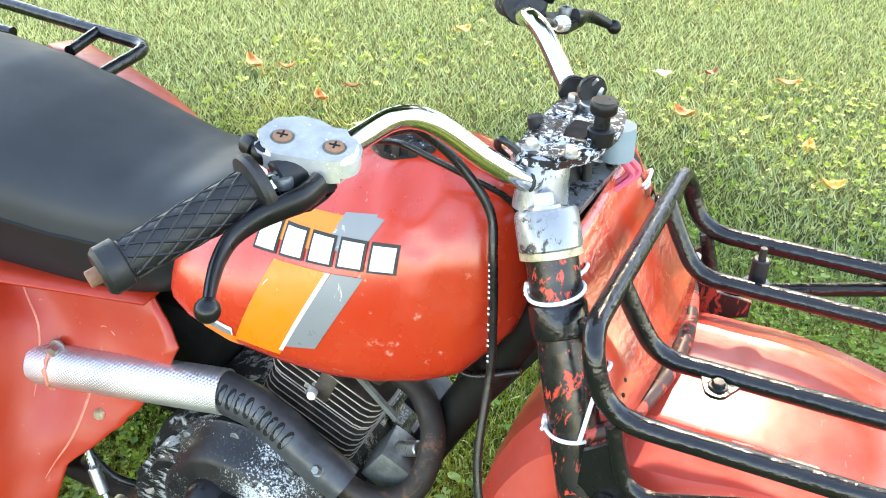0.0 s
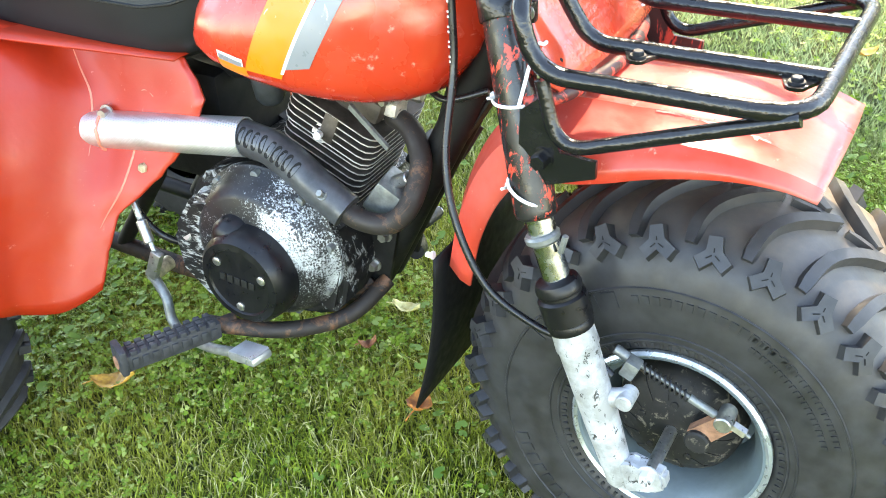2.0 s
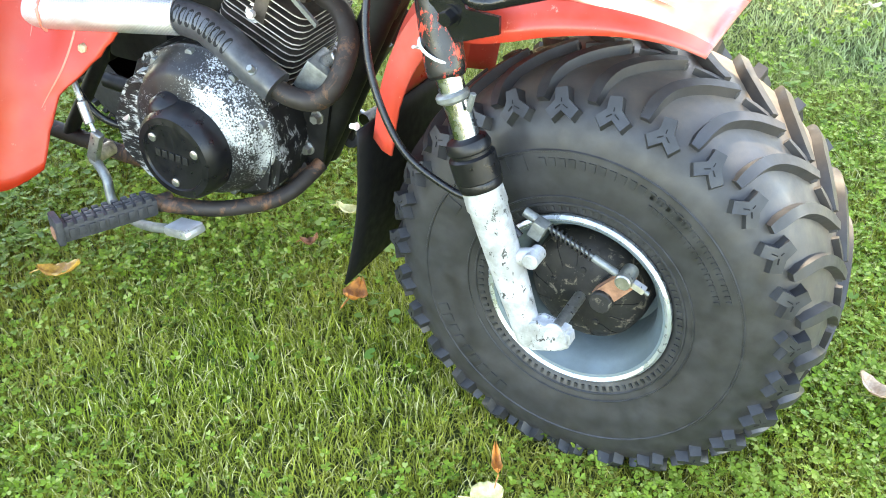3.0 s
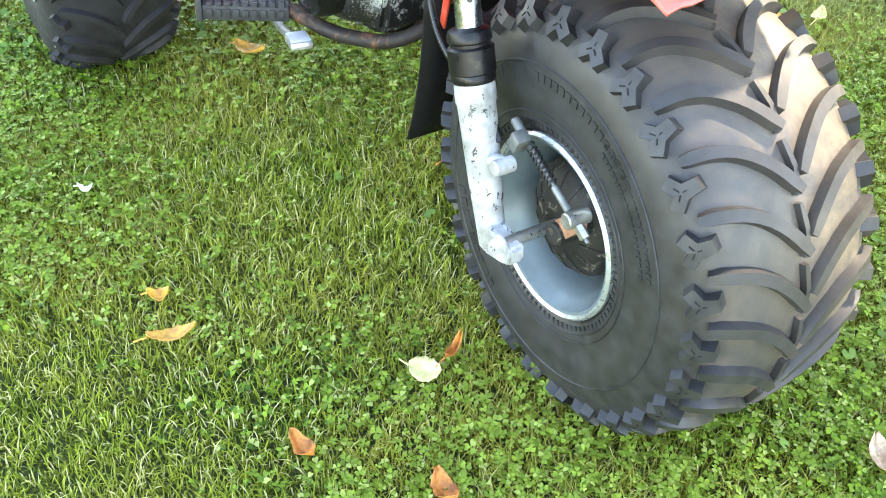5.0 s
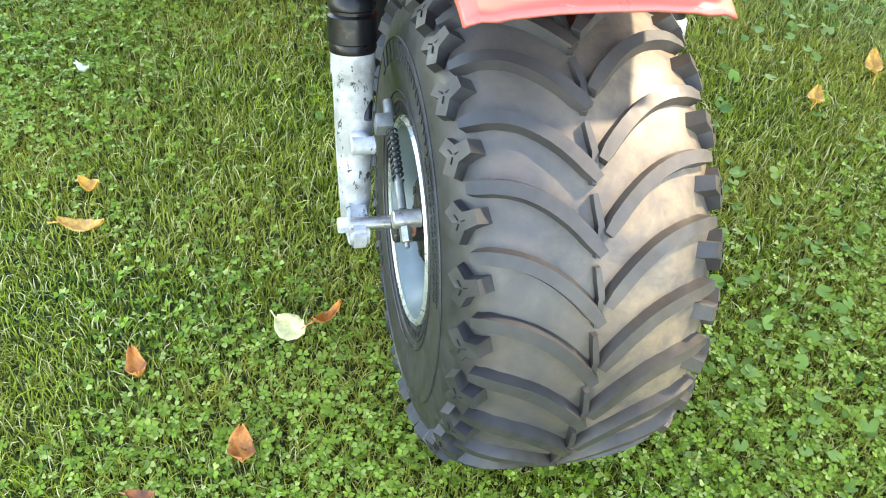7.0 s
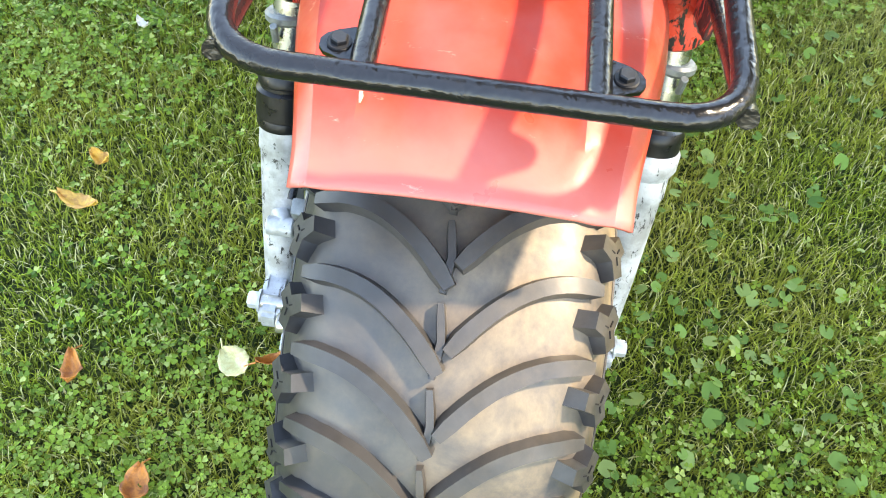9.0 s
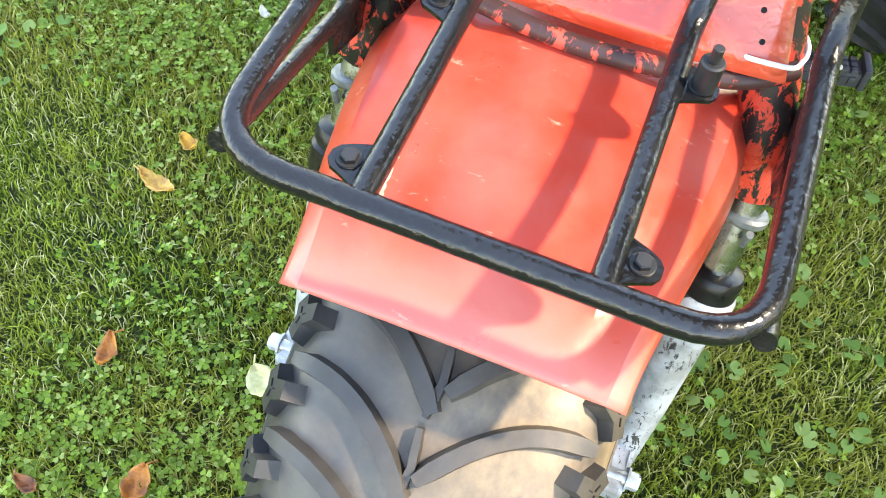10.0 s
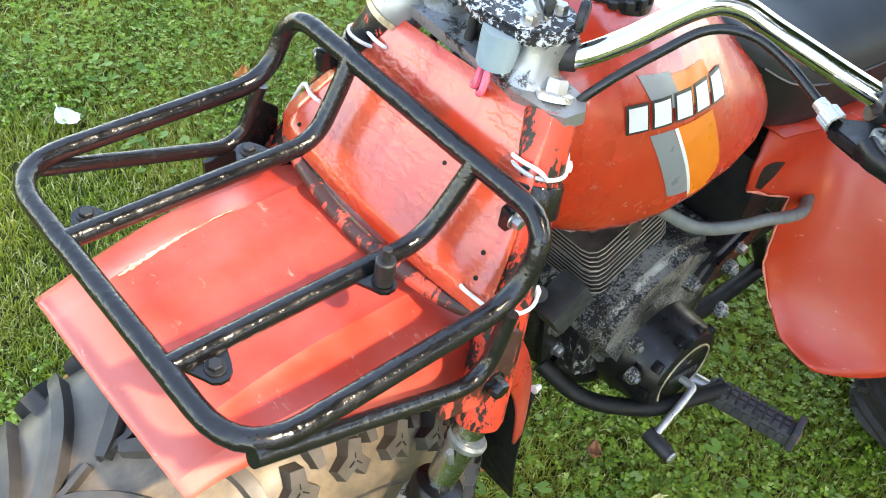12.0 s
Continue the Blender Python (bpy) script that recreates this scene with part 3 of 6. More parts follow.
part("rim_lip", lean(lathe(B(), AX + V(0, -0.150, 0), AX + V(0, 1, 0), [(0.0, 0.130), (-0.003, 0.1345), (0.001, 0.1385), (0.008, 0.138), (0.008, 0.132)], 72, False, True)), M_RIM_EDGE, rim_front, "bright worn rim edge")
part("rim_back", lean(lathe(B(), AX + V(0, 0.150, 0), AX + V(0, -1, 0), [(0.0, 0.1385), (-0.003, 0.1345), (0.002, 0.126), (0.028, 0.110), (0.1, 0.096), (0.14, 0.03)], 56, False)), M_RIM, front_wheel)
drum = part("brake_drum", lean(lathe(B(), AX + V(0, -0.128, 0), AX + V(0, 1, 0), [(-0.006, 0.02), (-0.004, 0.050), (0.008, 0.072), (0.022, 0.086), (0.045, 0.090), (0.085, 0.090)], 48)), M_DRUM, front_wheel, "greasy brake drum")
for i in range(14):
    a = 2 * math.pi * i / 14
    bm = prism(B(), [polar(a, 0.050, -0.1335), polar(a, 0.075, -0.1195), polar(a, 0.086, -0.105), polar(a, 0.086, -0.098), polar(a, 0.050, -0.122)], V(-math.sin(a), 0, math.cos(a)) * 0.004)
    part("drum_rib", lean(bm), M_DRUM, drum, smooth=0)
for i in range(5):
    a = 2 * math.pi * i / 5 + 0.3
    part("drum_bolt", lean(rod(B(), polar(a, 0.045, -0.135), polar(a, 0.045, -0.124), 0.005, 8)), M_DRUM, front_wheel)
part("axle", lean(rod(B(), AX + V(0, -0.230, 0), AX + V(0, 0.206, 0), 0.009, 12)), M_STEEL, front_wheel)


# fork
TOP_X, TOP_Z = -0.266, 0.948
FOOT = {-1: V(-0.014, -0.214, 0.262), 1: V(-0.014, 0.189, 0.262)}


def leg_at(side, z):
    """Centre of a fork leg at a height: the upper tubes splay, the lower run straight."""
    kink, foot = (0.211, 0.212) if side < 0 else (0.203, 0.189)
    if z >= 0.645:
        k = (z - 0.645) / (TOP_Z - 0.645)
        return V(-0.153 + (TOP_X + 0.153) * k, side * (kink + (0.106 - kink) * k), z)
    k = (z - 0.262) / (0.645 - 0.262)
    return V(-0.014 + (-0.153 + 0.014) * k, side * (foot + (kink - foot) * k), z)


fork = part("fork_crown", lean(tube(B(), spline([(-0.184, -0.186, 0.768), (-0.150, -0.13, 0.765), (-0.130, 0, 0.763), (-0.146, 0.13, 0.765), (-0.180, 0.184, 0.768)], 6), 0.0092, 12)), M_CROSS, trike, "chipped crossbar between the fork legs")
for side in (-1, 1):
    worn = M_FORK_R if side < 0 else M_FORK_L
    a, b = leg_at(side, 0.942), leg_at(side, 0.634)
    n = (b - a).length
    upper = part("upper_tube", lean(lathe(B(), a, b, [(0, 0.0265), (n - 0.012, 0.0265), (n - 0.004, 0.024), (n, 0.018)], 28)), worn, fork, "black over red paint, scraped and chipped" if side < 0 else "red paint worn through to black")
    # clamp ring and cap bolt at the top of the leg
    if side < 0:
        a, b = leg_at(side, 0.924), leg_at(side, 0.962)
        n, d = (b - a).length, (b - a).normalized()
        ring = part("yoke_clamp", lean(lathe(B(), a, b, [(0, 0.0285), (0.004, 0.0325), (n - 0.004, 0.0320), (n, 0.0290), (n, 0.0225), (n - 0.006, 0.0215)], 32)), M_YOKE, fork, "worn silver clamp")
        part("brass_ring", lean(lathe(B(), a - d * 0.006, b, [(0, 0.0285), (0.001, 0.0318), (0.008, 0.0318), (0.009, 0.0285)], 32)), M_BRASS, ring, "tarnished brass ring")
        part("cap_washer", lean(lathe(B(), b - d * 0.006, b + d, [(0, 0.0210), (0.005, 0.0205), (0.006, 0.0165), (0.009, 0.0160)], 28)), M_ALLOY, ring)
        part("cap_bolt", lean(hexhead(B(), b, b + d * 0.016, 0.0115)), M_ALLOY, ring)
    else:
        b = leg_at(side, 0.950)
        d = (b - leg_at(side, 0.930)).normalized()
        part("cap_washer", lean(lathe(B(), b - d * 0.002, b + d, [(0, 0.0185), (0.006, 0.0180), (0.008, 0.0140)], 28)), M_ALLOY, fork)
        part("cap_bolt", lean(hexhead(B(), b, b + d * 0.019, 0.0115)), M_ALLOY, fork)
    # bare stanchion, hose clamp and dust boot
    part("stanchion", lean(rod(B(), leg_at(side, 0.66), leg_at(side, 0.50), 0.0175, 24)), M_STANCHION, fork, "bare chromed stanchion")
    clamp = part("hose_clamp", lean(lathe(B(), leg_at(side, 0.618), leg_at(side, 0.585), [(0, 0.0195), (0.003, 0.0225), (0.009, 0.0220), (0.013, 0.018)], 24)), M_STAY, fork, "rusty hose clamp")
    p = leg_at(side, 0.612) + V(0.026, side * 0.006, 0.0)
    part("clamp_screw", lean(rod(B(), p + V(0, 0, -0.012), p + V(0.006, 0, 0.013), 0.0042, 8)), M_STAY, clamp)
    a, b = leg_at(side, 0.560), leg_at(side, 0.492)
    n = (b - a).length
    if side > 0:
        part("dust_boot", lean(lathe(B(), leg_at(1, 0.550), leg_at(1, 0.520), [(0, 0.019), (0.003, 0.028), (0.010, 0.031), (0.016, 0.030), (0.030, 0.030)], 28)), M_COVER, fork, "black rubber dust ring")
        part("leg_collar", lean(lathe(B(), leg_at(1, 0.522), leg_at(1, 0.490), [(0, 0.030), (0.004, 0.033), (0.022, 0.033), (0.028, 0.030), (0.033, 0.028)], 28)), M_SILVER, fork, "flaking silver collar")
    else:
        part("dust_boot", lean(lathe(B(), a, b, [(0, 0.019), (0.004, 0.027), (0.012, 0.030), (0.018, 0.0295), (0.020, 0.0272), (0.024, 0.0272), (0.027, 0.0315), (n - 0.014, 0.0315), (n - 0.012, 0.029), (n - 0.006, 0.0305), (n, 0.029)], 28)), M_COVER, fork, "black rubber dust boot")
    a, b = leg_at(side, 0.495), leg_at(side, 0.262)
    n = (b - a).length
    lower = part("lower_leg", lean(lathe(B(), a, b, [(0, 0.0275), (0.03, 0.0285), (0.034, 0.0265), (0.07, 0.0255), (n - 0.10, 0.0235), (n - 0.04, 0.0205), (n - 0.008, 0.019), (n, 0.014)], 28)), M_SILVER, fork, "flaking silver fork leg")
    # leading lug that holds the axle
    bm = B()
    f = FOOT[side]
    prism(bm, [(f.x - 0.006, f.y, 0.312), (f.x + 0.012, f.y, 0.306), (f.x + 0.036, f.y, 0.312), (f.x + 0.058, f.y, 0.308), (f.x + 0.062, f.y, 0.284), (f.x + 0.044, f.y, 0.270), (f.x + 0.0, f.y, 0.256)], (0, 0.026, 0))
    bmesh.ops.bevel(bm, geom=bm.edges[:], offset=0.005, segments=2, affect="EDGES")
    part("axle_lug", lean(bm), M_SILVER, lower, "cast axle lug")
    part("axle_nut", lean(hexhead(B(), (AX.x, f.y + side * 0.012, AX.z), (AX.x, f.y + side * 0.028, AX.z), 0.0105)), M_SILVER, lower)
    if side < 0:
        c = leg_at(side, 0.395)
        bm = B()
        rod(bm, c + V(0.012, 0.0, 0.0), c + V(0.046, 0.010, 0.006), 0.0125, 14)
        rod(bm, c + V(0.042, 0.022, 0.006), c + V(0.042, -0.010, 0.006), 0.0115, 14)
        part("brake_stay_lug", lean(bm), M_SILVER, lower)

# brake cable end, rod, spring and lever arm at the drum
brake = part("brake_arm", lean(prism(B(), [(0.060, -0.160, 0.322), (0.052, -0.160, 0.344), (0.088, -0.166, 0.386), (0.108, -0.166, 0.390), (0.110, -0.166, 0.372), (0.082, -0.160, 0.335)], (0, 0.016, 0))), M_RUST_LIGHT, trike, "rusty front brake arm")
part("arm_pivot", lean(rod(B(), (0.068, -0.178, 0.336), (0.068, -0.120, 0.336), 0.017, 16)), M_DRUM, brake)
part("brake_rod", lean(rod(B(), (-0.050, -0.172, 0.445), (0.132, -0.172, 0.370), 0.0030, 10)), M_STAY, brake)
part("rod_nut", lean(rod(B(), (0.108, -0.172, 0.381), (0.126, -0.172, 0.373), 0.0075, 6)), M_STEEL, brake)
part("rod_clevis", lean(rod(B(), (0.098, -0.186, 0.385), (0.098, -0.150, 0.385), 0.0115, 14)), M_STEEL, brake)
bm = B()
tube(bm, [V(-0.012 + 0.062 * t + 0, -0.172, 0.4295 - 0.0258 * t) + V(0, math.cos(t * 9 * 2 * math.pi) * 0.0065, math.sin(t * 9 * 2 * math.pi) * 0.0065) for t in np.linspace(0, 1, 110)], 0.0016, 5)
part("return_spring", lean(bm), M_RUBBER, brake)
part("rod_sleeve", lean(rod(B(), (0.050, -0.172, 0.4035), (0.086, -0.172, 0.3885), 0.0055, 10)), M_STAY, brake)
bm = B()
box(bm, pose(-0.026, -0.180, 0.430, 0, 22, 0), (0.020, 0.022, 0.026), 0.003)
rod(bm, (-0.052, -0.172, 0.446), (-0.028, -0.172, 0.436), 0.007, 12)
part("cable_bracket", lean(bm), M_STAY, brake)

# headlamp shield: a sheet laced across the fork legs, its foot on the crossbar
def shield_at(u, v):
    """A place on the sheet: u from the right leg (-1) to the left (1), v from top to foot."""
    k = (u + 1) / 2
    right = -0.101 - 0.072 * min(1.0, v * 1.12) + 0.020 * max(0.0, v - 0.88) / 0.12
    left = 0.125 + 0.052 * v
    y = right + (left - right) * k
    bulge = (1 - abs(u) ** 2.2) * (0.004 + 0.006 * v)
    bow = 0.010 * math.sin(math.pi * v)
    z_top = 0.932 + 0.017 * k
    return V(-0.246 + 0.096 * v + bulge - bow * 0.6, y, z_top + (0.776 - z_top) * v)


rows = [[shield_at(i / 16 * 2 - 1, j / 12) for i in range(17)] for j in range(13)]
shield = part("fork_shield", lean(loft(B(), rows)), M_SHIELD, trike, "bright red sheet laced to the fork legs", solid=0.003)
# drilled holes: black plugs whose colour stands for the shade inside
for u, v in ((-0.84, 0.70), (-0.72, 0.84), (-0.80, 0.88), (0.84, 0.74), (0.86, 0.86), (0.30, 0.50), (-0.78, 0.20), (0.78, 0.26), (0.80, 0.93)):
    p = shield_at(u, v)
    n = (shield_at(u, v - 0.02) - p).cross(shield_at(u + 0.02, v) - p).normalized()
    n = n if n.x > 0 else -n
    part("drilled_hole", lean(rod(B(), p - n * 0.004, p + n * 0.0022, 0.0026, 10)), M_HOLE_SHADE, shield)


def zip_tie(side, z, tilt, tail, hole):
    """A white cable tie round a fork leg, laced into the shield."""
    c = leg_at(side, z)
    bm = B()
    pts = []
    for i in range(28):
        a = 2 * math.pi * i / 28
        pts.append(c + V(math.cos(a) * 0.0278, math.sin(a) * 0.0278, 0.008 * tilt * math.cos(a)))
    tube(bm, pts, 0.0022, 8, True)
    d = V(math.cos(tail), math.sin(tail), 0)
    p = c + d * 0.0285
    box(bm, Matrix.Translation(p) @ Matrix.Rotation(tail, 4, "Z"), (0.007, 0.009, 0.008), 0.001)
    tube(bm, [p, p + V(-d.y, d.x, 0) * 0.012 + V(0, 0, 0.002), p + V(-d.y, d.x, 0) * 0.022 + V(0, 0, 0.006)], 0.002, 6)
    # run across the shield
    if hole:
        h = shield_at(*hole)
        e = shield_at(side * 0.99, hole[1])
        tube(bm, spline([c + V(0.014, side * 0.025, 0.002), e + V(0.004, side * 0.006, 0.004), e.lerp(h, 0.5) + V(0.006, 0, 0.004), h + V(0.003, 0, 0.002), h - V(0.004, 0, 0.002)], 4), 0.0023, 8)
    return part("cable_tie", lean(bm), M_TIE, fork, "white nylon cable tie")


for side, z, tilt, tail, hole in ((-1, 0.888, 1.0, 3.4, (-0.78, 0.20)), (-1, 0.765, 0.4, 3.3, (-0.84, 0.70)), (-1, 0.668, -1.4, 3.2, None), (1, 0.893, 0.6, 2.4, (0.78, 0.26)), (1, 0.772, -0.4, 2.6, (0.80, 0.93))):
    zip_tie(side, z, tilt, tail, hole)
for side in (-1, 1):
    # black band clamp with a bolt that holds the rack to the fork
    a, b = leg_at(side, 0.878), leg_at(side, 0.848)
    band = part("band_clamp", lean(lathe(B(), a, b, [(0, 0.0285), (0.002, 0.0295), ((b - a).length - 0.002, 0.0295), ((b - a).length, 0.0285)], 28)), M_BLACK, fork, "black steel band clamp")
    c = (a + b) / 2
    part("band_ear", lean(box(B(), Matrix.Translation(c + V(0.036, side * 0.010, 0.002)), (0.026, 0.012, 0.026), 0.003)), M_BLACK, band)
    part("band_bolt", lean(hexhead(B(), c + V(0.040, side * 0.016, 0.002), c + V(0.040, side * 0.026, 0.002), 0.007)), M_STEEL, band)

bar_collar = (front(-0.2925, -0.0705, 0.9755), front(-0.302, -0.086, 0.979))
# top yoke and the clamp block above it
yoke = part("top_yoke", lean(prism(B(), [(TOP_X - 0.018, -0.118, 0.945), (TOP_X + 0.014, -0.120, 0.945), (TOP_X + 0.018, -0.08, 0.945), (TOP_X + 0.022, 0, 0.945), (TOP_X + 0.028, 0.08, 0.945), (TOP_X + 0.022, 0.122, 0.945), (TOP_X + 0.014, 0.135, 0.945), (TOP_X - 0.010, 0.138, 0.945), (TOP_X - 0.026, 0.126, 0.945), (TOP_X - 0.034, 0.06, 0.945), (TOP_X - 0.034, -0.06, 0.945)], (0.004, 0, 0.016))), M_YOKE, trike, "worn silver top yoke")
for side in (-1, 1):
    bm = B()
    if side < 0:
        lathe(bm, (TOP_X - 0.020, -0.072, 0.945), (TOP_X - 0.024, -0.060, 1.002), [(0, 0.0290), (0.012, 0.0280), (0.030, 0.0265), (0.055, 0.0265), (0.060, 0.024)], 28)
    else:
        lathe(bm, (TOP_X - 0.004, 0.068, 0.940), (TOP_X - 0.018, 0.066, 0.995), [(0, 0.034), (0.006, 0.031), (0.03, 0.024), (0.055, 0.026)], 24)
    part("bar_post", lean(bm), M_YOKE, yoke)
bm = B()
prism(bm, [(-0.322, -0.068, 1.000), (-0.308, -0.090, 1.000), (-0.272, -0.086, 1.000), (-0.242, -0.045, 1.000), (-0.234, 0.02, 1.000), (-0.244, 0.070, 1.000), (-0.268, 0.090, 1.000), (-0.308, 0.088, 1.000), (-0.322, 0.068, 1.000)], (0.004, 0, 0.017))
bmesh.ops.bevel(bm, geom=bm.edges[:], offset=0.004, segments=2, affect="EDGES")
block = part("handlebar_clamp", lean(bm), M_CLAMP, trike, "black clamp block with white flaking paint")
# recess drawn as a black sheet, its shade put into the colour
bm = B()
prism(bm, [(-0.284, -0.036, 1.0092), (-0.262, -0.036, 1.0092), (-0.252, 0.012, 1.0092), (-0.284, 0.012, 1.0092)], (0, 0, 0.002))
part("panel_recess", lean(bm), M_HOLE_SHADE, block)
for x, y in ((-0.302, -0.070), (-0.262, -0.066), (-0.302, 0.062), (-0.262, 0.060)):
    part("clamp_bolt", lean(hexhead(B(), (x, y, 1.007), (x, y, 1.017), 0.0070)), M_STEEL, block)
bm = B()
for x, y, lx, ly in ((-0.287, -0.012, 0.006, 0.060), (-0.256, -0.014, 0.006, 0.056), (-0.271, -0.041, 0.030, 0.006), (-0.300, 0.030, 0.020, 0.030), (-0.300, -0.035, 0.016, 0.034)):
    box(bm, pose(x, y, 1.0105, 0, 0, 8), (lx, ly, 0.006), 0.0018)
part("clamp_ribs", lean(bm), M_CLAMP, block)
for x, y in ((-0.314, -0.020),):
    part("indicator_lamp", lean(rod(B(), (x, y, 1.004), (x - 0.004, y, 1.020), 0.0085, 14)), M_RUBBER, block)
for side in (-1, 1):
    p, q = (bar_collar[0], bar_collar[1]) if side < 0 else (front(-0.2925, 0.0785, 0.9755), front(-0.302, 0.094, 0.979))
    part("bar_collar", rod(B(), p, q, 0.0165, 20), M_RUBBER, block, "black rubber collar round the bar")
part("push_knob", lean(lathe(B(), (-0.246, -0.022, 1.006), (-0.246, -0.022, 1.08), [(0, 0.0140), (0.015, 0.0138), (0.017, 0.0120), (0.018, 0.0085), (0.032, 0.0080), (0.033, 0.0125), (0.035, 0.0140), (0.045, 0.0140), (0.047, 0.0125), (0.047, 0.0)], 24, False)), M_COVER, block, "black push knob")
def fob_lobe(c, w, h, turn):
    """One rounded half of the black key fob."""
    bm = B()
    prism(bm, [(math.cos(2 * math.pi * i / 14) * w * (1.0 if math.sin(2 * math.pi * i / 14) < 0 else 0.86), 0, math.sin(2 * math.pi * i / 14) * h) for i in range(14)], (0, 0.009, 0))
    bmesh.ops.bevel(bm, geom=bm.edges[:], offset=0.002, segments=2, affect="EDGES")
    bm.transform(Matrix.Translation(c) @ Matrix.Rotation(radians(turn), 4, "Z"))
    return bm


key = part("ignition_key", fob_lobe(V(-0.283, 0.066, 1.032), 0.0185, 0.0155, 40), M_RUBBER, trike, "key with a black fob in the lock")
part("fob_half", fob_lobe(V(-0.309, 0.087, 1.018), 0.0195, 0.0165, 30), M_RUBBER, key)
part("fob_slot", rod(B(), (-0.292, 0.066, 1.026), (-0.276, 0.060, 1.046), 0.0018, 8), M_STEEL, key)
part("key_blade", lean(box(B(), pose(-0.274, 0.058, 1.020, 30, 20, 0), (0.004, 0.008, 0.030), 0.001)), M_STEEL, key)
part("lock_barrel", lean(rod(B(), (-0.278, 0.052, 1.000), (-0.278, 0.052, 1.016), 0.013, 18)), M_STEEL, key)
bm = lathe(B(), (-0.242, 0.046, 0.958), (-0.246, 0.046, 1.0), [(0, 0.012), (0.003, 0.0185), (0.03, 0.0205), (0.040, 0.0205)], 26)
can = part("lamp_relay", lean(bm), M_BLUE, trike, "blue-grey canister under the clamp block")
for y, x in ((0.040, -0.232), (0.052, -0.228), (0.046, -0.238)):
    bm = tube(B(), spline([(x, y, 0.960), (x + 0.010, y + 0.006, 0.945), (x + 0.002, y - 0.004, 0.934), (x - 0.010, y - 0.014, 0.926), (x - 0.02, y - 0.02, 0.912)], 5), 0.0036, 7)
    part("wire", lean(bm), M_PINK, can, "stripped pink wire")
part("cable_ferrule", lean(rod(B(), (-0.262, -0.004, 1.000), (-0.258, -0.006, 0.945), 0.0055, 12)), M_RUBBER, can)
part("ferrule_nut", lean(rod(B(), (-0.2585, -0.006, 0.950), (-0.2570, -0.0065, 0.928), 0.0125, 12)), M_RUBBER, can)
head = part("steering_head", rod(B(), (-0.305, 0.004, 0.985), (-0.205, 0.0, 0.72), 0.030, 24), M_FRAME, trike, "black steering head tube")

# handlebar
YAW = 0.05


def bar(x, y, z):
    out = max(0.0, abs(y) - 0.07)
    wide = 1.035 + 0.035 * min(1.0, max(0.0, abs(y) - 0.25) / 0.16)
    return front(x - YAW * abs(y), y * wide + 0.004, z + (0.042 if y < 0 else -0.020) * out)


def bar_line(side):
    return spline([bar(-0.287, side * 0.055, 0.974), bar(-0.293, side * 0.085, 0.977), bar(-0.325, side * 0.115, 1.005), bar(-0.366, side * 0.146, 1.045), bar(-0.392, side * 0.170, 1.053), bar(-0.412, side * 0.210, 1.040), bar(-0.440, side * 0.290, 1.021), bar(-0.503, side * 0.405, 0.985)], 8)


handlebar = part("handlebar", tube(B(), bar_line(-1)[::-1] + bar_line(1), 0.0118, 20), M_CHROME, trike, "chromed high-rise handlebar")
PERCH = {}
for side in (-1, 1):
    at = bar
    a, e = at(-0.444, side * 0.304, 1.0265), at(-0.508, side * 0.412, 0.983)
    d = (e - a).normalized()
    n = (e - a).length
    grip = part("grip", lathe(B(), a, e, [(-0.004, 0.016), (-0.004, 0.030), (0.002, 0.032), (0.006, 0.030), (0.009, 0.0195), (n - 0.022, 0.0172), (n - 0.020, 0.0215), (n - 0.004, 0.0215), (n, 0.018)], 28), M_RUBBER, handlebar, "black diamond-pattern rubber grip")
    u, v = ring_basis(d, V(0, 0, 1))
    for sgn in (-1, 1):
        for k in range(9):
            pts = []
            for j in range(15):
                t = j / 14
                ang = 2 * math.pi * k / 9 + sgn * t * 3.3
                r = 0.0195 + (0.0172 - 0.0195) * t
                pts.append(a + d * (0.010 + t * (n - 0.034)) + (u * math.cos(ang) + v * math.sin(ang)) * r)
            part("grip_ridge", tube(B(), pts, 0.0014, 5), M_RUBBER, grip)
    part("bar_end_bolt", rod(B(), e - d * 0.002, e + d * 0.010, 0.0075, 12), M_RUST_LIGHT, handlebar)
    # lever bracket round the bar
    c = bar(-0.436, side * (0.272 if side < 0 else 0.316), 1.028 if side < 0 else 1.024)
    bracket = part("lever_bracket", rod(B(), c - d * 0.014, c + d * 0.014, 0.0175, 20), M_RUBBER, handlebar, "black lever perch")
    PERCH[side] = bracket


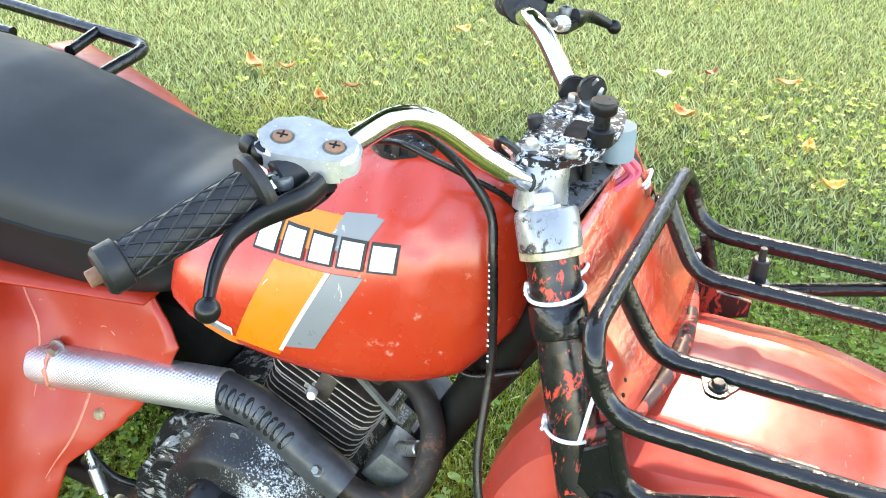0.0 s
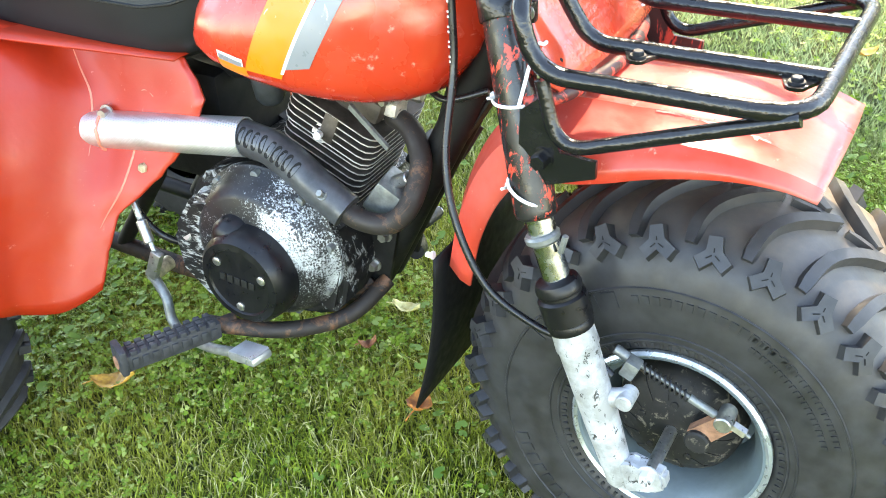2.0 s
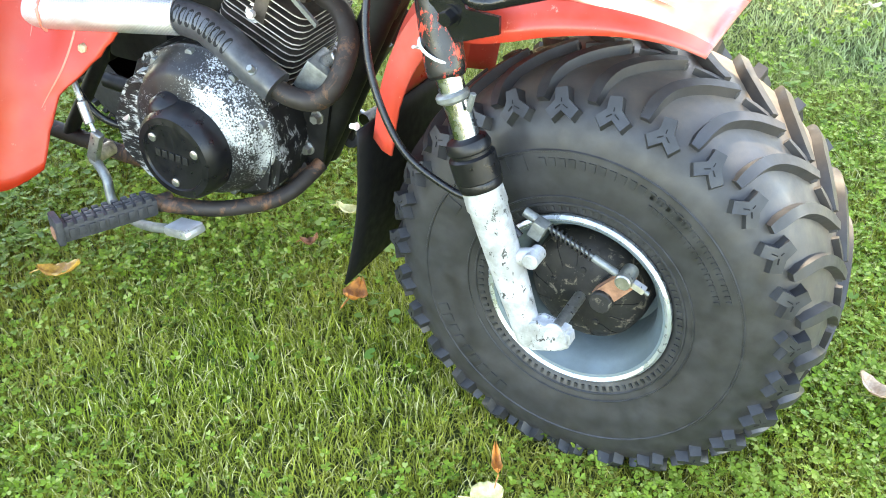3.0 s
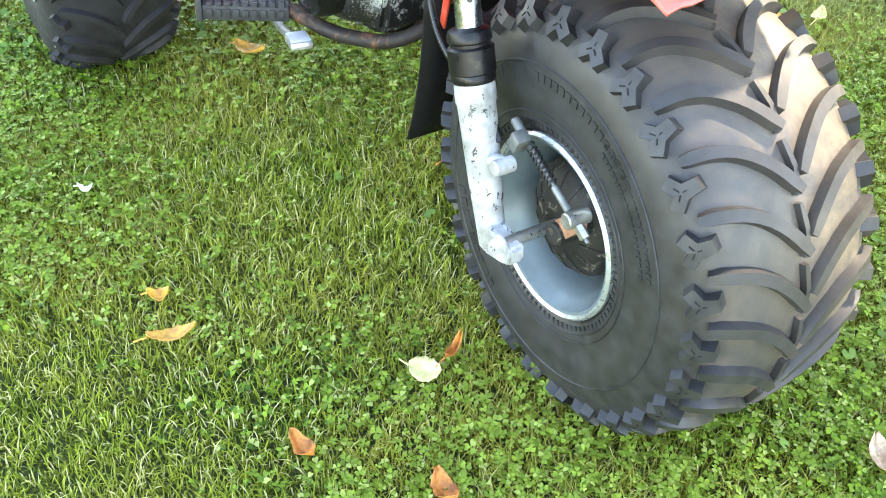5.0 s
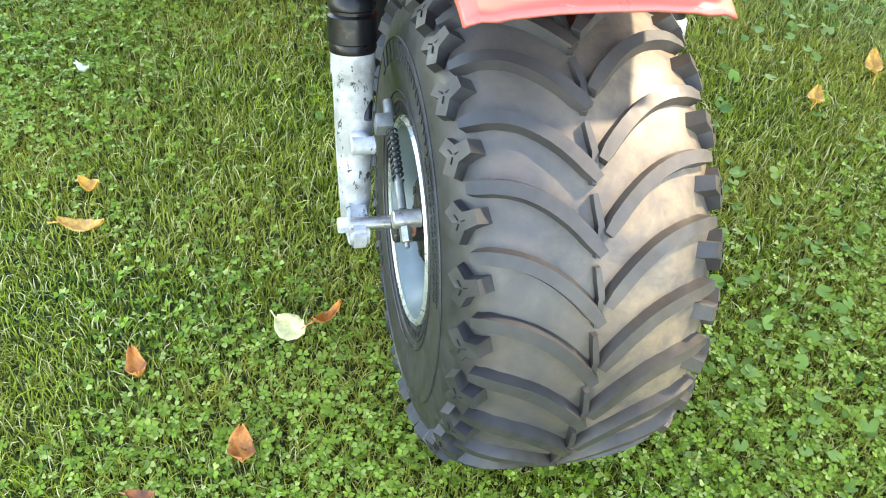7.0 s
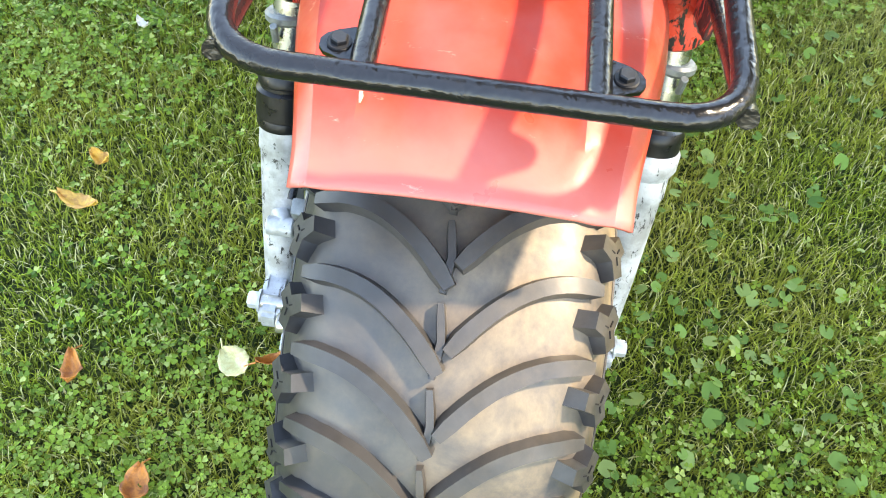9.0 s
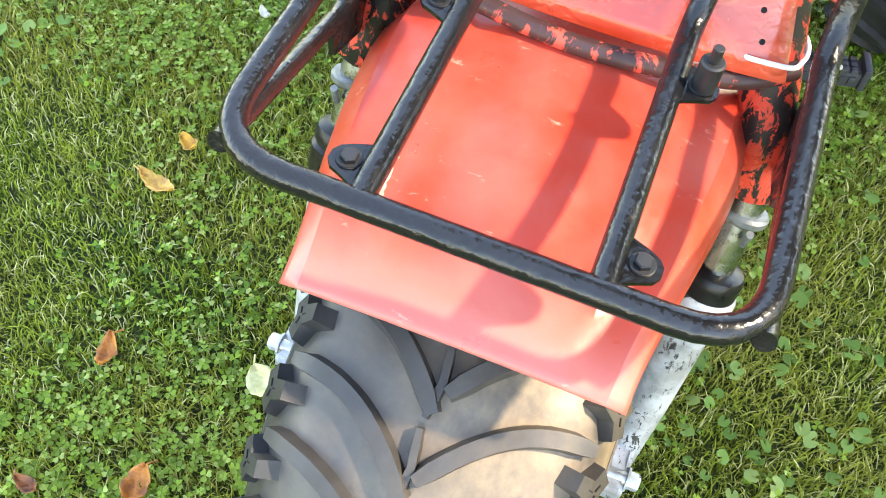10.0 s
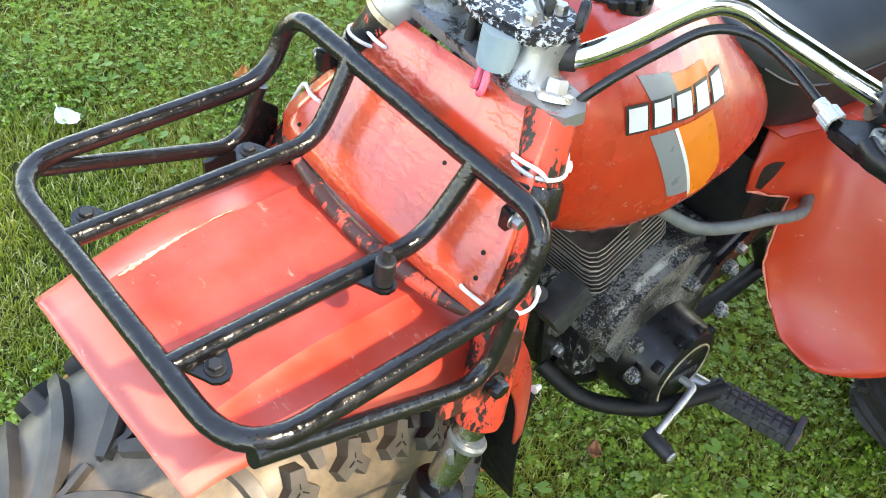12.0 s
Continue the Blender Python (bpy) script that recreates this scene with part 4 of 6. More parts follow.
def lever_set(side, perch, top, pivot, pinch, adjuster, line):
    """Perch plate, brake lever with a ball end, pivot screw, pinch bolt and cable adjuster."""
    bracket = PERCH[side]
    bm = prism(B(), [V(x, y, top - 0.014) for x, y in perch], (0, 0, 0.014))
    bmesh.ops.bevel(bm, geom=bm.edges[:], offset=0.0028, segments=2, affect="EDGES")
    part("perch_arm", bm, M_COVER, bracket)
    pts = spline([V(*p) for p in line], 8)
    n = len(pts) - 1
    radii = [interp(i / n, [(0.0, 0.0135), (0.22, 0.0125), (0.45, 0.0100), (0.8, 0.0080), (1.0, 0.0062)])[0] for i in range(n + 1)]
    lever = part("brake_lever", tube(B(), pts, radii, 14, False, 0.72), M_COVER, handlebar, "black brake lever with a ball end")
    bm = B()
    bmesh.ops.create_uvsphere(bm, u_segments=16, v_segments=12, radius=0.0105, matrix=Matrix.Translation(pts[-1]))
    part("lever_ball", bm, M_COVER, lever)
    p = V(*pivot)
    screw = part("lever_pivot", lathe(B(), p - V(0, 0, 0.008), p + V(0, 0, 1), [(0, 0.0100), (0.008, 0.0100), (0.010, 0.0085), (0.010, 0.0)], 18, False), M_STAY, bracket, "dull cross-head pivot screw")
    # slots are black bars painted as shade, not cut
    for turn in (20, 110):
        part("screw_slot", box(B(), pose(p.x, p.y, p.z + 0.0022, 0, 0, turn), (0.010, 0.0018, 0.001), 0), M_HOLE_SHADE, screw, smooth=0)
    a, b = V(*pinch[0]), V(*pinch[1])
    n = (b - a).length
    body = part("clamp_pinch", lathe(B(), a, b, [(0, 0.0085), (0.002, 0.0100), (n * 0.42, 0.0100), (n * 0.46, 0.0075), (n * 0.54, 0.0075), (n * 0.58, 0.0105), (n - 0.002, 0.0105), (n, 0.009)], 18), M_COVER, bracket, "black pinch boss")
    part("pinch_bolt", rod(B(), b - (b - a) * 0.05, b + (b - a) * 0.04, 0.0050, 6), M_STAY, body)
    a, b = V(*adjuster[0]), V(*adjuster[1])
    d = (b - a).normalized()
    n = (b - a).length
    knurl = part("cable_adjuster", lathe(B(), a, b, [(0, 0.0085), (0.001, 0.0100), (n * 0.55, 0.0100), (n * 0.58, 0.0075), (n, 0.0068), (n, 0.0)], 20, False), M_ALLOY, bracket, "knurled cable adjuster")
    u, v = ring_basis(d, V(0, 0, 1))
    for k in range(18):
        w = u * math.cos(k * math.pi / 9) + v * math.sin(k * math.pi / 9)
        part("knurl_ridge", tube(B(), [a + d * 0.001 + w * 0.0100, a + d * n * 0.53 + w * 0.0100], 0.0009, 5), M_ALLOY, knurl)


lever_set(-1, [(-0.468, -0.272), (-0.461, -0.250), (-0.451, -0.244), (-0.440, -0.247), (-0.424, -0.243), (-0.413, -0.256), (-0.418, -0.272), (-0.414, -0.296), (-0.428, -0.312), (-0.450, -0.300)], 1.050, (-0.447, -0.291, 1.052),
          ((-0.498, -0.268, 1.064), (-0.467, -0.277, 1.060)), ((-0.424, -0.245, 1.046), (-0.420, -0.221, 1.050)),
          [(-0.421, -0.276, 1.043), (-0.422, -0.299, 1.042), (-0.430, -0.315, 1.040), (-0.446, -0.336, 1.033), (-0.453, -0.359, 1.027), (-0.449, -0.383, 1.022), (-0.438, -0.409, 1.018), (-0.423, -0.436, 1.014)])
lever_set(1, [(-0.392, 0.312), (-0.408, 0.308), (-0.428, 0.324), (-0.440, 0.345), (-0.420, 0.362), (-0.402, 0.372), (-0.384, 0.368), (-0.387, 0.346)], 1.012, (-0.409, 0.352, 1.013),
          ((-0.456, 0.336, 1.033), (-0.425, 0.347, 1.028)), ((-0.397, 0.315, 1.006), (-0.404, 0.290, 1.011)),
          [(-0.395, 0.345, 1.004), (-0.391, 0.358, 1.000), (-0.392, 0.374, 0.997), (-0.392, 0.396, 0.992), (-0.387, 0.418, 0.984), (-0.376, 0.434, 0.974), (-0.364, 0.446, 0.965)])
# thumb-throttle housing on the right bar
bm = B()
oc = V(-0.443, -0.253, 1.060)
ux, uw = V(0.97, 0.24, -0.10).normalized(), V(-0.24, 0.96, 0.14).normalized()
un = ux.cross(uw).normalized()
outline = []
for i in range(28):
    a = 2 * math.pi * i / 28
    rx, ry = 0.047, (0.034 if math.sin(a) > 0 else 0.026)
    outline.append(oc + ux * rx * math.copysign(abs(math.cos(a)) ** 0.7, math.cos(a)) + uw * ry * math.copysign(abs(math.sin(a)) ** 0.7, math.sin(a)) * (1.0 - 0.22 * math.cos(a)))
prism(bm, outline, un * 0.024)
bmesh.ops.bevel(bm, geom=[e for e in bm.edges if abs((e.verts[0].co - e.verts[1].co).dot(un)) < 0.012], offset=0.005, segments=3, affect="EDGES")
throttle = part("throttle_housing", bm, M_HOUSING, handlebar, "polished alloy throttle housing")
for s in (-1, 1):
    p = oc + ux * 0.0235 * s - uw * 0.002 + un * 0.0115
    bm = lathe(B(), p, p + un, [(0, 0.0085), (0.0025, 0.0085), (0.0035, 0.007)], 18)
    part("housing_screw", bm, M_RUST_LIGHT, throttle, "rusty cross-head screw")
    # cross slots: black rods for the shade in the grooves
    for w in (ux, uw):
        part("screw_slot", rod(B(), p + un * 0.0034 - w * 0.005, p + un * 0.0034 + w * 0.005, 0.0011, 6), M_HOLE_SHADE, throttle)
    part("screw_recess", lathe(B(), p + un * 0.0002, p + un, [(0, 0.0088), (0.0010, 0.0088), (0.0010, 0.0108), (0, 0.0108)], 22, False, True), M_STAY, throttle)

# cables
CABLES = {
    "front_brake_cable": ([V(-0.420, -0.224, 1.050), V(-0.415, -0.187, 1.052), V(-0.408, -0.154, 1.047), V(-0.398, -0.124, 1.036), V(-0.368, -0.098, 0.998), V(-0.332, -0.092, 0.948), V(-0.320, -0.105, 0.900), V(-0.313, -0.113, 0.84), V(-0.307, -0.125, 0.77), V(-0.300, -0.165, 0.67), V(-0.272, -0.192, 0.59), V(-0.222, -0.205, 0.515), V(-0.150, -0.205, 0.475), V(-0.090, -0.200, 0.462), V(-0.045, -0.205, 0.432)], 0.0052),
    "throttle_cable": ([V(-0.440, -0.215, 1.050), V(-0.442, -0.150, 1.025), V(-0.433, -0.101, 1.005), V(-0.401, -0.089, 0.990), V(-0.370, -0.072, 0.970), V(-0.330, -0.047, 0.940), V(-0.310, -0.030, 0.90)], 0.0036),
    "rear_brake_cable": ([V(-0.404, 0.291, 1.011), V(-0.403, 0.250, 1.028), V(-0.392, 0.212, 1.040), V(-0.372, 0.180, 1.034), V(-0.340, 0.158, 1.008), V(-0.302, 0.138, 0.978), V(-0.281, 0.120, 0.945), V(-0.280, 0.10, 0.905), V(-0.30, 0.08, 0.84)], 0.0048),
    "clamp_loom": ([front(-0.31, -0.085, 1.008), front(-0.325, -0.092, 1.020), front(-0.334, -0.080, 1.006), front(-0.33, -0.06, 0.985)], 0.004),
    "lower_loom": ([V(-0.40, -0.04, 0.70), V(-0.36, -0.05, 0.69), V(-0.30, -0.04, 0.71)], 0.005),
}
for nm, (pts, r) in CABLES.items():
    cab = part(nm, tube(B(), spline(pts, 8), r, 10), M_CABLE, trike)
    if nm == "front_brake_cable":
        bm = B()
        a, b = V(-0.3195, -0.1052, 0.895), V(-0.3082, -0.1225, 0.785)
        for i in range(19):
            if i in (7, 10, 13, 16):
                continue
            p = a.lerp(b, i / 18) + V(-0.002, -0.0050, 0)
            box(bm, Matrix.Translation(p), (0.0022, 0.0006, 0.0026), 0)
        part("cable_print", bm, M_TIE, cab, "unreadable white print", smooth=0)

# front mudguard
GUARD = [(0.158, 0.709, 0.137), (0.125, 0.722, 0.139), (0.08, 0.735, 0.146), (0.03, 0.745, 0.155), (-0.03, 0.750, 0.165), (-0.08, 0.748, 0.172), (-0.12, 0.748, 0.175), (-0.165, 0.744, 0.173), (-0.214, 0.724, 0.168), (-0.257, 0.686, 0.164), (-0.292, 0.628, 0.163), (-0.317, 0.556, 0.163), (-0.332, 0.476, 0.163)]
rows = []
for i, (x, z, w) in enumerate(GUARD):
    x0, z0, _ = GUARD[max(0, i - 1)]
    x1, z1, _ = GUARD[min(len(GUARD) - 1, i + 1)]
    d = V(x1 - x0, 0, z1 - z0).normalized()
    nrm = V(d.z, 0, -d.x) if d.x < 0 else V(-d.z, 0, d.x)
    nrm = V(-d.z, 0, d.x)
    if nrm.dot(V(x - CX, 0, z - CZ)) < 0:
        nrm = -nrm
    skirt = interp(x, [(0.152, 0.014), (0.08, 0.028), (0.0, 0.046), (-0.12, 0.072), (-0.2, 0.078), (-0.32, 0.062)])[0]
    flat = 0.099
    slide = interp(x, [(0.2, -0.003), (-0.16, -0.003), (-0.25, 0.010), (-0.32, 0.014)])[0]
    edge_in = max(0.012, (w - flat) * 0.28)
    crown = 0.006
    rg = interp(x, [(0.16, 0.0), (0.115, 0.0), (0.085, 1.0), (-0.4, 1.0)])[0] * 0.0022
    row = []
    for u, dn in ((-w - 0.004, skirt), (-w, skirt * 0.72), (-w + edge_in, skirt * 0.30), (-flat - 0.010, 0.006 + rg * 0.5), (-flat + 0.004, 0.001 - rg * 0.4), (-flat + 0.014, rg), (-flat * 0.5, -crown * 0.8), (0, -crown), (flat * 0.5, -crown * 0.8), (flat - 0.014, rg), (flat - 0.004, 0.001 - rg * 0.4), (flat + 0.010, 0.006 + rg * 0.5), (w - edge_in, skirt * 0.30), (w, skirt * 0.72), (w + 0.004, skirt)):
        p = V(x, u + slide, z) - nrm * dn
        row.append(p)
    rows.append(row)
# finer rows for a smooth sheet
fine = []
for k in range(15):
    fine.append(spline([r[k] for r in rows], 4))
guard = part("front_mudguard", lean(loft(B(), list(zip(*fine)))), M_FENDER, trike, "faded red front mudguard, cracked along a ridge", smooth=27, solid=0.004)
# whitened crack along the ridge
bm = B()
rows = []
rs = random.Random(5)
for i in range(41):
    t = i / 40
    x = 0.086 - 0.135 * t
    z = float(np.interp(x, [-0.08, -0.03, 0.03, 0.08, 0.125], [0.748, 0.750, 0.745, 0.735, 0.723]))
    half = 0.0038 * (1 - t) ** 0.8 * math.sin(math.pi * min(1, t * 6 + 0.1) / 2) * rs.uniform(0.55, 1.25) + 0.0003
    mid = -0.0965 - 0.005 * t + rs.uniform(-0.0006, 0.0006)
    rows.append([(x, mid - half, z + 0.0018 - 0.0010), (x, mid, z + 0.0030), (x, mid + half, z + 0.0022)])
part("crack", lean(loft(bm, rows)), M_CRACK, guard, "pale crack in the plastic", smooth=60)
bm = B()
rows = []
for j in range(10):
    v = j / 9
    rows.append([(-0.326 - 0.045 * v + 0.012 * math.sin(v * 3), u * (0.156 - 0.004 * v), 0.492 - 0.290 * v) for u in np.linspace(-1, 1, 9)])
part("mudflap", lean(loft(bm, rows)), M_FLAP, trike, "black rubber mudflap", solid=0.004)
for side in (-1, 1):
    part("mudflap_bolt", lean(hexhead(B(), (-0.330, side * 0.150, 0.496), (-0.342, side * 0.150, 0.494), 0.0045)), M_TIE, guard)

# front rack
RZ = 0.820
loop = fillet([(0.138, -0.202, RZ), (-0.160, -0.202, RZ - 0.004), (-0.188, -0.200, 0.898), (-0.188, 0.196, 0.898), (-0.160, 0.196, RZ - 0.004), (0.140, 0.198, RZ)], 0.062, True, 7)
rack = part("front_rack", lean(tube(B(), loop, 0.0108, 16, True)), M_BLACK, trike, "black tubular steel luggage rack")
for side in (-1, 1):
    inner = fillet([(0.136, side * 0.087, RZ), (-0.140, side * 0.087, RZ - 0.004), (-0.170, side * 0.092, 0.865), (-0.187, side * 0.095, 0.898)], 0.05, False, 7)
    part("rack_rail", lean(tube(B(), inner, 0.0102, 16)), M_BLACK, rack)
    brace = fillet([(-0.152, side * 0.203, RZ - 0.010), (-0.128, side * 0.208, 0.728), (0.128, side * 0.198, RZ - 0.004)], 0.045, False, 7)
    part("rack_brace", lean(tube(B(), brace, 0.0088, 14)), M_BLACK, rack)
    bm = prism(B(), [(-0.152, side * 0.206, 0.790), (-0.176, side * 0.204, 0.770), (-0.178, side * 0.205, 0.668), (-0.080, side * 0.206, 0.704), (-0.080, side * 0.207, 0.726), (-0.124, side * 0.207, 0.728)], (0, 0.006, 0))
    gus = part("rack_gusset", lean(bm), M_BLACK if side < 0 else M_CROSS, rack)
    part("gusset_bolt", lean(hexhead(B(), (-0.146, side * 0.209, 0.716), (-0.146, side * 0.225, 0.716), 0.0105)), M_BLACK, gus)
    for x, tall in ((0.104, 0), (-0.074, 1 if side > 0 else 0)):
        bm = B()
        y = side * 0.104
        prism(bm, [(x + 0.026, side * 0.088, RZ - 0.004), (x + 0.014, side * 0.111, RZ - 0.005), (x + 0.010, side * 0.119, RZ - 0.006), (x + 0.004, side * 0.123, RZ - 0.006), (x - 0.004, side * 0.123, RZ - 0.006), (x - 0.010, side * 0.119, RZ - 0.006), (x - 0.014, side * 0.111, RZ - 0.005), (x - 0.022, side * 0.088, RZ - 0.004)], (0, 0, 0.004))
        tab = part("mount_tab", lean(bm), M_BLACK, rack, "black mounting tab")
        bm = B()
        z0 = RZ - 0.004
        lathe(bm, (x, y + side * 0.004, z0), (x, y + side * 0.004, 2), [(0, 0.0098), (0.0022, 0.0098), (0.0028, 0.0088)], 18)
        hexhead(bm, (x, y + side * 0.004, z0 + 0.002), (x, y + side * 0.004, z0 + 0.008), 0.0070)
        if tall:
            rod(bm, (x, y + side * 0.006, z0), (x, y + side * 0.006, z0 + 0.030), 0.010, 12)
            rod(bm, (x, y + side * 0.006, z0 + 0.028), (x, y + side * 0.006, z0 + 0.044), 0.0045, 10)
        part("mount_bolt", lean(bm), M_RUBBER, tab)

# fuel tank
TANK = [  # x, half-width, top, bottom
    (-0.300, 0.030, 0.905, 0.800), (-0.312, 0.066, 0.930, 0.765), (-0.330, 0.092, 0.950, 0.742), (-0.36, 0.113, 0.963, 0.707), (-0.40, 0.131, 0.970, 0.691), (-0.45, 0.146, 0.968, 0.681), (-0.50, 0.157, 0.958, 0.679), (-0.55, 0.164, 0.942, 0.683), (-0.60, 0.166, 0.922, 0.693), (-0.645, 0.160, 0.900, 0.709), (-0.674, 0.148, 0.882, 0.727), (-0.694, 0.122, 0.862, 0.766), (-0.704, 0.070, 0.840, 0.785)]
TY = 0.002


def tank_at(x):
    return interp(x, TANK)


def shoulder_power(x):
    """The tank's section grows leaner above towards the seat."""
    return interp(x, [(-0.30, 2.2), (-0.42, 2.15), (-0.56, 1.85), (-0.70, 1.65)])[0]


def left_lean(x):
    """The tank's left flank lies closer to the middle than its right, most of all at the seat."""
    return interp(x, [(-0.30, 0.97), (-0.50, 0.92), (-0.70, 0.80)])[0]


def rake(x, z):
    """How far the tank's rear end sweeps back towards its foot."""
    return 0.052 * min(1, max(0, (-0.52 - x) / 0.16)) * min(1, max(0, (0.87 - z) / 0.13))


def tank_y(x, z):
    """Half-width of the tank at a length and a height."""
    x0 = x
    for _ in range(8):
        x0 = x + rake(x0, z)
    x = x0
    w, top, bot = tank_at(x)
    zc = bot + (top - bot) * 0.30
    if z >= zc:
        e = shoulder_power(x)
        return w * max(0.0, 1 - ((z - zc) / (top - zc)) ** e) ** (1 / e)
    return w * max(0.0, 1 - ((zc - z) / (zc - bot)) ** 3.4) ** (1 / 3.4)


DENTS = [(V(-0.425, -0.078, 0.945), 0.030, 0.0060), (V(-0.375, -0.100, 0.930), 0.024, 0.0050), (V(-0.400, -0.120, 0.900), 0.020, 0.0035), (V(-0.470, -0.095, 0.935), 0.022, 0.0030), (V(-0.360, -0.112, 0.840), 0.030, 0.0030)]


def dented(p):
    """Presses the tank's skin in where it has been knocked, with a low lip round each dent."""
    inward = (V(p.x, TY, 0.82) - p).normalized()
    push = 0.0
    for c, r, depth in DENTS:
        k = (p - c).length / r
        push += depth * (math.exp(-k * k * 1.6) - 0.35 * math.exp(-((k - 1.25) * 3.2) ** 2))
    return p + inward * push


rows = []
xs = np.concatenate([np.linspace(-0.300, -0.335, 6), np.linspace(-0.345, -0.66, 46), np.linspace(-0.67, -0.704, 6)])
for x in xs:
    w, top, bot = tank_at(x)
    zc = bot + (top - bot) * 0.30
    row = []
    for i in range(88):
        a = 2 * math.pi * i / 88
        c, s = math.cos(a), math.sin(a)
        e = shoulder_power(x) if s >= 0 else 3.4
        h = (top - zc) if s >= 0 else (zc - bot)
        z = zc + h * math.copysign(abs(s) ** (2 / e), s)
        row.append(dented(V(x - rake(x, z), TY + w * (left_lean(x) if c > 0 else 1.0) * math.copysign(abs(c) ** (2 / e), c), z)))
    rows.append(row)
tank = part("fuel_tank", loft(B(), rows, True, True), M_RED, trike, "dented red fuel tank with an orange and grey stripe")
cap = part("filler_cap", lathe(B(), (-0.462, TY, 0.950), (-0.458, TY, 1.2), [(0, 0.052), (0.010, 0.052), (0.012, 0.047), (0.020, 0.047), (0.024, 0.043), (0.026, 0.036), (0.027, 0.0)], 32, False), M_CAP, tank, "black filler cap with flaking white paint")
for i in range(16):
    a = 2 * math.pi * i / 16
    bm = box(B(), Matrix.Translation((-0.462 + math.cos(a) * 0.0485, TY + math.sin(a) * 0.0485, 0.964)) @ Matrix.Rotation(a, 4, "Z"), (0.006, 0.010, 0.014), 0.0015)
    part("cap_tooth", bm, M_RUBBER, cap)


def decal(name, corners, side, material, lift=0.0012, n=10, label=""):
    """A thin printed patch wrapped on the tank: four corners (x, z), in order round it."""
    bm = B()
    a, b, c, d = [Vector(p) for p in corners]
    rows = []
    for j in range(n + 1):
        v = j / n
        row = []
        for i in range(n + 1):
            p = a.lerp(b, i / n).lerp(d.lerp(c, i / n), v)
            p.x += -0.012 if side < 0 else 0.012
            row.append((p.x, TY + side * (tank_y(p.x, p.y) * (left_lean(p.x) if side > 0 else 1.0) + lift), p.y))
        rows.append(row)
    return part(name, loft(bm, rows), material, tank, label, smooth=60)


for side in (-1, 1):
    decal("stripe_orange", [(-0.553, 0.897), (-0.482, 0.905), (-0.500, 0.866), (-0.566, 0.864)], side, M_ORANGE)
    decal("stripe_grey", [(-0.482, 0.908), (-0.432, 0.916), (-0.452, 0.878), (-0.500, 0.868)], side, M_GREY)
    decal("stripe_orange", [(-0.556, 0.846), (-0.488, 0.848), (-0.542, 0.730), (-0.602, 0.734)], side, M_ORANGE)
    decal("stripe_line", [(-0.489, 0.848), (-0.483, 0.848), (-0.537, 0.738), (-0.542, 0.738)], side, M_WHITE, 0.0016)
    decal("stripe_grey", [(-0.482, 0.848), (-0.445, 0.850), (-0.496, 0.752), (-0.536, 0.745)], side, M_GREY)
    decal("stripe_orange", [(-0.650, 0.745), (-0.600, 0.738), (-0.600, 0.722), (-0.652, 0.724)], side, M_ORANGE, 0.0014)
    decal("stripe_grey", [(-0.648, 0.752), (-0.606, 0.745), (-0.606, 0.738), (-0.648, 0.743)], side, M_GREY, 0.0018)
    decal("stripe_line", [(-0.650, 0.756), (-0.604, 0.750), (-0.604, 0.735), (-0.650, 0.740)], side, M_WHITE, 0.0013)
    # maker's badge: plain white blocks with a dark edge
    for k in range(5):
        u0, u1 = k / 5 + 0.016, (k + 1) / 5 - 0.016
        q = lambda u, v: (-0.590 + 0.182 * u, 0.8465 + 0.036 * v + u * 0.011)
        for nm, m_, f, lf in (("badge_outline", M_INK, -0.004, 0.0022), ("badge_block", M_WHITE, 0.012, 0.0030)):
            decal(nm, [q(u0 + f, 0.92 - f * 5), q(u1 - f, 0.92 - f * 5), q(u1 - f, 0.08 + f * 5), q(u0 + f, 0.08 + f * 5)], side, m_, lf, 4)

# seat
SEAT = [  # x, half-width, top, bottom
    (-0.655, 0.045, 0.872, 0.835), (-0.675, 0.080, 0.880, 0.800), (-0.71, 0.104, 0.872, 0.745), (-0.76, 0.122, 0.858, 0.700), (-0.82, 0.136, 0.856, 0.678), (-0.90, 0.152, 0.868, 0.675), (-1.0, 0.168, 0.886, 0.680), (-1.12, 0.182, 0.902, 0.690), (-1.25, 0.192, 0.908, 0.700), (-1.36, 0.190, 0.900, 0.712), (-1.41, 0.165, 0.880, 0.735), (-1.425, 0.10, 0.85, 0.76)]


def seat_ring(x, low):
    """Half a section of the saddle: the cushion's top, or the skirt under it."""
    w, top, bot = interp(x, SEAT)
    zc = bot + (top - bot) * 0.60
    h, e = (zc - bot, 4.5) if low else (top - zc, 3.0)
    row = []
    for i in range(25):
        a = math.pi * i / 24 + (math.pi if low else 0)
        c, s = math.cos(a), math.sin(a)
        wide = w * (0.992 - 0.10 * abs(s) if low else 1.0)
        row.append((x, TY + wide * math.copysign(abs(c) ** (2 / e), c), zc + h * math.copysign(abs(s) ** (2 / e), s)))
    return row


seat_xs = np.linspace(-0.655, -1.425, 44)
seat = part("seat", loft(B(), [seat_ring(x, False) for x in seat_xs]), M_VINYL, trike, "wide black vinyl saddle, greyer on top", smooth=50)
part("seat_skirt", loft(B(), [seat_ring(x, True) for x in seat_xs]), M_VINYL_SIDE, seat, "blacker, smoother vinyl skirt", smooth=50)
bm = B()
for side in (-1, 1):
    pts = []
    for x in np.linspace(-0.70, -1.40, 30):
        w, top, bot = interp(x, SEAT)
        pts.append((x, TY + side * (w + 0.0005), bot + (top - bot) * 0.60))
    tube(bm, pts, 0.0026, 6)
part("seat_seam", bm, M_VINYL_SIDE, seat)


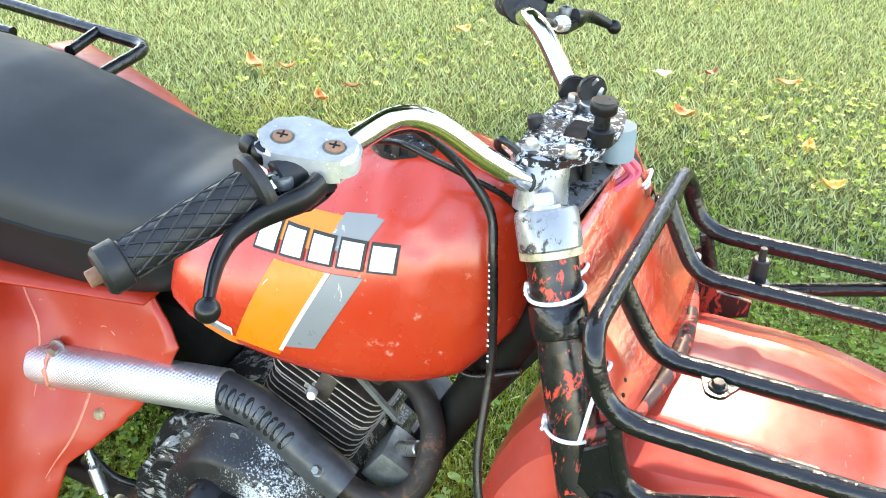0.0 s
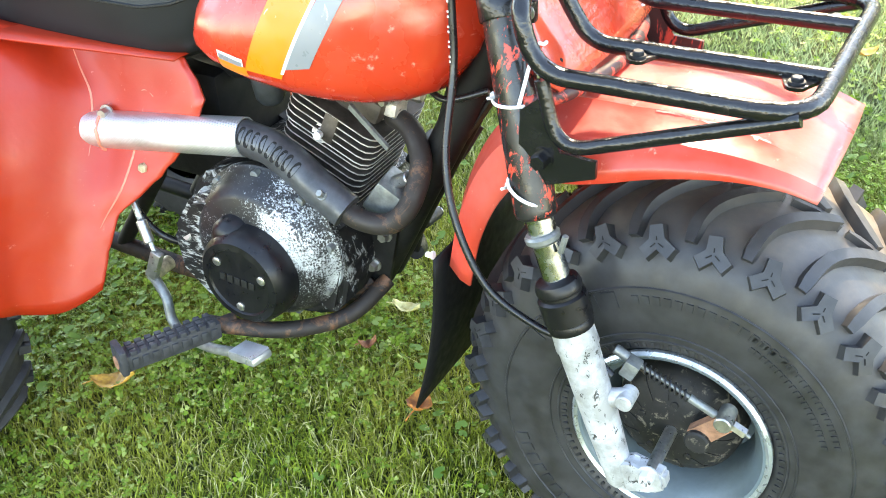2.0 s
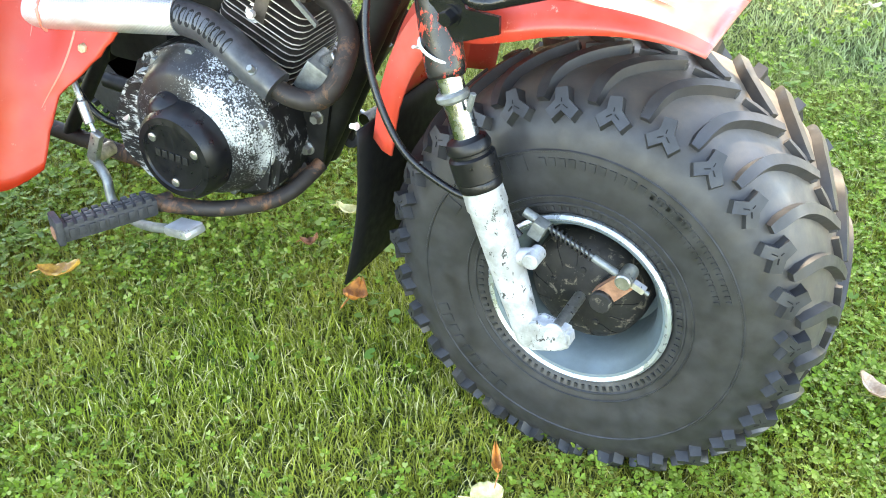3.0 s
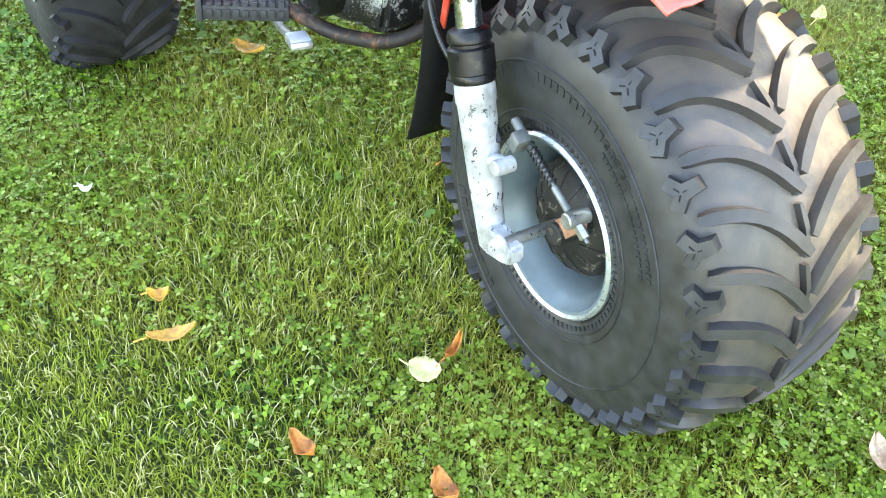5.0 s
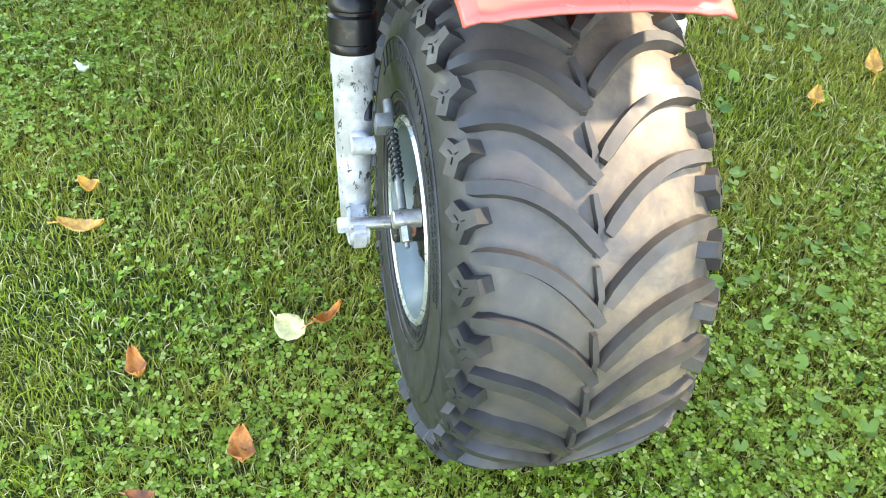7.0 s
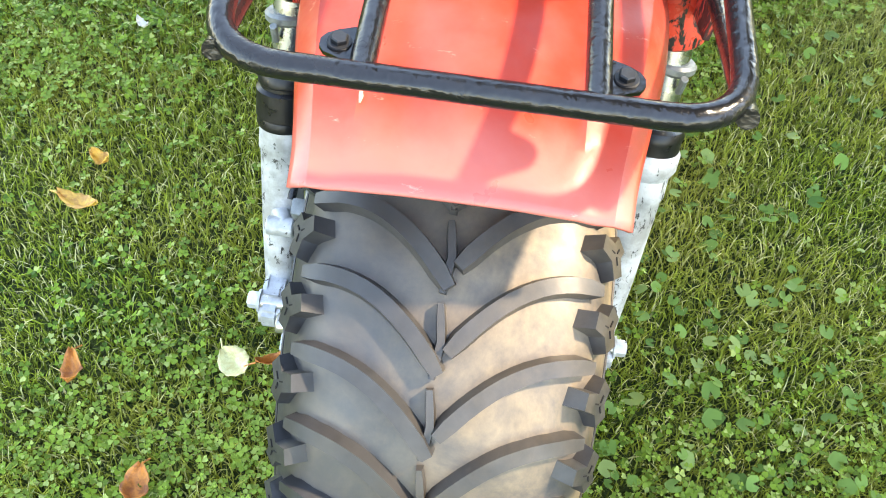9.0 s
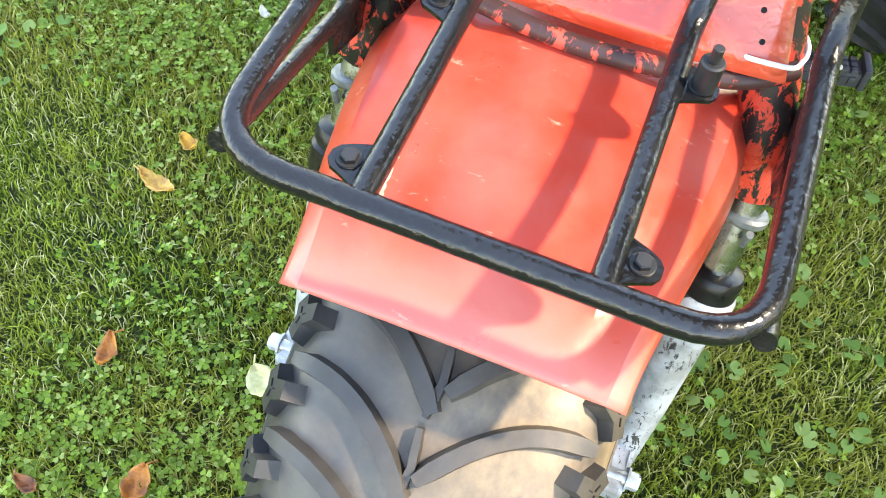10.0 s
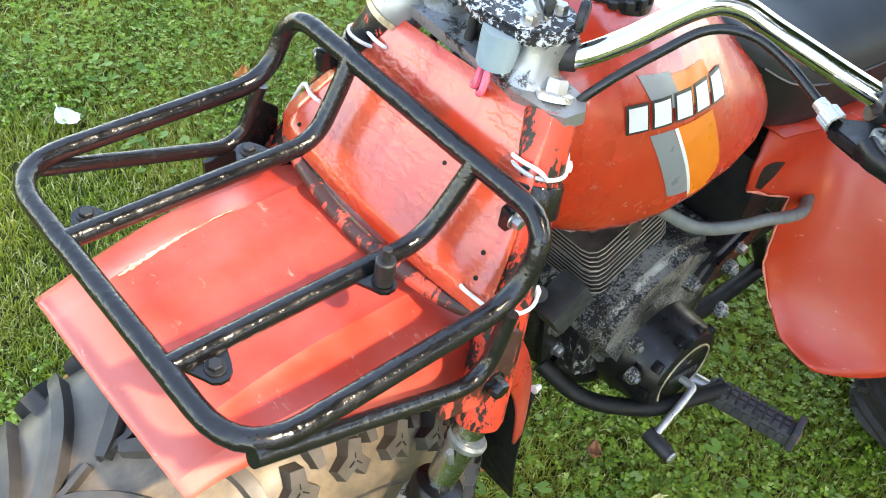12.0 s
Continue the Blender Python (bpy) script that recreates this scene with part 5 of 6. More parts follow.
# rear mudguards and side panels
def rear_guard(side):
    y = lambda v: TY * (1 + side) + side * v
    if side < 0:
        edge = [(-0.786, 0.102, 0.704), (-0.760, 0.112, 0.680), (-0.736, 0.124, 0.649), (-0.762, 0.140, 0.590), (-0.790, 0.158, 0.548), (-0.835, 0.183, 0.500), (-0.884, 0.209, 0.454), (-0.898, 0.235, 0.395), (-0.903, 0.262, 0.335)]
        mid1 = [(-0.870, 0.105, 0.704), (-0.862, 0.115, 0.668), (-0.858, 0.126, 0.632), (-0.862, 0.146, 0.590), (-0.868, 0.167, 0.545), (-0.880, 0.196, 0.495), (-0.905, 0.222, 0.447), (-0.920, 0.256, 0.395), (-0.925, 0.290, 0.318)]
        mid2 = [(-1.000, 0.122, 0.694), (-0.980, 0.133, 0.662), (-0.955, 0.146, 0.628), (-0.945, 0.166, 0.586), (-0.940, 0.192, 0.542), (-0.938, 0.225, 0.495), (-0.942, 0.255, 0.447), (-0.948, 0.285, 0.390), (-0.952, 0.318, 0.308)]
        mid3 = [(-1.080, 0.180, 0.742), (-1.040, 0.212, 0.710), (-1.010, 0.245, 0.668), (-0.995, 0.270, 0.625), (-0.985, 0.295, 0.575), (-0.982, 0.315, 0.520), (-0.984, 0.332, 0.465), (-0.986, 0.345, 0.400), (-0.990, 0.356, 0.318)]
    else:
        edge = [(-0.786, 0.102, 0.705), (-0.752, 0.116, 0.665), (-0.757, 0.118, 0.614), (-0.858, 0.142, 0.572), (-0.852, 0.146, 0.510), (-0.852, 0.153, 0.445), (-0.860, 0.182, 0.384), (-0.855, 0.232, 0.335), (-0.866, 0.300, 0.310)]
        mid1 = [(-0.880, 0.118, 0.704), (-0.872, 0.126, 0.665), (-0.872, 0.132, 0.625), (-0.885, 0.150, 0.580), (-0.885, 0.160, 0.520), (-0.885, 0.175, 0.455), (-0.888, 0.208, 0.393), (-0.884, 0.262, 0.340), (-0.893, 0.335, 0.312)]
        mid2 = [(-1.000, 0.130, 0.694), (-0.980, 0.142, 0.662), (-0.955, 0.158, 0.628), (-0.945, 0.180, 0.586), (-0.938, 0.205, 0.535), (-0.930, 0.232, 0.475), (-0.926, 0.265, 0.418), (-0.924, 0.315, 0.362), (-0.932, 0.375, 0.322)]
        mid3 = [(-1.080, 0.190, 0.742), (-1.040, 0.222, 0.710), (-1.010, 0.255, 0.668), (-0.995, 0.285, 0.625), (-0.985, 0.315, 0.575), (-0.980, 0.340, 0.515), (-0.978, 0.365, 0.455), (-0.978, 0.390, 0.395), (-0.985, 0.412, 0.340)]
    outer = [(-1.160, 0.280, 0.775), (-1.120, 0.325, 0.755), (-1.090, 0.365, 0.715), (-1.065, 0.395, 0.660), (-1.050, 0.412, 0.605), (-1.040, 0.425, 0.550), (-1.035, 0.432, 0.490), (-1.032, 0.438, 0.430), (-1.030, 0.438, 0.370)]
    back = [(-1.36, 0.34, 0.785), (-1.36, 0.42, 0.765), (-1.36, 0.47, 0.72), (-1.36, 0.50, 0.65), (-1.36, 0.515, 0.60), (-1.36, 0.52, 0.56), (-1.36, 0.522, 0.53), (-1.36, 0.522, 0.51), (-1.36, 0.52, 0.49)]
    cols = [edge, mid1, mid2, mid3, outer, back]
    torn = [V(x, y(v), z) for x, v, z in edge]
    ragged = random.Random(3)
    torn = [torn[i].lerp(torn[i + 1], k / 4) + V(ragged.uniform(-1, 1), 0, ragged.uniform(-1, 1)) * (0.0022 if k else 0) for i in range(len(torn) - 1) for k in range(4)] + [torn[-1]]
    down = [torn] + [spline([(x, y(v), z) for x, v, z in c], 4) for c in cols[1:]]
    across = [spline(list(r), 6) for r in zip(*down)]
    g = part("rear_mudguard", loft(B(), across), M_REAR, trike, "creased red rear mudguard and side panel", smooth=45, solid=0.004)
    for col, a, b in ((down[2], 0, 17), (down[1], 9, 26)) if side < 0 else ():
        pts = [p + V(0.0012, side * 0.0014, 0) for p in col[a:b]]
        part("crease", tube(B(), pts, [0.0006 + 0.0016 * math.sin(math.pi * i / (len(pts) - 1)) for i in range(len(pts))], 6), M_CREASE, g, "pale stress line along a fold")
    if side > 0:
        pts = [p + V(0.001, 0.002, 0) for p in torn[8:26]]
        rip = random.Random(8)
        part("torn_edge", tube(B(), pts, [rip.uniform(0.0010, 0.0028) for _ in pts], 6), M_CREASE, g, "pale ragged edge of a tear")
    if side < 0:
        # stamped-in dent beside the seat
        pts = spline([(-0.872, -0.1255, 0.634), (-0.858, -0.1235, 0.6425), (-0.842, -0.1250, 0.636), (-0.836, -0.1270, 0.626), (-0.850, -0.1300, 0.620), (-0.872, -0.1310, 0.621)], 6)
        part("crease", tube(B(), pts, [0.0004 + 0.0011 * abs(math.sin(i * 0.37)) for i in range(len(pts))], 6), M_CREASE, g, "pale stress line round a dent")
    return g


rear_r = rear_guard(-1)
rear_guard(1)
# top deck between the mudguards, under the seat
rows = []
for x in np.linspace(-0.78, -1.40, 10):
    k = (x + 0.78) / -0.62
    w = 0.13 + 0.22 * k
    rows.append([(x, TY + u * w, 0.706 + 0.045 * k + 0.02 * abs(u) ** 3 * k) for u in np.linspace(-1, 1, 13)])
part("rear_deck", loft(B(), rows), M_REAR, trike, solid=0.004)
for (x, yy, z), m_ in (((-0.920, -0.158, 0.606), M_STEEL), ((-0.848, -0.166, 0.530), M_BRASS)):
    part("panel_screw", hexhead(B(), (x, yy + 0.006, z), (x + 0.004, yy - 0.012, z + 0.002), 0.0085), m_, rear_r)

# rear wheels: part of the axle
for side in (-1, 1):
    c = V(-1.290, TY + side * 0.460, 0.262)
    k = 0.86
    tyre = part("rear_wheel", squash(tyre_mesh(c, k, 64), 0.004), M_REAR_TYRE, trike, "fat black rear tyre")
    st = 2 * math.pi / 22
    for i in range(22):
        for sd in (-1, 1):
            base = i * st + (0 if sd < 0 else st / 2)
            part("rear_tread_lug", squash(lug(c, k, base, sd, st), -0.004), M_REAR_TYRE, tyre, smooth=25)
            part("rear_shoulder_block", squash(shoulder(c, k, base, sd, st), -0.004), M_REAR_TYRE, tyre, smooth=25)
    part("rear_rim", lathe(B(), c + V(0, side * 0.13, 0), c, [(0, 0.124), (0.02, 0.105), (0.08, 0.098), (0.10, 0.03)], 36, False), M_RIM, tyre)
part("rear_axle", rod(B(), (-1.290, -0.34, 0.262), (-1.290, 0.36, 0.262), 0.022, 16), M_FRAME, trike)

# rear rack
rear_rack = None
for side in (-1, 1):
    line = fillet([(-1.052, TY + side * 0.120, 0.862), (-1.054, TY + side * 0.258, 0.868), (-1.56, TY + side * 0.310, 0.874)], 0.035, False, 6)
    tb = tube(B(), line, 0.0105, 14)
    if rear_rack is None:
        rear_rack = part("rear_rack", tb, M_BLACK, trike, "black tubular rear carrier")
    else:
        part("rear_rack_side", tb, M_BLACK, rear_rack)
    part("rear_rack_link", tube(B(), [(-1.165, TY + side * 0.270, 0.870), (-1.155, TY + side * 0.19, 0.864)], 0.0095, 12), M_BLACK, rear_rack)
    part("rear_rack_rail", tube(B(), [(-1.28, TY + side * 0.200, 0.868), (-1.56, TY + side * 0.205, 0.872)], 0.0095, 12), M_BLACK, rear_rack)
part("rear_rack_bar", tube(B(), [(-1.56, TY - 0.32, 0.874), (-1.56, TY + 0.32, 0.874)], 0.0105, 12), M_BLACK, rear_rack)

# frame
DOWN = [V(-0.285, TY, 0.80), V(-0.345, TY, 0.68), V(-0.425, TY, 0.52), V(-0.492, TY, 0.385), V(-0.520, TY, 0.33)]
bm = B()
for s in (-1, 1):
    tube(bm, [p + V(0, s * 0.016, 0) for p in spline(DOWN, 6)], 0.026, 14)
frame_part = part("frame", bm, M_FRAME, trike, "black frame downtubes")
bm = B()
prism(bm, [(-0.270, TY, 0.93), (-0.325, TY, 0.93), (-0.345, TY, 0.80), (-0.40, TY, 0.62), (-0.36, TY, 0.60), (-0.262, TY, 0.76)], (0, 0.052, 0))
bmesh.ops.bevel(bm, geom=bm.edges[:], offset=0.006, segments=2, affect="EDGES")
part("head_gusset", bm, M_FRAME, frame_part)
part("top_tube", rod(B(), (-0.31, TY, 0.80), (-1.10, TY, 0.67), 0.024, 16), M_FRAME, frame_part)
for s in (-1, 1):
    part("lower_rail", tube(B(), fillet([(-0.515, TY + s * 0.04, 0.335), (-0.56, TY + s * 0.075, 0.285), (-0.86, TY + s * 0.10, 0.285), (-1.12, TY + s * 0.10, 0.30)], 0.05), 0.016, 12), M_RUST if s < 0 else M_FRAME, frame_part)
    part("seat_stay", tube(B(), [(-0.83, TY + s * 0.09, 0.67), (-0.90, TY + s * 0.095, 0.47), (-1.02, TY + s * 0.10, 0.30)], 0.014, 12), M_FRAME, frame_part)
    nerf = fillet([(-0.485, TY + s * 0.045, 0.345), (-0.515, TY + s * 0.115, 0.304), (-0.590, TY + s * 0.190, 0.302), (-0.680, TY + s * 0.222, 0.306), (-0.715, TY + s * 0.235, 0.310)], 0.05)
    part("footrest_bar", tube(B(), nerf, 0.0135, 14), M_RUST if s < 0 else M_FRAME, frame_part)
    bm = B()
    prism(bm, [(-0.455, TY + s * 0.046, 0.46), (-0.505, TY + s * 0.046, 0.45), (-0.535, TY + s * 0.046, 0.365), (-0.480, TY + s * 0.046, 0.345)], (0, 0.008, 0))
    part("engine_plate", bm, M_FRAME, frame_part)
    for x, z in ((-0.480, 0.435), (-0.505, 0.372)):
        part("plate_bolt", hexhead(B(), (x, TY + s * 0.050, z), (x, TY + s * 0.064, z), 0.009), M_STEEL, frame_part)


def footpeg(a, b):
    """A rubber-blocked footrest from its inner end a to its outer end b."""
    a, b = Vector(a), Vector(b)
    d = (b - a).normalized()
    n = (b - a).length
    up = V(0, 0, 1) - d * d.z
    up.normalize()
    s = d.cross(up)
    m = Matrix.Translation((a + b) / 2) @ Matrix((d, s, up)).transposed().to_4x4()
    peg = part("footpeg", box(B(), m, (n, 0.034, 0.030), 0.006), M_PEG, trike, "ribbed black rubber footpeg")
    for i in range(9):
        x = -n / 2 + 0.014 + i * (n - 0.034) / 8
        for j in (-1, 0, 1):
            part("tread_block", box(B(), m @ Matrix.Translation((x, j * 0.0115, 0.015)), (0.0105, 0.009, 0.010), 0.0015), M_PEG, peg)
        for j in (-1, 1):
            part("side_block", box(B(), m @ Matrix.Translation((x, j * 0.017, 0.001)), (0.0105, 0.006, 0.016), 0.0015), M_PEG, peg)
    part("peg_end", box(B(), m @ Matrix.Translation((n / 2 - 0.002, 0, 0.006)), (0.012, 0.044, 0.044), 0.004), M_PEG, peg)
    part("peg_core", rod(B(), b - d * 0.004, b + d * 0.006, 0.011, 14), M_RUST_LIGHT, peg)
    part("peg_stub", rod(B(), a - d * 0.03, a + d * 0.01, 0.0125, 14), M_STEEL if a.y > 0 else M_RUST, peg)
    return peg


footpeg((-0.690, -0.232, 0.312), (-0.762, -0.376, 0.318))
footpeg((-0.706, 0.215, 0.296), (-0.742, 0.360, 0.298))

# brake pedal on the right
pedal = part("brake_pedal", tube(B(), spline([(-0.862, -0.190, 0.330), (-0.838, -0.202, 0.328), (-0.815, -0.212, 0.312), (-0.802, -0.222, 0.280), (-0.770, -0.232, 0.266), (-0.710, -0.242, 0.268), (-0.650, -0.246, 0.281)], 6), 0.0085, 12), M_STAY, trike, "bent dull steel brake pedal")
bm = box(B(), pose(-0.616, -0.250, 0.293, 0, -14, -12), (0.066, 0.040, 0.014), 0.006)
pad = part("pedal_pad", bm, M_ALLOY, pedal, "serrated silver pedal pad")
bm = B()
for i in range(11):
    box(bm, pose(-0.616, -0.250, 0.293, 0, -14, -12) @ Matrix.Translation((-0.027 + i * 0.0054, 0, 0.0075)) @ Matrix.Rotation(radians(45), 4, "Y"), (0.0042, 0.036, 0.0042), 0)
part("pad_teeth", bm, M_ALLOY, pad, smooth=0)
part("pedal_pivot", rod(B(), (-0.867, -0.190, 0.327), (-0.867, -0.140, 0.327), 0.013, 16), M_BRASS, pedal)
bm = B()
box(bm, pose(-0.838, -0.200, 0.366, 0, 25, 0), (0.020, 0.014, 0.060), 0.003)
part("pedal_crank", bm, M_STEEL, pedal)
part("pedal_link", rod(B(), (-0.832, -0.200, 0.392), (-0.905, -0.165, 0.500), 0.004, 8), M_STEEL, pedal)
bm = B()
a0, b0 = V(-0.856, -0.190, 0.430), V(-0.905, -0.160, 0.470)
tube(bm, [a0.lerp(b0, t) + V(0, math.cos(t * 12 * 2 * math.pi) * 0.006, math.sin(t * 12 * 2 * math.pi) * 0.006) for t in np.linspace(0, 1, 120)], 0.0014, 5)
part("pedal_spring", bm, M_STEEL, pedal)
part("brake_hose", tube(B(), spline([(-0.80, -0.12, 0.36), (-0.86, -0.16, 0.40), (-0.92, -0.15, 0.46), (-0.98, -0.10, 0.50)], 6), 0.006, 10), M_CABLE, pedal)
part("pedal_joint", rod(B(), (-0.842, -0.197, 0.405), (-0.862, -0.187, 0.437), 0.009, 12), M_STEEL, pedal)

# engine
bm = B()
prism(bm, [(-0.500, -0.02, 0.405), (-0.520, -0.02, 0.325), (-0.580, -0.02, 0.298), (-0.740, -0.02, 0.300), (-0.815, -0.02, 0.340), (-0.820, -0.02, 0.430), (-0.775, -0.02, 0.515), (-0.690, -0.02, 0.545), (-0.590, -0.02, 0.520), (-0.525, -0.02, 0.480)], (0, 0.230, 0))
bmesh.ops.bevel(bm, geom=bm.edges[:], offset=0.012, segments=3, affect="EDGES")
engine = part("engine", bm, M_CASE, trike, "single-cylinder engine with corroded grey cases")
# right side: clutch cover with a black domed cap
EC = V(-0.640, 0.004, 0.430)
part("clutch_cover", lathe(B(), EC + V(0, -0.125, 0), EC + V(0, -1, 0), [(0, 0.132), (0.012, 0.132), (0.016, 0.126), (0.040, 0.118), (0.056, 0.108), (0.062, 0.098), (0.064, 0.03)], 48), M_SPECKLE, engine, "round clutch cover mottled with white corrosion")
bm = B()
prism(bm, [(-0.700, -0.150, 0.520), (-0.760, -0.150, 0.500), (-0.812, -0.150, 0.425), (-0.805, -0.150, 0.355), (-0.755, -0.150, 0.310), (-0.690, -0.150, 0.300), (-0.660, -0.150, 0.360), (-0.690, -0.150, 0.440)], (0, 0.055, 0))
bmesh.ops.bevel(bm, geom=bm.edges[:], offset=0.012, segments=3, affect="EDGES")
part("gear_cover", bm, M_STREAK, engine)
CC = V(-0.633, 0.007, 0.410)
capm = part("clutch_cap", lathe(B(), CC + V(0, -0.180, 0), CC + V(0, -1, 0), [(0, 0.080), (0.030, 0.079), (0.048, 0.076), (0.056, 0.069), (0.0575, 0.058), (0.054, 0.056), (0.054, 0.0)], 48, False), M_COVER, engine, "black domed clutch cap")
bm = B()
lathe(bm, V(-0.664, -0.168, 0.468), V(-0.664, -1, 0.468), [(0, 0.032), (0.034, 0.030), (0.046, 0.022), (0.050, 0.010)], 24)
part("cap_bulge", bm, M_COVER, capm)
for a in (2.5, 0.35, 4.6):
    part("cap_screw", lathe(B(), polar(a, 0.047, -0.232, CC), polar(a, 0.047, -0.3, CC), [(0, 0.0075), (0.004, 0.0075), (0.005, 0.006)], 14), M_STEEL, capm)
for k in range(5):
    bm = box(B(), pose(CC.x - 0.030 + k * 0.0135, -0.2282, CC.z + 0.004 - k * 0.001, 0, 6, 0), (0.010, 0.002, 0.013), 0.0005)
    part("badge_letter_block", bm, M_INK, capm, smooth=0)
bm = B()
for x0, z0, x1, z1 in ((-0.742, 0.505, -0.700, 0.425), (-0.800, 0.440, -0.720, 0.400), (-0.790, 0.385, -0.715, 0.360)):
    tube(bm, [(x0, -0.150, z0), ((x0 + x1) / 2, -0.154, (z0 + z1) / 2), (x1, -0.150, z1)], 0.007, 8)
part("cover_ribs", bm, M_STREAK, engine)
for x, z in ((-0.748, 0.492), (-0.796, 0.405), (-0.760, 0.330), (-0.700, 0.318)):
    boss = part("bolt_boss", lathe(B(), (x, -0.140, z), (x, -1, z), [(0, 0.013), (0.012, 0.012), (0.014, 0.009)], 16), M_STREAK, engine)
    part("boss_bolt", hexhead(B(), (x, -0.152, z), (x, -0.160, z), 0.0062), M_STAY, boss)
part("oil_filler", rod(B(), (-0.772, -0.140, 0.420), (-0.779, -0.176, 0.430), 0.0135, 18), M_ALLOY, engine, "silver oil filler plug")
for i in range(9):
    a = 2 * math.pi * i / 9 + 0.2
    part("case_bolt", rod(B(), polar(a, 0.122, -0.120, EC), polar(a, 0.122, -0.152, EC), 0.0075, 10), M_STAY, engine)
bm = B()
box(bm, pose(-0.700, -0.140, 0.505, 0, -28, 0), (0.13, 0.035, 0.016), 0.005)
box(bm, pose(-0.655, -0.150, 0.490, 0, 52, 0), (0.09, 0.010, 0.012), 0.003)
part("case_ribs", bm, M_STAY, engine)
# left side: black recoil starter drum
LC = V(-0.652, -0.018, 0.345)
recoil = part("recoil_starter", lathe(B(), LC + V(0, 0.110, 0), LC + V(0, 1, 0), [(-0.002, 0.0), (0, 0.088), (0.030, 0.088), (0.036, 0.085), (0.080, 0.081), (0.096, 0.074), (0.100, 0.063), (0.098, 0.0595), (0.098, 0.0)], 48, False), M_COVER, engine, "black recoil starter drum with a gold rim line")
part("recoil_ring", lathe(B(), LC + V(0, 0.209, 0), LC + V(0, 1, 0), [(0, 0.0588), (0.002, 0.0588), (0.002, 0.0562), (0, 0.0562)], 48, False, True), M_BRASS, recoil)
for i in range(10):
    a = 2 * math.pi * i / 10
    bm = box(B(), Matrix.Translation(polar(a, 0.0795, 0.195, LC)) @ Matrix.Rotation(-a, 4, "Y"), (0.010, 0.016, 0.018), 0.003)
    part("recoil_rib", bm, M_COVER, recoil)
for k in range(6):
    bm = box(B(), pose(LC.x + 0.032 - k * 0.013, 0.1915, LC.z + 0.008 - k * 0.003, 0, 12, 0), (0.009, 0.0015, 0.012), 0)
    part("badge_letter_block", bm, M_PEG, recoil, smooth=0)
bm = B()
prism(bm, [(-0.690, 0.105, 0.455), (-0.720, 0.105, 0.500), (-0.835, 0.105, 0.560), (-0.860, 0.105, 0.545), (-0.855, 0.105, 0.515), (-0.760, 0.105, 0.435)], (0, 0.07, 0))
bmesh.ops.bevel(bm, geom=bm.edges[:], offset=0.012, segments=3, affect="EDGES")
part("sprocket_cover", bm, M_COVER, engine, "black starter handle cover")
part("cover_bolt", hexhead(B(), (-0.778, 0.138, 0.505), (-0.778, 0.152, 0.505), 0.008), M_STEEL, engine)
for x, z in ((-0.530, 0.462), (-0.560, 0.372), (-0.775, 0.380), (-0.735, 0.498), (-0.625, 0.530)):
    boss = part("bolt_boss", lathe(B(), (x, 0.150, z), (x, 1, z), [(0, 0.013), (0.013, 0.012), (0.016, 0.009)], 16), M_CASE_GREY, engine)
    part("boss_bolt", hexhead(B(), (x, 0.164, z), (x, 0.170, z), 0.0060), M_STAY, boss)
part("case_plug", rod(B(), (-0.597, 0.098, 0.472), (-0.594, 0.118, 0.478), 0.019, 20), M_COVER, engine)
bm = B()
prism(bm, [(-0.505, 0.080, 0.480), (-0.500, 0.080, 0.420), (-0.560, 0.080, 0.345), (-0.640, 0.080, 0.298), (-0.735, 0.080, 0.298), (-0.785, 0.080, 0.350), (-0.790, 0.080, 0.440), (-0.745, 0.080, 0.520), (-0.670, 0.080, 0.550), (-0.590, 0.080, 0.535)], (0, 0.085, 0))
bmesh.ops.bevel(bm, geom=bm.edges[:], offset=0.018, segments=3, affect="EDGES")
part("left_case", bm, M_CASE_GREY, engine, "scuffed grey-black left crankcase")
# cylinder, leaning forward, with its fins
ANG = radians(24)
CYL = Matrix.Translation((-0.601, TY + 0.004, 0.507)) @ Matrix.Rotation(ANG, 4, "Y")
part("cylinder", rod(B(), CYL @ V(0, 0, -0.01), CYL @ V(0, 0, 0.175), 0.050, 28), M_FIN, engine)


def fin_mesh(w, d, th):
    bm = B()
    r = 0.022
    pts = []
    for sx, sy, a0 in ((1, 1, 0), (-1, 1, 90), (-1, -1, 180), (1, -1, 270)):
        for k in range(4):
            a = radians(a0 + k * 30)
            pts.append((sx * (w - r) + math.cos(a) * r, sy * (d - r) + math.sin(a) * r, 0))
    return prism(bm, pts, (0, 0, th))


for i in range(12):
    bm = fin_mesh(0.078 if i < 7 else 0.080, 0.074 if i < 7 else 0.080, 0.0032)
    bm.transform(CYL @ Matrix.Translation((0, 0, 0.008 + i * 0.0125)))
    fin_part = part("fin", bm, M_FIN, engine, "", smooth=0)
    bm = fin_mesh(0.0786 if i < 7 else 0.0806, 0.0746 if i < 7 else 0.0806, 0.0018)
    bm.transform(CYL @ Matrix.Translation((0, 0, 0.008 + i * 0.0125)))
    part("fin_edge", bm, M_FIN_EDGE, fin_part, "bright worn fin edge", smooth=0)
bm = box(B(), CYL @ Matrix.Translation((0.004, 0, 0.176)), (0.120, 0.125, 0.040), 0.012)
part("cylinder_head", bm, M_FIN, engine)
for sy in (-1, 1):
    part("tappet_cap", hexhead(B(), CYL @ V(0.050, sy * 0.030, 0.180), CYL @ V(0.082, sy * 0.034, 0.190), 0.019), M_FIN_EDGE, engine)
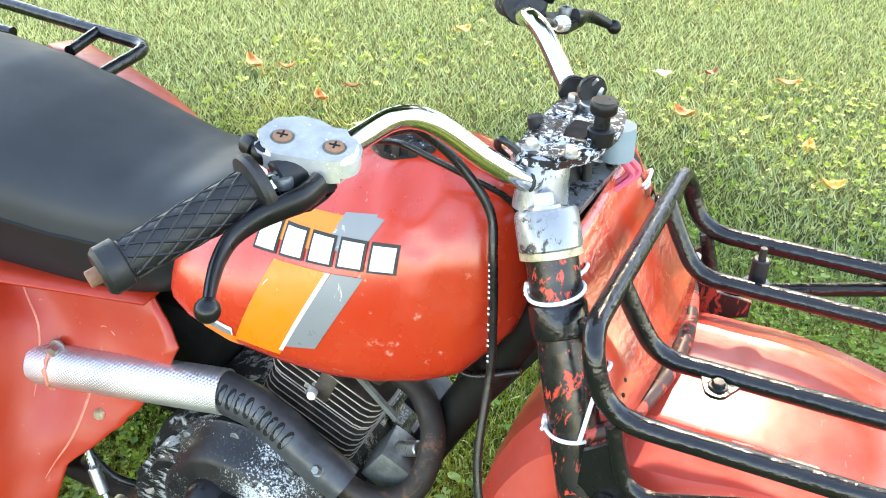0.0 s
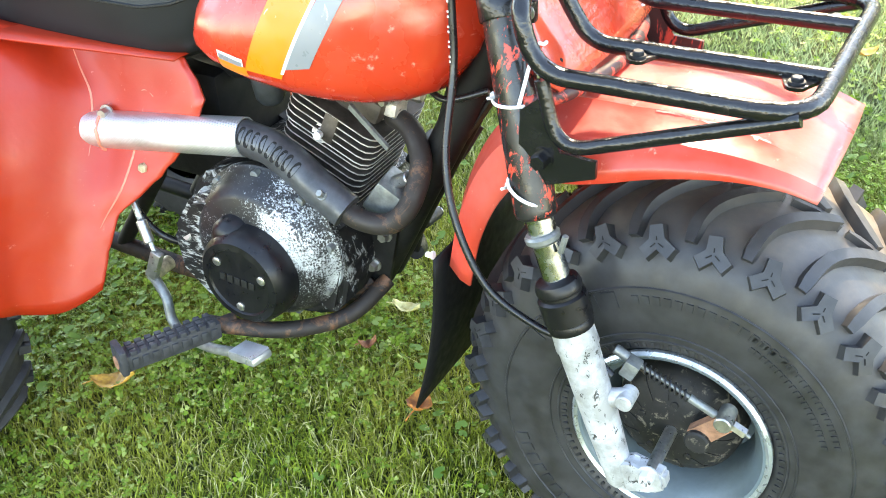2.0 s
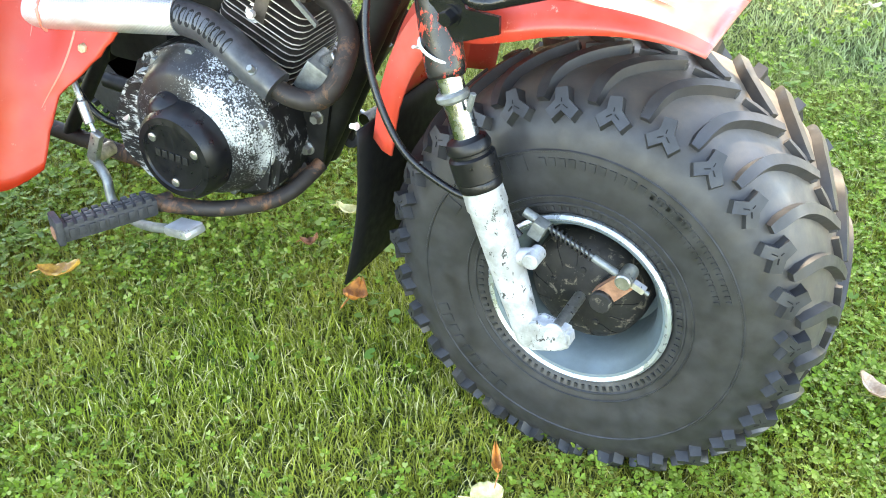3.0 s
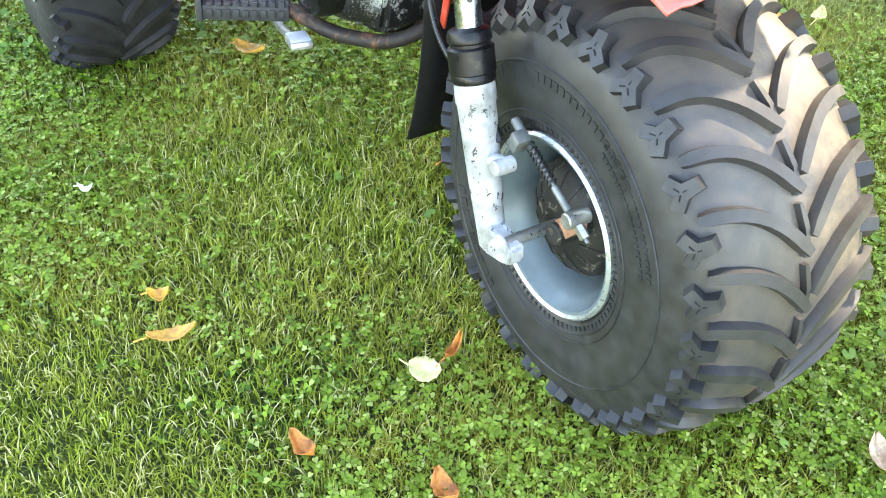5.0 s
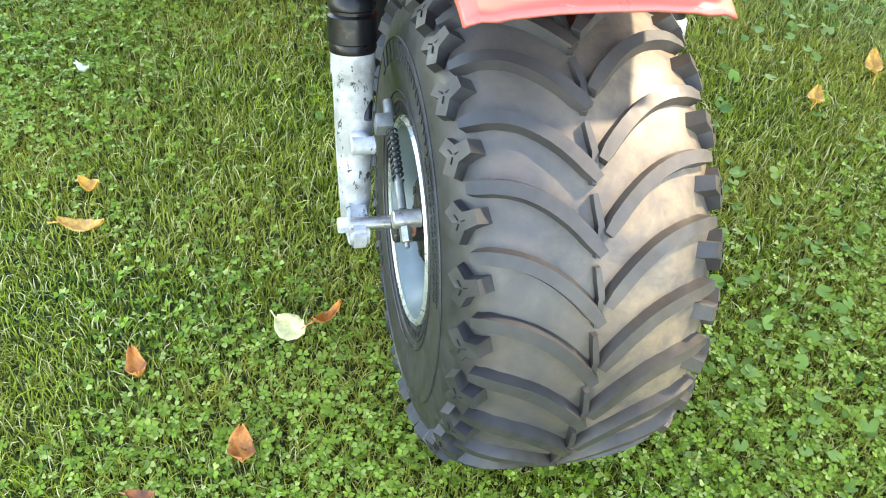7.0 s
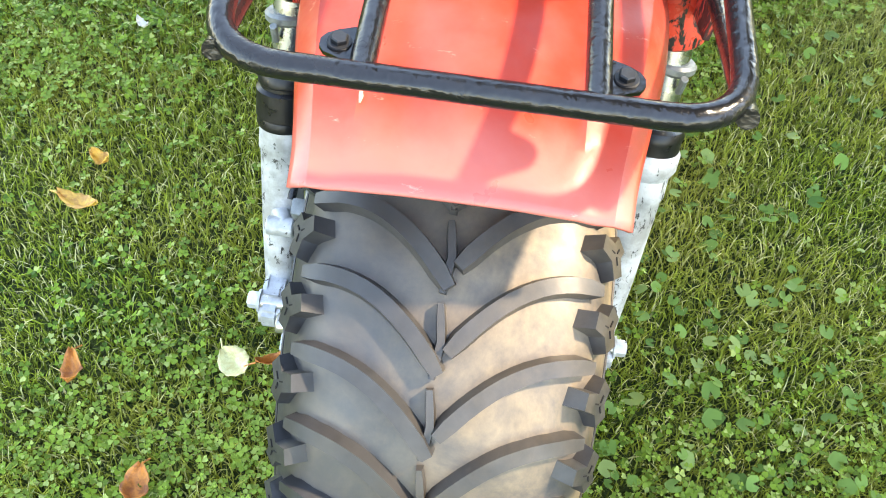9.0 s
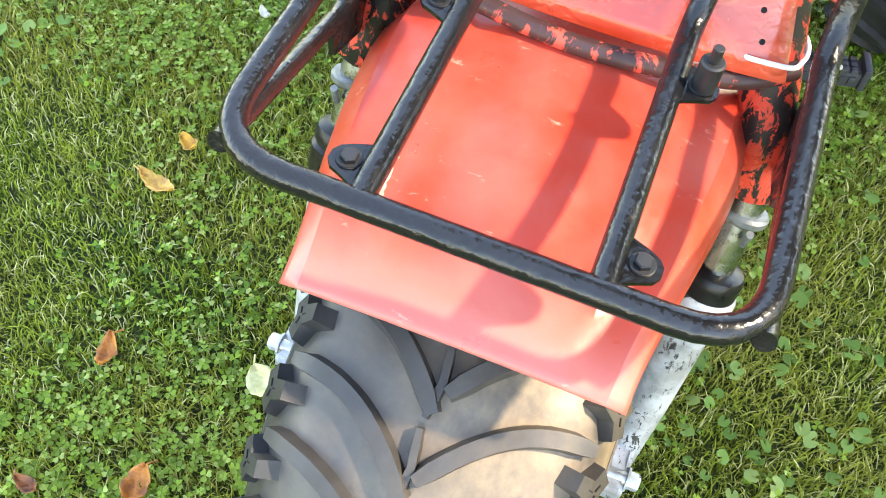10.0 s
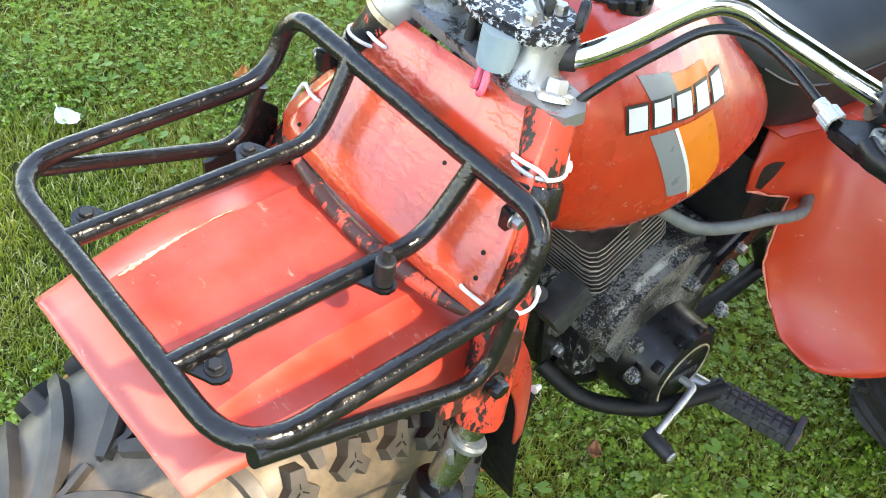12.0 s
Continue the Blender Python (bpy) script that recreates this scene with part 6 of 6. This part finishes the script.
for sy in (-1, 1):
    part("plug_recess", box(B(), CYL @ Matrix.Translation((0.002, sy * 0.069, 0.122)), (0.026, 0.026, 0.050), 0.005), M_FIN, engine)
plug = part("spark_plug", rod(B(), CYL @ V(-0.008, -0.076, 0.103), CYL @ V(-0.005, -0.096, 0.110), 0.0060, 12), M_TIE, engine, "white porcelain spark plug")
part("plug_nut", hexhead(B(), CYL @ V(-0.009, -0.072, 0.101), CYL @ V(-0.007, -0.080, 0.104), 0.0115), M_STEEL, plug)
part("rocker_box", box(B(), CYL @ Matrix.Translation((-0.030, -0.050, 0.205)), (0.050, 0.020, 0.030), 0.004), M_CASE, engine)
part("rocker_box", box(B(), CYL @ Matrix.Translation((0.050, -0.020, 0.200)), (0.040, 0.050, 0.030), 0.006), M_CASE, engine)
for x in (-0.045, -0.015, 0.040, 0.062):
    part("rocker_bolt", hexhead(B(), CYL @ V(x, -0.058, 0.208), CYL @ V(x, -0.070, 0.208), 0.007), M_STEEL, engine)
bm = prism(B(), [(-0.505, -0.080, 0.663), (-0.501, -0.080, 0.670), (-0.441, -0.080, 0.614), (-0.444, -0.080, 0.607)], (0, 0.006, 0))
part("head_stay", bm, M_STAY, engine)
bm = box(B(), pose(-0.452, -0.062, 0.518, 0, 34, 8), (0.060, 0.060, 0.055), 0.005)
part("oil_cooler_box", bm, M_STAY, engine, "small grey metal box in front of the cylinder")
part("oil_line", rod(B(), (-0.446, -0.062, 0.545), (-0.414, -0.072, 0.566), 0.0105, 14), M_STEEL, engine)
bm = box(B(), pose(-0.455, 0.070, 0.520, 0, 34, 0), (0.070, 0.045, 0.055), 0.006)
part("coil_box", bm, M_PLATE_GREY, engine)
bm = B()
lathe(bm, (-0.690, -0.025, 0.615), (-0.690, -0.035, 0.70), [(0, 0.018), (0.01, 0.024), (0.045, 0.026), (0.06, 0.022), (0.08, 0.02)], 20)
box(bm, pose(-0.700, -0.02, 0.675, 0, 10, 0), (0.05, 0.05, 0.04), 0.006)
part("carburettor", bm, M_PLATE_GREY, engine)
part("intake_rubber", tube(B(), spline([(-0.62, 0.0, 0.655), (-0.66, -0.01, 0.655), (-0.74, -0.01, 0.66), (-0.85, 0.0, 0.64)], 6), 0.022, 16), M_RUBBER, engine)
part("breather_hose", tube(B(), spline([(-0.585, 0.085, 0.640), (-0.63, 0.125, 0.612), (-0.688, 0.150, 0.599), (-0.76, 0.165, 0.588), (-0.842, 0.178, 0.570), (-0.90, 0.16, 0.56)], 6), 0.0095, 12), M_HOSE, engine, "greyed rubber hose")
part("battery_case", box(B(), pose(-0.845, 0.035, 0.555), (0.15, 0.19, 0.20), 0.016), M_FRAME, engine)
# gear lever on the left
lever_l = part("gear_lever", tube(B(), spline([(-0.655, 0.150, 0.322), (-0.655, 0.205, 0.332), (-0.645, 0.216, 0.328), (-0.580, 0.222, 0.297), (-0.566, 0.225, 0.291)], 6), 0.0062, 12), M_ALLOY, trike, "bent alloy gear lever")
part("lever_rubber", lathe(B(), (-0.566, 0.212, 0.288), (-0.562, 0.262, 0.286), [(0, 0.0125), (0.042, 0.0125), (0.045, 0.0105), (0.050, 0.0105)], 18), M_RUBBER, lever_l)
part("kick_tip", rod(B(), (-0.5625, 0.257, 0.2862), (-0.562, 0.265, 0.286), 0.0095, 14), M_ALLOY, lever_l)
# far-side footrest spring seen past the downtube
bm = tube(B(), [V(-0.40 + 0.020 * t, 0.05 + 0.03 * t, 0.545 + 0.045 * t) for t in (0, 1)], 0.011, 14)
part("kick_rubber", bm, M_PEG, engine)

# exhaust
exhaust = part("exhaust_pipe", tube(B(), spline([(-0.470, -0.020, 0.632), (-0.430, -0.035, 0.622), (-0.400, -0.062, 0.585), (-0.402, -0.098, 0.535), (-0.430, -0.112, 0.505), (-0.475, -0.124, 0.508), (-0.520, -0.126, 0.532), (-0.600, -0.120, 0.572), (-0.68, -0.118, 0.592), (-0.96, -0.160, 0.574)], 8), 0.0165, 18), M_RUST, trike, "rust-brown exhaust header")


def guard_point(t):
    pts = [V(-0.490, -0.130, 0.520), V(-0.537, -0.130, 0.548), V(-0.580, -0.127, 0.576), V(-0.620, -0.124, 0.594), V(-0.675, -0.122, 0.600)]
    f = t * (len(pts) - 1)
    i = min(int(f), len(pts) - 2)
    return pts[i].lerp(pts[i + 1], f - i)


gpts = spline([guard_point(k / 8) for k in range(9)], 3)
hg = part("heat_guard", tube(B(), gpts, [0.0275] * len(gpts), 22, False), M_GUARD, exhaust, "slotted dark grey heat guard")
# slots lie on the guard as black plates, painting the shade within
for k in range(9):
    p = guard_point(0.44 + k * 0.062)
    q = guard_point(0.46 + k * 0.062)
    d = (q - p).normalized()
    n = V(0.05, -0.80, 0.60)
    n = (n - d * n.dot(d)).normalized()
    s = d.cross(n).normalized()
    bm = B()
    out = []
    for i in range(12):
        a = 2 * math.pi * i / 12
        cu, su = math.copysign(abs(math.cos(a)) ** 0.55, math.cos(a)), math.copysign(abs(math.sin(a)) ** 0.7, math.sin(a))
        off = s * cu * 0.0145
        lift = n * math.sqrt(max(0, 0.0278 ** 2 - (cu * 0.0145) ** 2))
        out.append(p + off + lift + d * su * 0.0044)
    prism(bm, out, n * 0.0012)
    part("guard_slot", bm, M_HOLE_SHADE, hg, "", smooth=0)
p = guard_point(0.14)
part("guard_bolt", hexhead(B(), p + V(0, -0.020, 0.016), p + V(0, -0.028, 0.024), 0.006), M_STAY, hg)
a, b = V(-0.668, -0.122, 0.600), V(-0.955, -0.160, 0.572)
n = (b - a).length
rim_pts = []
rip = random.Random(4)
for i in range(15):
    t = radians(-75 + i * 150 / 14)
    rim_pts.append(V(-0.918 + rip.uniform(-0.003, 0.003), -0.1545 - math.cos(t) * 0.0325, 0.575 + math.sin(t) * 0.0335))
part("torn_edge", tube(B(), rim_pts, [rip.uniform(0.0012, 0.0034) for _ in rim_pts], 6), M_CREASE, rear_r, "pale ragged edge round the pipe cover")
ks = part("exhaust_shield", lathe(B(), a, b, [(0, 0.0285), (0.0, 0.0305), (n, 0.0305), (n, 0.0285)], 36, False), M_KNURL, exhaust, "knurled bare aluminium exhaust shield")
part("shield_clip", box(B(), pose(-0.682, -0.142, 0.606, -20, 0, 8), (0.012, 0.005, 0.010), 0.001), M_TIE, ks)


def mesh_from(name, verts, faces_n, corner, material, label, category):
    me = bpy.data.meshes.new(name)
    me.vertices.add(len(verts))
    me.vertices.foreach_set("co", verts.astype(np.float32).ravel())
    nf = len(corner) // faces_n
    me.loops.add(len(corner))
    me.loops.foreach_set("vertex_index", corner.astype(np.int32))
    me.polygons.add(nf)
    me.polygons.foreach_set("loop_start", np.arange(0, len(corner), faces_n, dtype=np.int32))
    me.update(calc_edges=True)
    me.validate()
    me.materials.append(material)
    return tagged(new(name, me), label, category, kind="stuff")


# ---- unseen tree, added so that its crown shades the lawn ----
def unseen_shade_tree():
    rng = np.random.default_rng(21)
    tree = tagged(new("tree"), "unseen leafy tree added to dapple the lawn with shade", "tree")
    base, fork_at = V(2.9, 6.6, -0.1), V(2.5, 6.3, 2.6)
    trunk = part("trunk", tube(B(), spline([base, V(2.8, 6.5, 1.2), fork_at, V(1.9, 6.0, 3.9), V(1.2, 5.8, 5.2)], 6), [0.24 - 0.15 * i / 24 for i in range(25)], 14), M_BARK, tree)
    for end in ((-0.4, 4.6, 5.4), (-2.4, 5.0, 5.3), (0.6, 3.6, 5.5), (-1.2, 6.4, 5.6), (-3.4, 4.2, 5.2), (-1.0, 3.4, 5.3), (-0.9, 3.1, 2.8), (-1.9, 3.2, 3.0)):
        e = V(*end)
        m = fork_at.lerp(e, 0.45) + V(0, 0, 0.7)
        line = spline([fork_at, m, e], 8)
        part("limb", tube(B(), line, [0.085 - 0.07 * i / (len(line) - 1) for i in range(len(line))], 8), M_BARK, tree)
    # clumps of leaves with gaps between them
    clumps = 620
    cx, cy = rng.uniform(-5.0, 2.4, clumps), rng.uniform(2.4, 6.9, clumps)
    cz = 5.4 + rng.normal(0, 0.35, clumps)
    # the later clumps stand low as an added, unseen screen against side light
    cx[260:], cy[260:], cz[260:] = rng.uniform(-7.5, 5.5, clumps - 260), rng.uniform(6.6, 8.8, clumps - 260), rng.uniform(0.8, 3.1, clumps - 260)
    keep = (cy < 5.95) | (cz < 4)
    for gx, gy, r in ((-0.46, 4.72, 0.36), (-0.92, 4.10, 0.12)):
        keep &= np.hypot(cx - gx, cy - gy) > r + 0.12
    cx, cy, cz = cx[keep], cy[keep], cz[keep]
    # dense boughs added to block sun and sky over the rear half and to both sides of it
    for x0, x1, y0, y1, k in ((-2.5, -1.08, 4.15, 5.9, 120), (-0.95, 0.1, 5.02, 5.6, 34), (-2.2, -0.1, 5.15, 6.2, 110), (-3.5, -2.4, 3.2, 4.3, 34), (-2.1, -0.9, 2.5, 3.5, 50), (-3.4, -0.9, 0.0, 2.5, 190), (-0.9, 0.9, 1.0, 2.5, 60)):
        cx, cy, cz = np.append(cx, rng.uniform(x0, x1, k)), np.append(cy, rng.uniform(y0, y1, k)), np.append(cz, rng.normal(5.35, 0.2, k))
    # low boughs that hang towards the three-wheeler, added to cut the sky light on its left
    for x0, x1, y0, y1, z0, k in ((-1.9, -1.05, 2.75, 3.5, 2.7, 60), (-2.6, -1.2, 2.6, 3.6, 3.0, 50), (-2.9, -1.05, 1.45, 2.8, 2.75, 120)):
        cx, cy, cz = np.append(cx, rng.uniform(x0, x1, k)), np.append(cy, rng.uniform(y0, y1, k)), np.append(cz, rng.normal(z0, 0.2, k))
    # the gap in the crown that lets the sun down on the front wheel and mudguard
    keep = np.hypot((cx + 0.88) / 0.45, (cy - 4.12) / 0.52) > 1.0
    cx, cy, cz = cx[keep], cy[keep], cz[keep]
    per = 70
    n = len(cx) * per
    c = np.repeat(np.stack([cx, cy, cz], 1), per, 0) + rng.normal(0, 1, (n, 3)) * np.array([0.19, 0.19, 0.14])
    a = rng.normal(0, 1, (n, 3))
    a /= np.linalg.norm(a, axis=1)[:, None]
    b = np.cross(a, rng.normal(0, 1, (n, 3)))
    b /= np.linalg.norm(b, axis=1)[:, None]
    ln, wd = rng.uniform(0.06, 0.10, n)[:, None], rng.uniform(0.035, 0.06, n)[:, None]
    v = np.stack([c - a * ln, c + b * wd, c + a * ln, c - b * wd], 1).reshape(-1, 3)
    f = ((np.arange(n) * 4)[:, None] + np.array([[0, 1, 2, 0, 2, 3]])).ravel()
    crown = mesh_from("crown", v, 3, f, M_CROWN, "", "")
    crown.parent = tree
    return tree


unseen_shade_tree()


# ---- fallen leaves ----
def fallen_leaf(x, y, length, width, turn, colour, curl, label):
    """A curled leaf with a midrib and a stalk, lying on the grass."""
    bm = B()
    rng = random.Random(int((x * 977 + y * 613) * 1000))
    rows = []
    n = 10
    for i in range(n + 1):
        t = i / n
        w = width / 2 * (math.sin(math.pi * min(1, t * 0.96 + 0.02)) ** 0.75) * (1 + 0.12 * rng.uniform(-1, 1))
        row = []
        for j in range(-3, 4):
            u = j / 3
            z = 0.006 * curl * abs(u) ** 1.4 + 0.012 * curl * (t - 0.5) ** 2 * 4 + 0.002 * rng.uniform(-1, 1)
            row.append(((t - 0.5) * length, u * w, z + (0 if j else -0.0012)))
        rows.append(row)
    loft(bm, rows)
    tube(bm, [(-length / 2, 0, 0.010 * curl), (-length * 0.62, 0.003, 0.008 * curl), (-length * 0.8, 0.008, 0.004)], 0.0011, 5)
    ob = part("fallen_leaf", bm, M_LEAF[colour], None, "", smooth=60, solid=0.0006)
    ob.matrix_world = pose(x, y, 0.037, rng.uniform(-10, 10), rng.uniform(-8, 8), turn)
    return tagged(ob, label, "leaf", "fallen leaves on the lawn")


LEAVES = [
    (-0.287, -0.632, 0.078, 0.034, 75, "yellow", 1.2), (-0.381, -0.624, 0.036, 0.028, 70, "yellow", 1.5), (-0.036, -0.318, 0.052, 0.048, 50, "pale", 0.7),
    (-0.046, -0.260, 0.055, 0.016, 121, "orange", 1.6), (0.012, -0.543, 0.055, 0.030, 12, "orange", 1.6), (0.172, -0.405, 0.056, 0.036, 0, "orange", 1.7),
    (-0.712, -0.652, 0.028, 0.018, 60, "white", 1.0), (-0.571, 0.948, 0.072, 0.036, 160, "yellow", 1.4), (-0.545, 1.060, 0.060, 0.034, 120, "pale", 1.0),
    (-0.470, 0.000, 0.060, 0.045, 100, "orange", 1.6), (-1.020, -0.200, 0.085, 0.050, 30, "yellow", 1.4), (-2.060, 1.953, 0.105, 0.056, 150, "orange", 1.5),
    (-1.939, 1.984, 0.056, 0.034, 30, "orange", 1.2), (-1.693, 1.804, 0.082, 0.048, 140, "orange", 1.5), (-1.470, 1.688, 0.058, 0.048, 40, "pale", 0.8),
    (-0.551, 2.278, 0.080, 0.060, 160, "orange", 1.6), (-0.034, 1.975, 0.070, 0.055, 20, "yellow", 1.8), (-0.136, 2.214, 0.070, 0.040, 90, "yellow", 1.4),
    (-0.705, 2.596, 0.055, 0.040, 10, "white", 0.8), (-0.549, 2.682, 0.060, 0.035, 50, "brown", 1.2), (-0.276, 2.726, 0.085, 0.040, 15, "orange", 1.2),
    (-1.538, 2.648, 0.078, 0.048, 70, "yellow", 1.2), (-1.649, 1.944, 0.058, 0.022, 10, "brown", 1.0), (-0.923, -1.237, 0.046, 0.038, 60, "yellow", 1.3),
    (-0.339, -1.220, 0.066, 0.058, 100, "white", 0.6), (-0.750, -1.153, 0.052, 0.034, 40, "orange", 1.4), (-0.092, 0.920, 0.055, 0.040, 60, "yellow", 1.4),
    (0.436, 0.179, 0.072, 0.044, 160, "tan", 1.6), (0.225, -0.536, 0.038, 0.022, 80, "brown", 1.4), (-0.646, 0.108, 0.036, 0.026, 40, "brown", 1.2),
    (-0.639, 0.246, 0.060, 0.032, 10, "pale", 1.2), (0.143, 1.927, 0.040, 0.030, 30, "white", 1.0), (-0.480, 0.770, 0.062, 0.034, 150, "yellow", 1.2),

]
WORDS = {"yellow": "yellow-brown curled leaf lying on the grass", "orange": "curled orange dead leaf lying on the grass", "brown": "shrivelled brown leaf lying on the grass", "pale": "flat pale yellow leaf lying on clover", "tan": "faded tan leaf, curled, lying on the grass", "white": "bleached cream leaf lying on the grass"}
for x, y, ln, wd, turn, colour, curl in LEAVES:
    fallen_leaf(x, y, ln, wd, turn, colour, curl, WORDS[colour])


# ---- grass and clover ----
rng = np.random.default_rng(7)


def scatter(n, lo, hi, keep):
    p = np.stack([rng.uniform(lo[0], hi[0], n), rng.uniform(lo[1], hi[1], n)], 1)
    return p[keep(p)]


def near(p):
    """Inside a ragged oval round the three-wheeler."""
    r = np.hypot((p[:, 0] + 0.30) / 1.85, (p[:, 1] + 0.15) / 1.60)
    return r + rng.normal(0, 0.09, len(p)) < 0.97


def outlying(p):
    """Outside that oval, thinning out towards the edge of the mown lawn."""
    r = np.hypot((p[:, 0] + 0.30) / 1.85, (p[:, 1] + 0.15) / 1.60)
    d = np.minimum(np.minimum(p[:, 0] + 6.6, 3.8 - p[:, 0]), np.minimum(p[:, 1] + 4.4, 7.4 - p[:, 1]))
    return (r + rng.normal(0, 0.09, len(p)) > 0.93) & (rng.uniform(0, 2.2, len(p)) < d)


def cloud(p, scale, seed):
    """Cheap smooth noise over the lawn, 0 to 1."""
    r = np.random.default_rng(seed)
    v = np.zeros(len(p))
    for k in range(7):
        a = r.uniform(0, 2 * math.pi)
        f = scale * r.uniform(0.5, 1.9)
        v += np.sin((p[:, 0] * math.cos(a) + p[:, 1] * math.sin(a)) * f + r.uniform(0, 6.28))
    return 0.5 + v / 9.0


def blades(p, height, width):
    n = len(p)
    h = height * rng.uniform(0.45, 1.25, n) * (0.75 + 0.5 * cloud(p, 6, 3))
    a = rng.uniform(0, 2 * math.pi, n)
    w = width * rng.uniform(0.6, 1.3, n)
    ln = rng.uniform(0.15, 1.1, n) * h
    b = a + rng.normal(math.pi / 2, 0.5, n)
    d = np.stack([np.cos(a), np.sin(a)], 1) * w[:, None] / 2
    t = np.stack([np.cos(b), np.sin(b)], 1) * ln[:, None]
    v = np.zeros((n, 5, 3))
    v[:, 0, :2], v[:, 1, :2] = p - d, p + d
    v[:, 2, :2], v[:, 3, :2] = p + d * 0.75 + t * 0.38, p - d * 0.75 + t * 0.38
    v[:, 4, :2] = p + t
    v[:, 2:4, 2] = (h * 0.62)[:, None]
    v[:, 4, 2] = h * rng.uniform(0.75, 1.0, n)
    base = (np.arange(n) * 5)[:, None]
    tri = base + np.array([[0, 1, 2, 0, 2, 3, 3, 2, 4]])
    return v.reshape(-1, 3), tri.ravel()


p = scatter(700000, (-2.4, -2.0), (1.8, 1.7), near)
v, f = blades(p, 0.030, 0.0026)
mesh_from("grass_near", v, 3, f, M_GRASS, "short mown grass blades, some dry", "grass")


def far_blades(p, height, width):
    """One triangle a blade, for the lawn farther off."""
    n = len(p)
    h = height * rng.uniform(0.5, 1.2, n)
    a = rng.uniform(0, 2 * math.pi, n)
    b = rng.uniform(0, 2 * math.pi, n)
    d = np.stack([np.cos(a), np.sin(a)], 1) * (width * rng.uniform(0.6, 1.3, n))[:, None] / 2
    t = np.stack([np.cos(b), np.sin(b)], 1) * (rng.uniform(0.2, 1.2, n) * h)[:, None]
    v = np.zeros((n, 3, 3))
    v[:, 0, :2], v[:, 1, :2], v[:, 2, :2] = p - d, p + d, p + t
    v[:, 2, 2] = h
    return v.reshape(-1, 3), np.arange(n * 3)


p = scatter(1120000, (-6.6, -4.4), (3.8, 7.4), outlying)
v, f = far_blades(p, 0.030, 0.0056)
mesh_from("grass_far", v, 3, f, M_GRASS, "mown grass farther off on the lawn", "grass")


def clovers(p, size):
    """Three round leaflets on each stalk."""
    n = len(p)
    h = rng.uniform(0.016, 0.040, n)
    s = size * rng.uniform(0.6, 1.3, n)
    a0 = rng.uniform(0, 2 * math.pi, n)
    tilt = rng.normal(0, 0.28, (n, 2))
    shape = np.array([[0.0, 0.0], [0.55, 0.50], [0.98, 0.42], [0.90, 0.0], [0.98, -0.42], [0.55, -0.50]])
    vs = np.zeros((n, 3, 6, 3))
    for k in range(3):
        a = a0 + k * 2 * math.pi / 3
        for j, (r, q) in enumerate(shape):
            lx, ly = (r * np.cos(a) - q * np.sin(a)) * s, (r * np.sin(a) + q * np.cos(a)) * s
            vs[:, k, j, 0], vs[:, k, j, 1] = p[:, 0] + lx, p[:, 1] + ly
            vs[:, k, j, 2] = h + lx * tilt[:, 0] + ly * tilt[:, 1] + (0.12 * s * abs(q) * 2 if j in (1, 2, 4, 5) else 0)
    base = (np.arange(n * 3) * 6)[:, None]
    tri = base + np.array([[0, 1, 3, 1, 2, 3, 0, 3, 5, 3, 4, 5]])
    return vs.reshape(-1, 3), tri.ravel()


p = scatter(130000, (-2.4, -2.0), (1.8, 1.7), near)
p = p[cloud(p, 5.0, 11) + rng.normal(0, 0.10, len(p)) > 0.46]
v, f = clovers(p, 0.0076)
mesh_from("clover_near", v, 3, f, M_CLOVER, "patches of small green clover leaves", "clover")
p = scatter(80000, (-6.6, -4.4), (3.8, 7.4), outlying)
p = p[cloud(p, 3.0, 12) + rng.normal(0, 0.10, len(p)) > 0.50]
v, f = clovers(p, 0.0118)
mesh_from("clover_far", v, 3, f, M_CLOVER, "clover patches farther off on the lawn", "clover")


def round_leaves(p, size):
    """Low round leaves with a notch at the stalk, cupped and tilted."""
    n = len(p)
    s = size * rng.uniform(0.55, 1.25, n)
    h = rng.uniform(0.020, 0.042, n)
    a0 = rng.uniform(0, 2 * math.pi, n)
    tilt = rng.normal(0, 0.30, (n, 2))
    vs = np.zeros((n, 10, 3))
    vs[:, 0, 0], vs[:, 0, 1], vs[:, 0, 2] = p[:, 0], p[:, 1], h - 0.10 * s
    for j in range(9):
        a = a0 + radians(22 + j * 39.5)
        r = s * (1.0 + (0.07 if j % 2 else -0.04))
        lx, ly = r * np.cos(a), r * np.sin(a)
        vs[:, j + 1, 0], vs[:, j + 1, 1] = p[:, 0] + lx, p[:, 1] + ly
        vs[:, j + 1, 2] = h + lx * tilt[:, 0] + ly * tilt[:, 1]
    tri = np.array([[0, j + 1, j + 2] for j in range(8)]).ravel()
    return vs.reshape(-1, 3), ((np.arange(n) * 10)[:, None] + tri).ravel()


p = scatter(12000, (-2.4, -2.0), (1.8, 1.7), near)
p = p[cloud(p, 4.2, 31) + rng.normal(0, 0.12, len(p)) > 0.66]
v, f = round_leaves(p, 0.0115)
mesh_from("weed_leaves", v, 3, f, M_WEED, "scattered round-leaved green weeds", "weed")
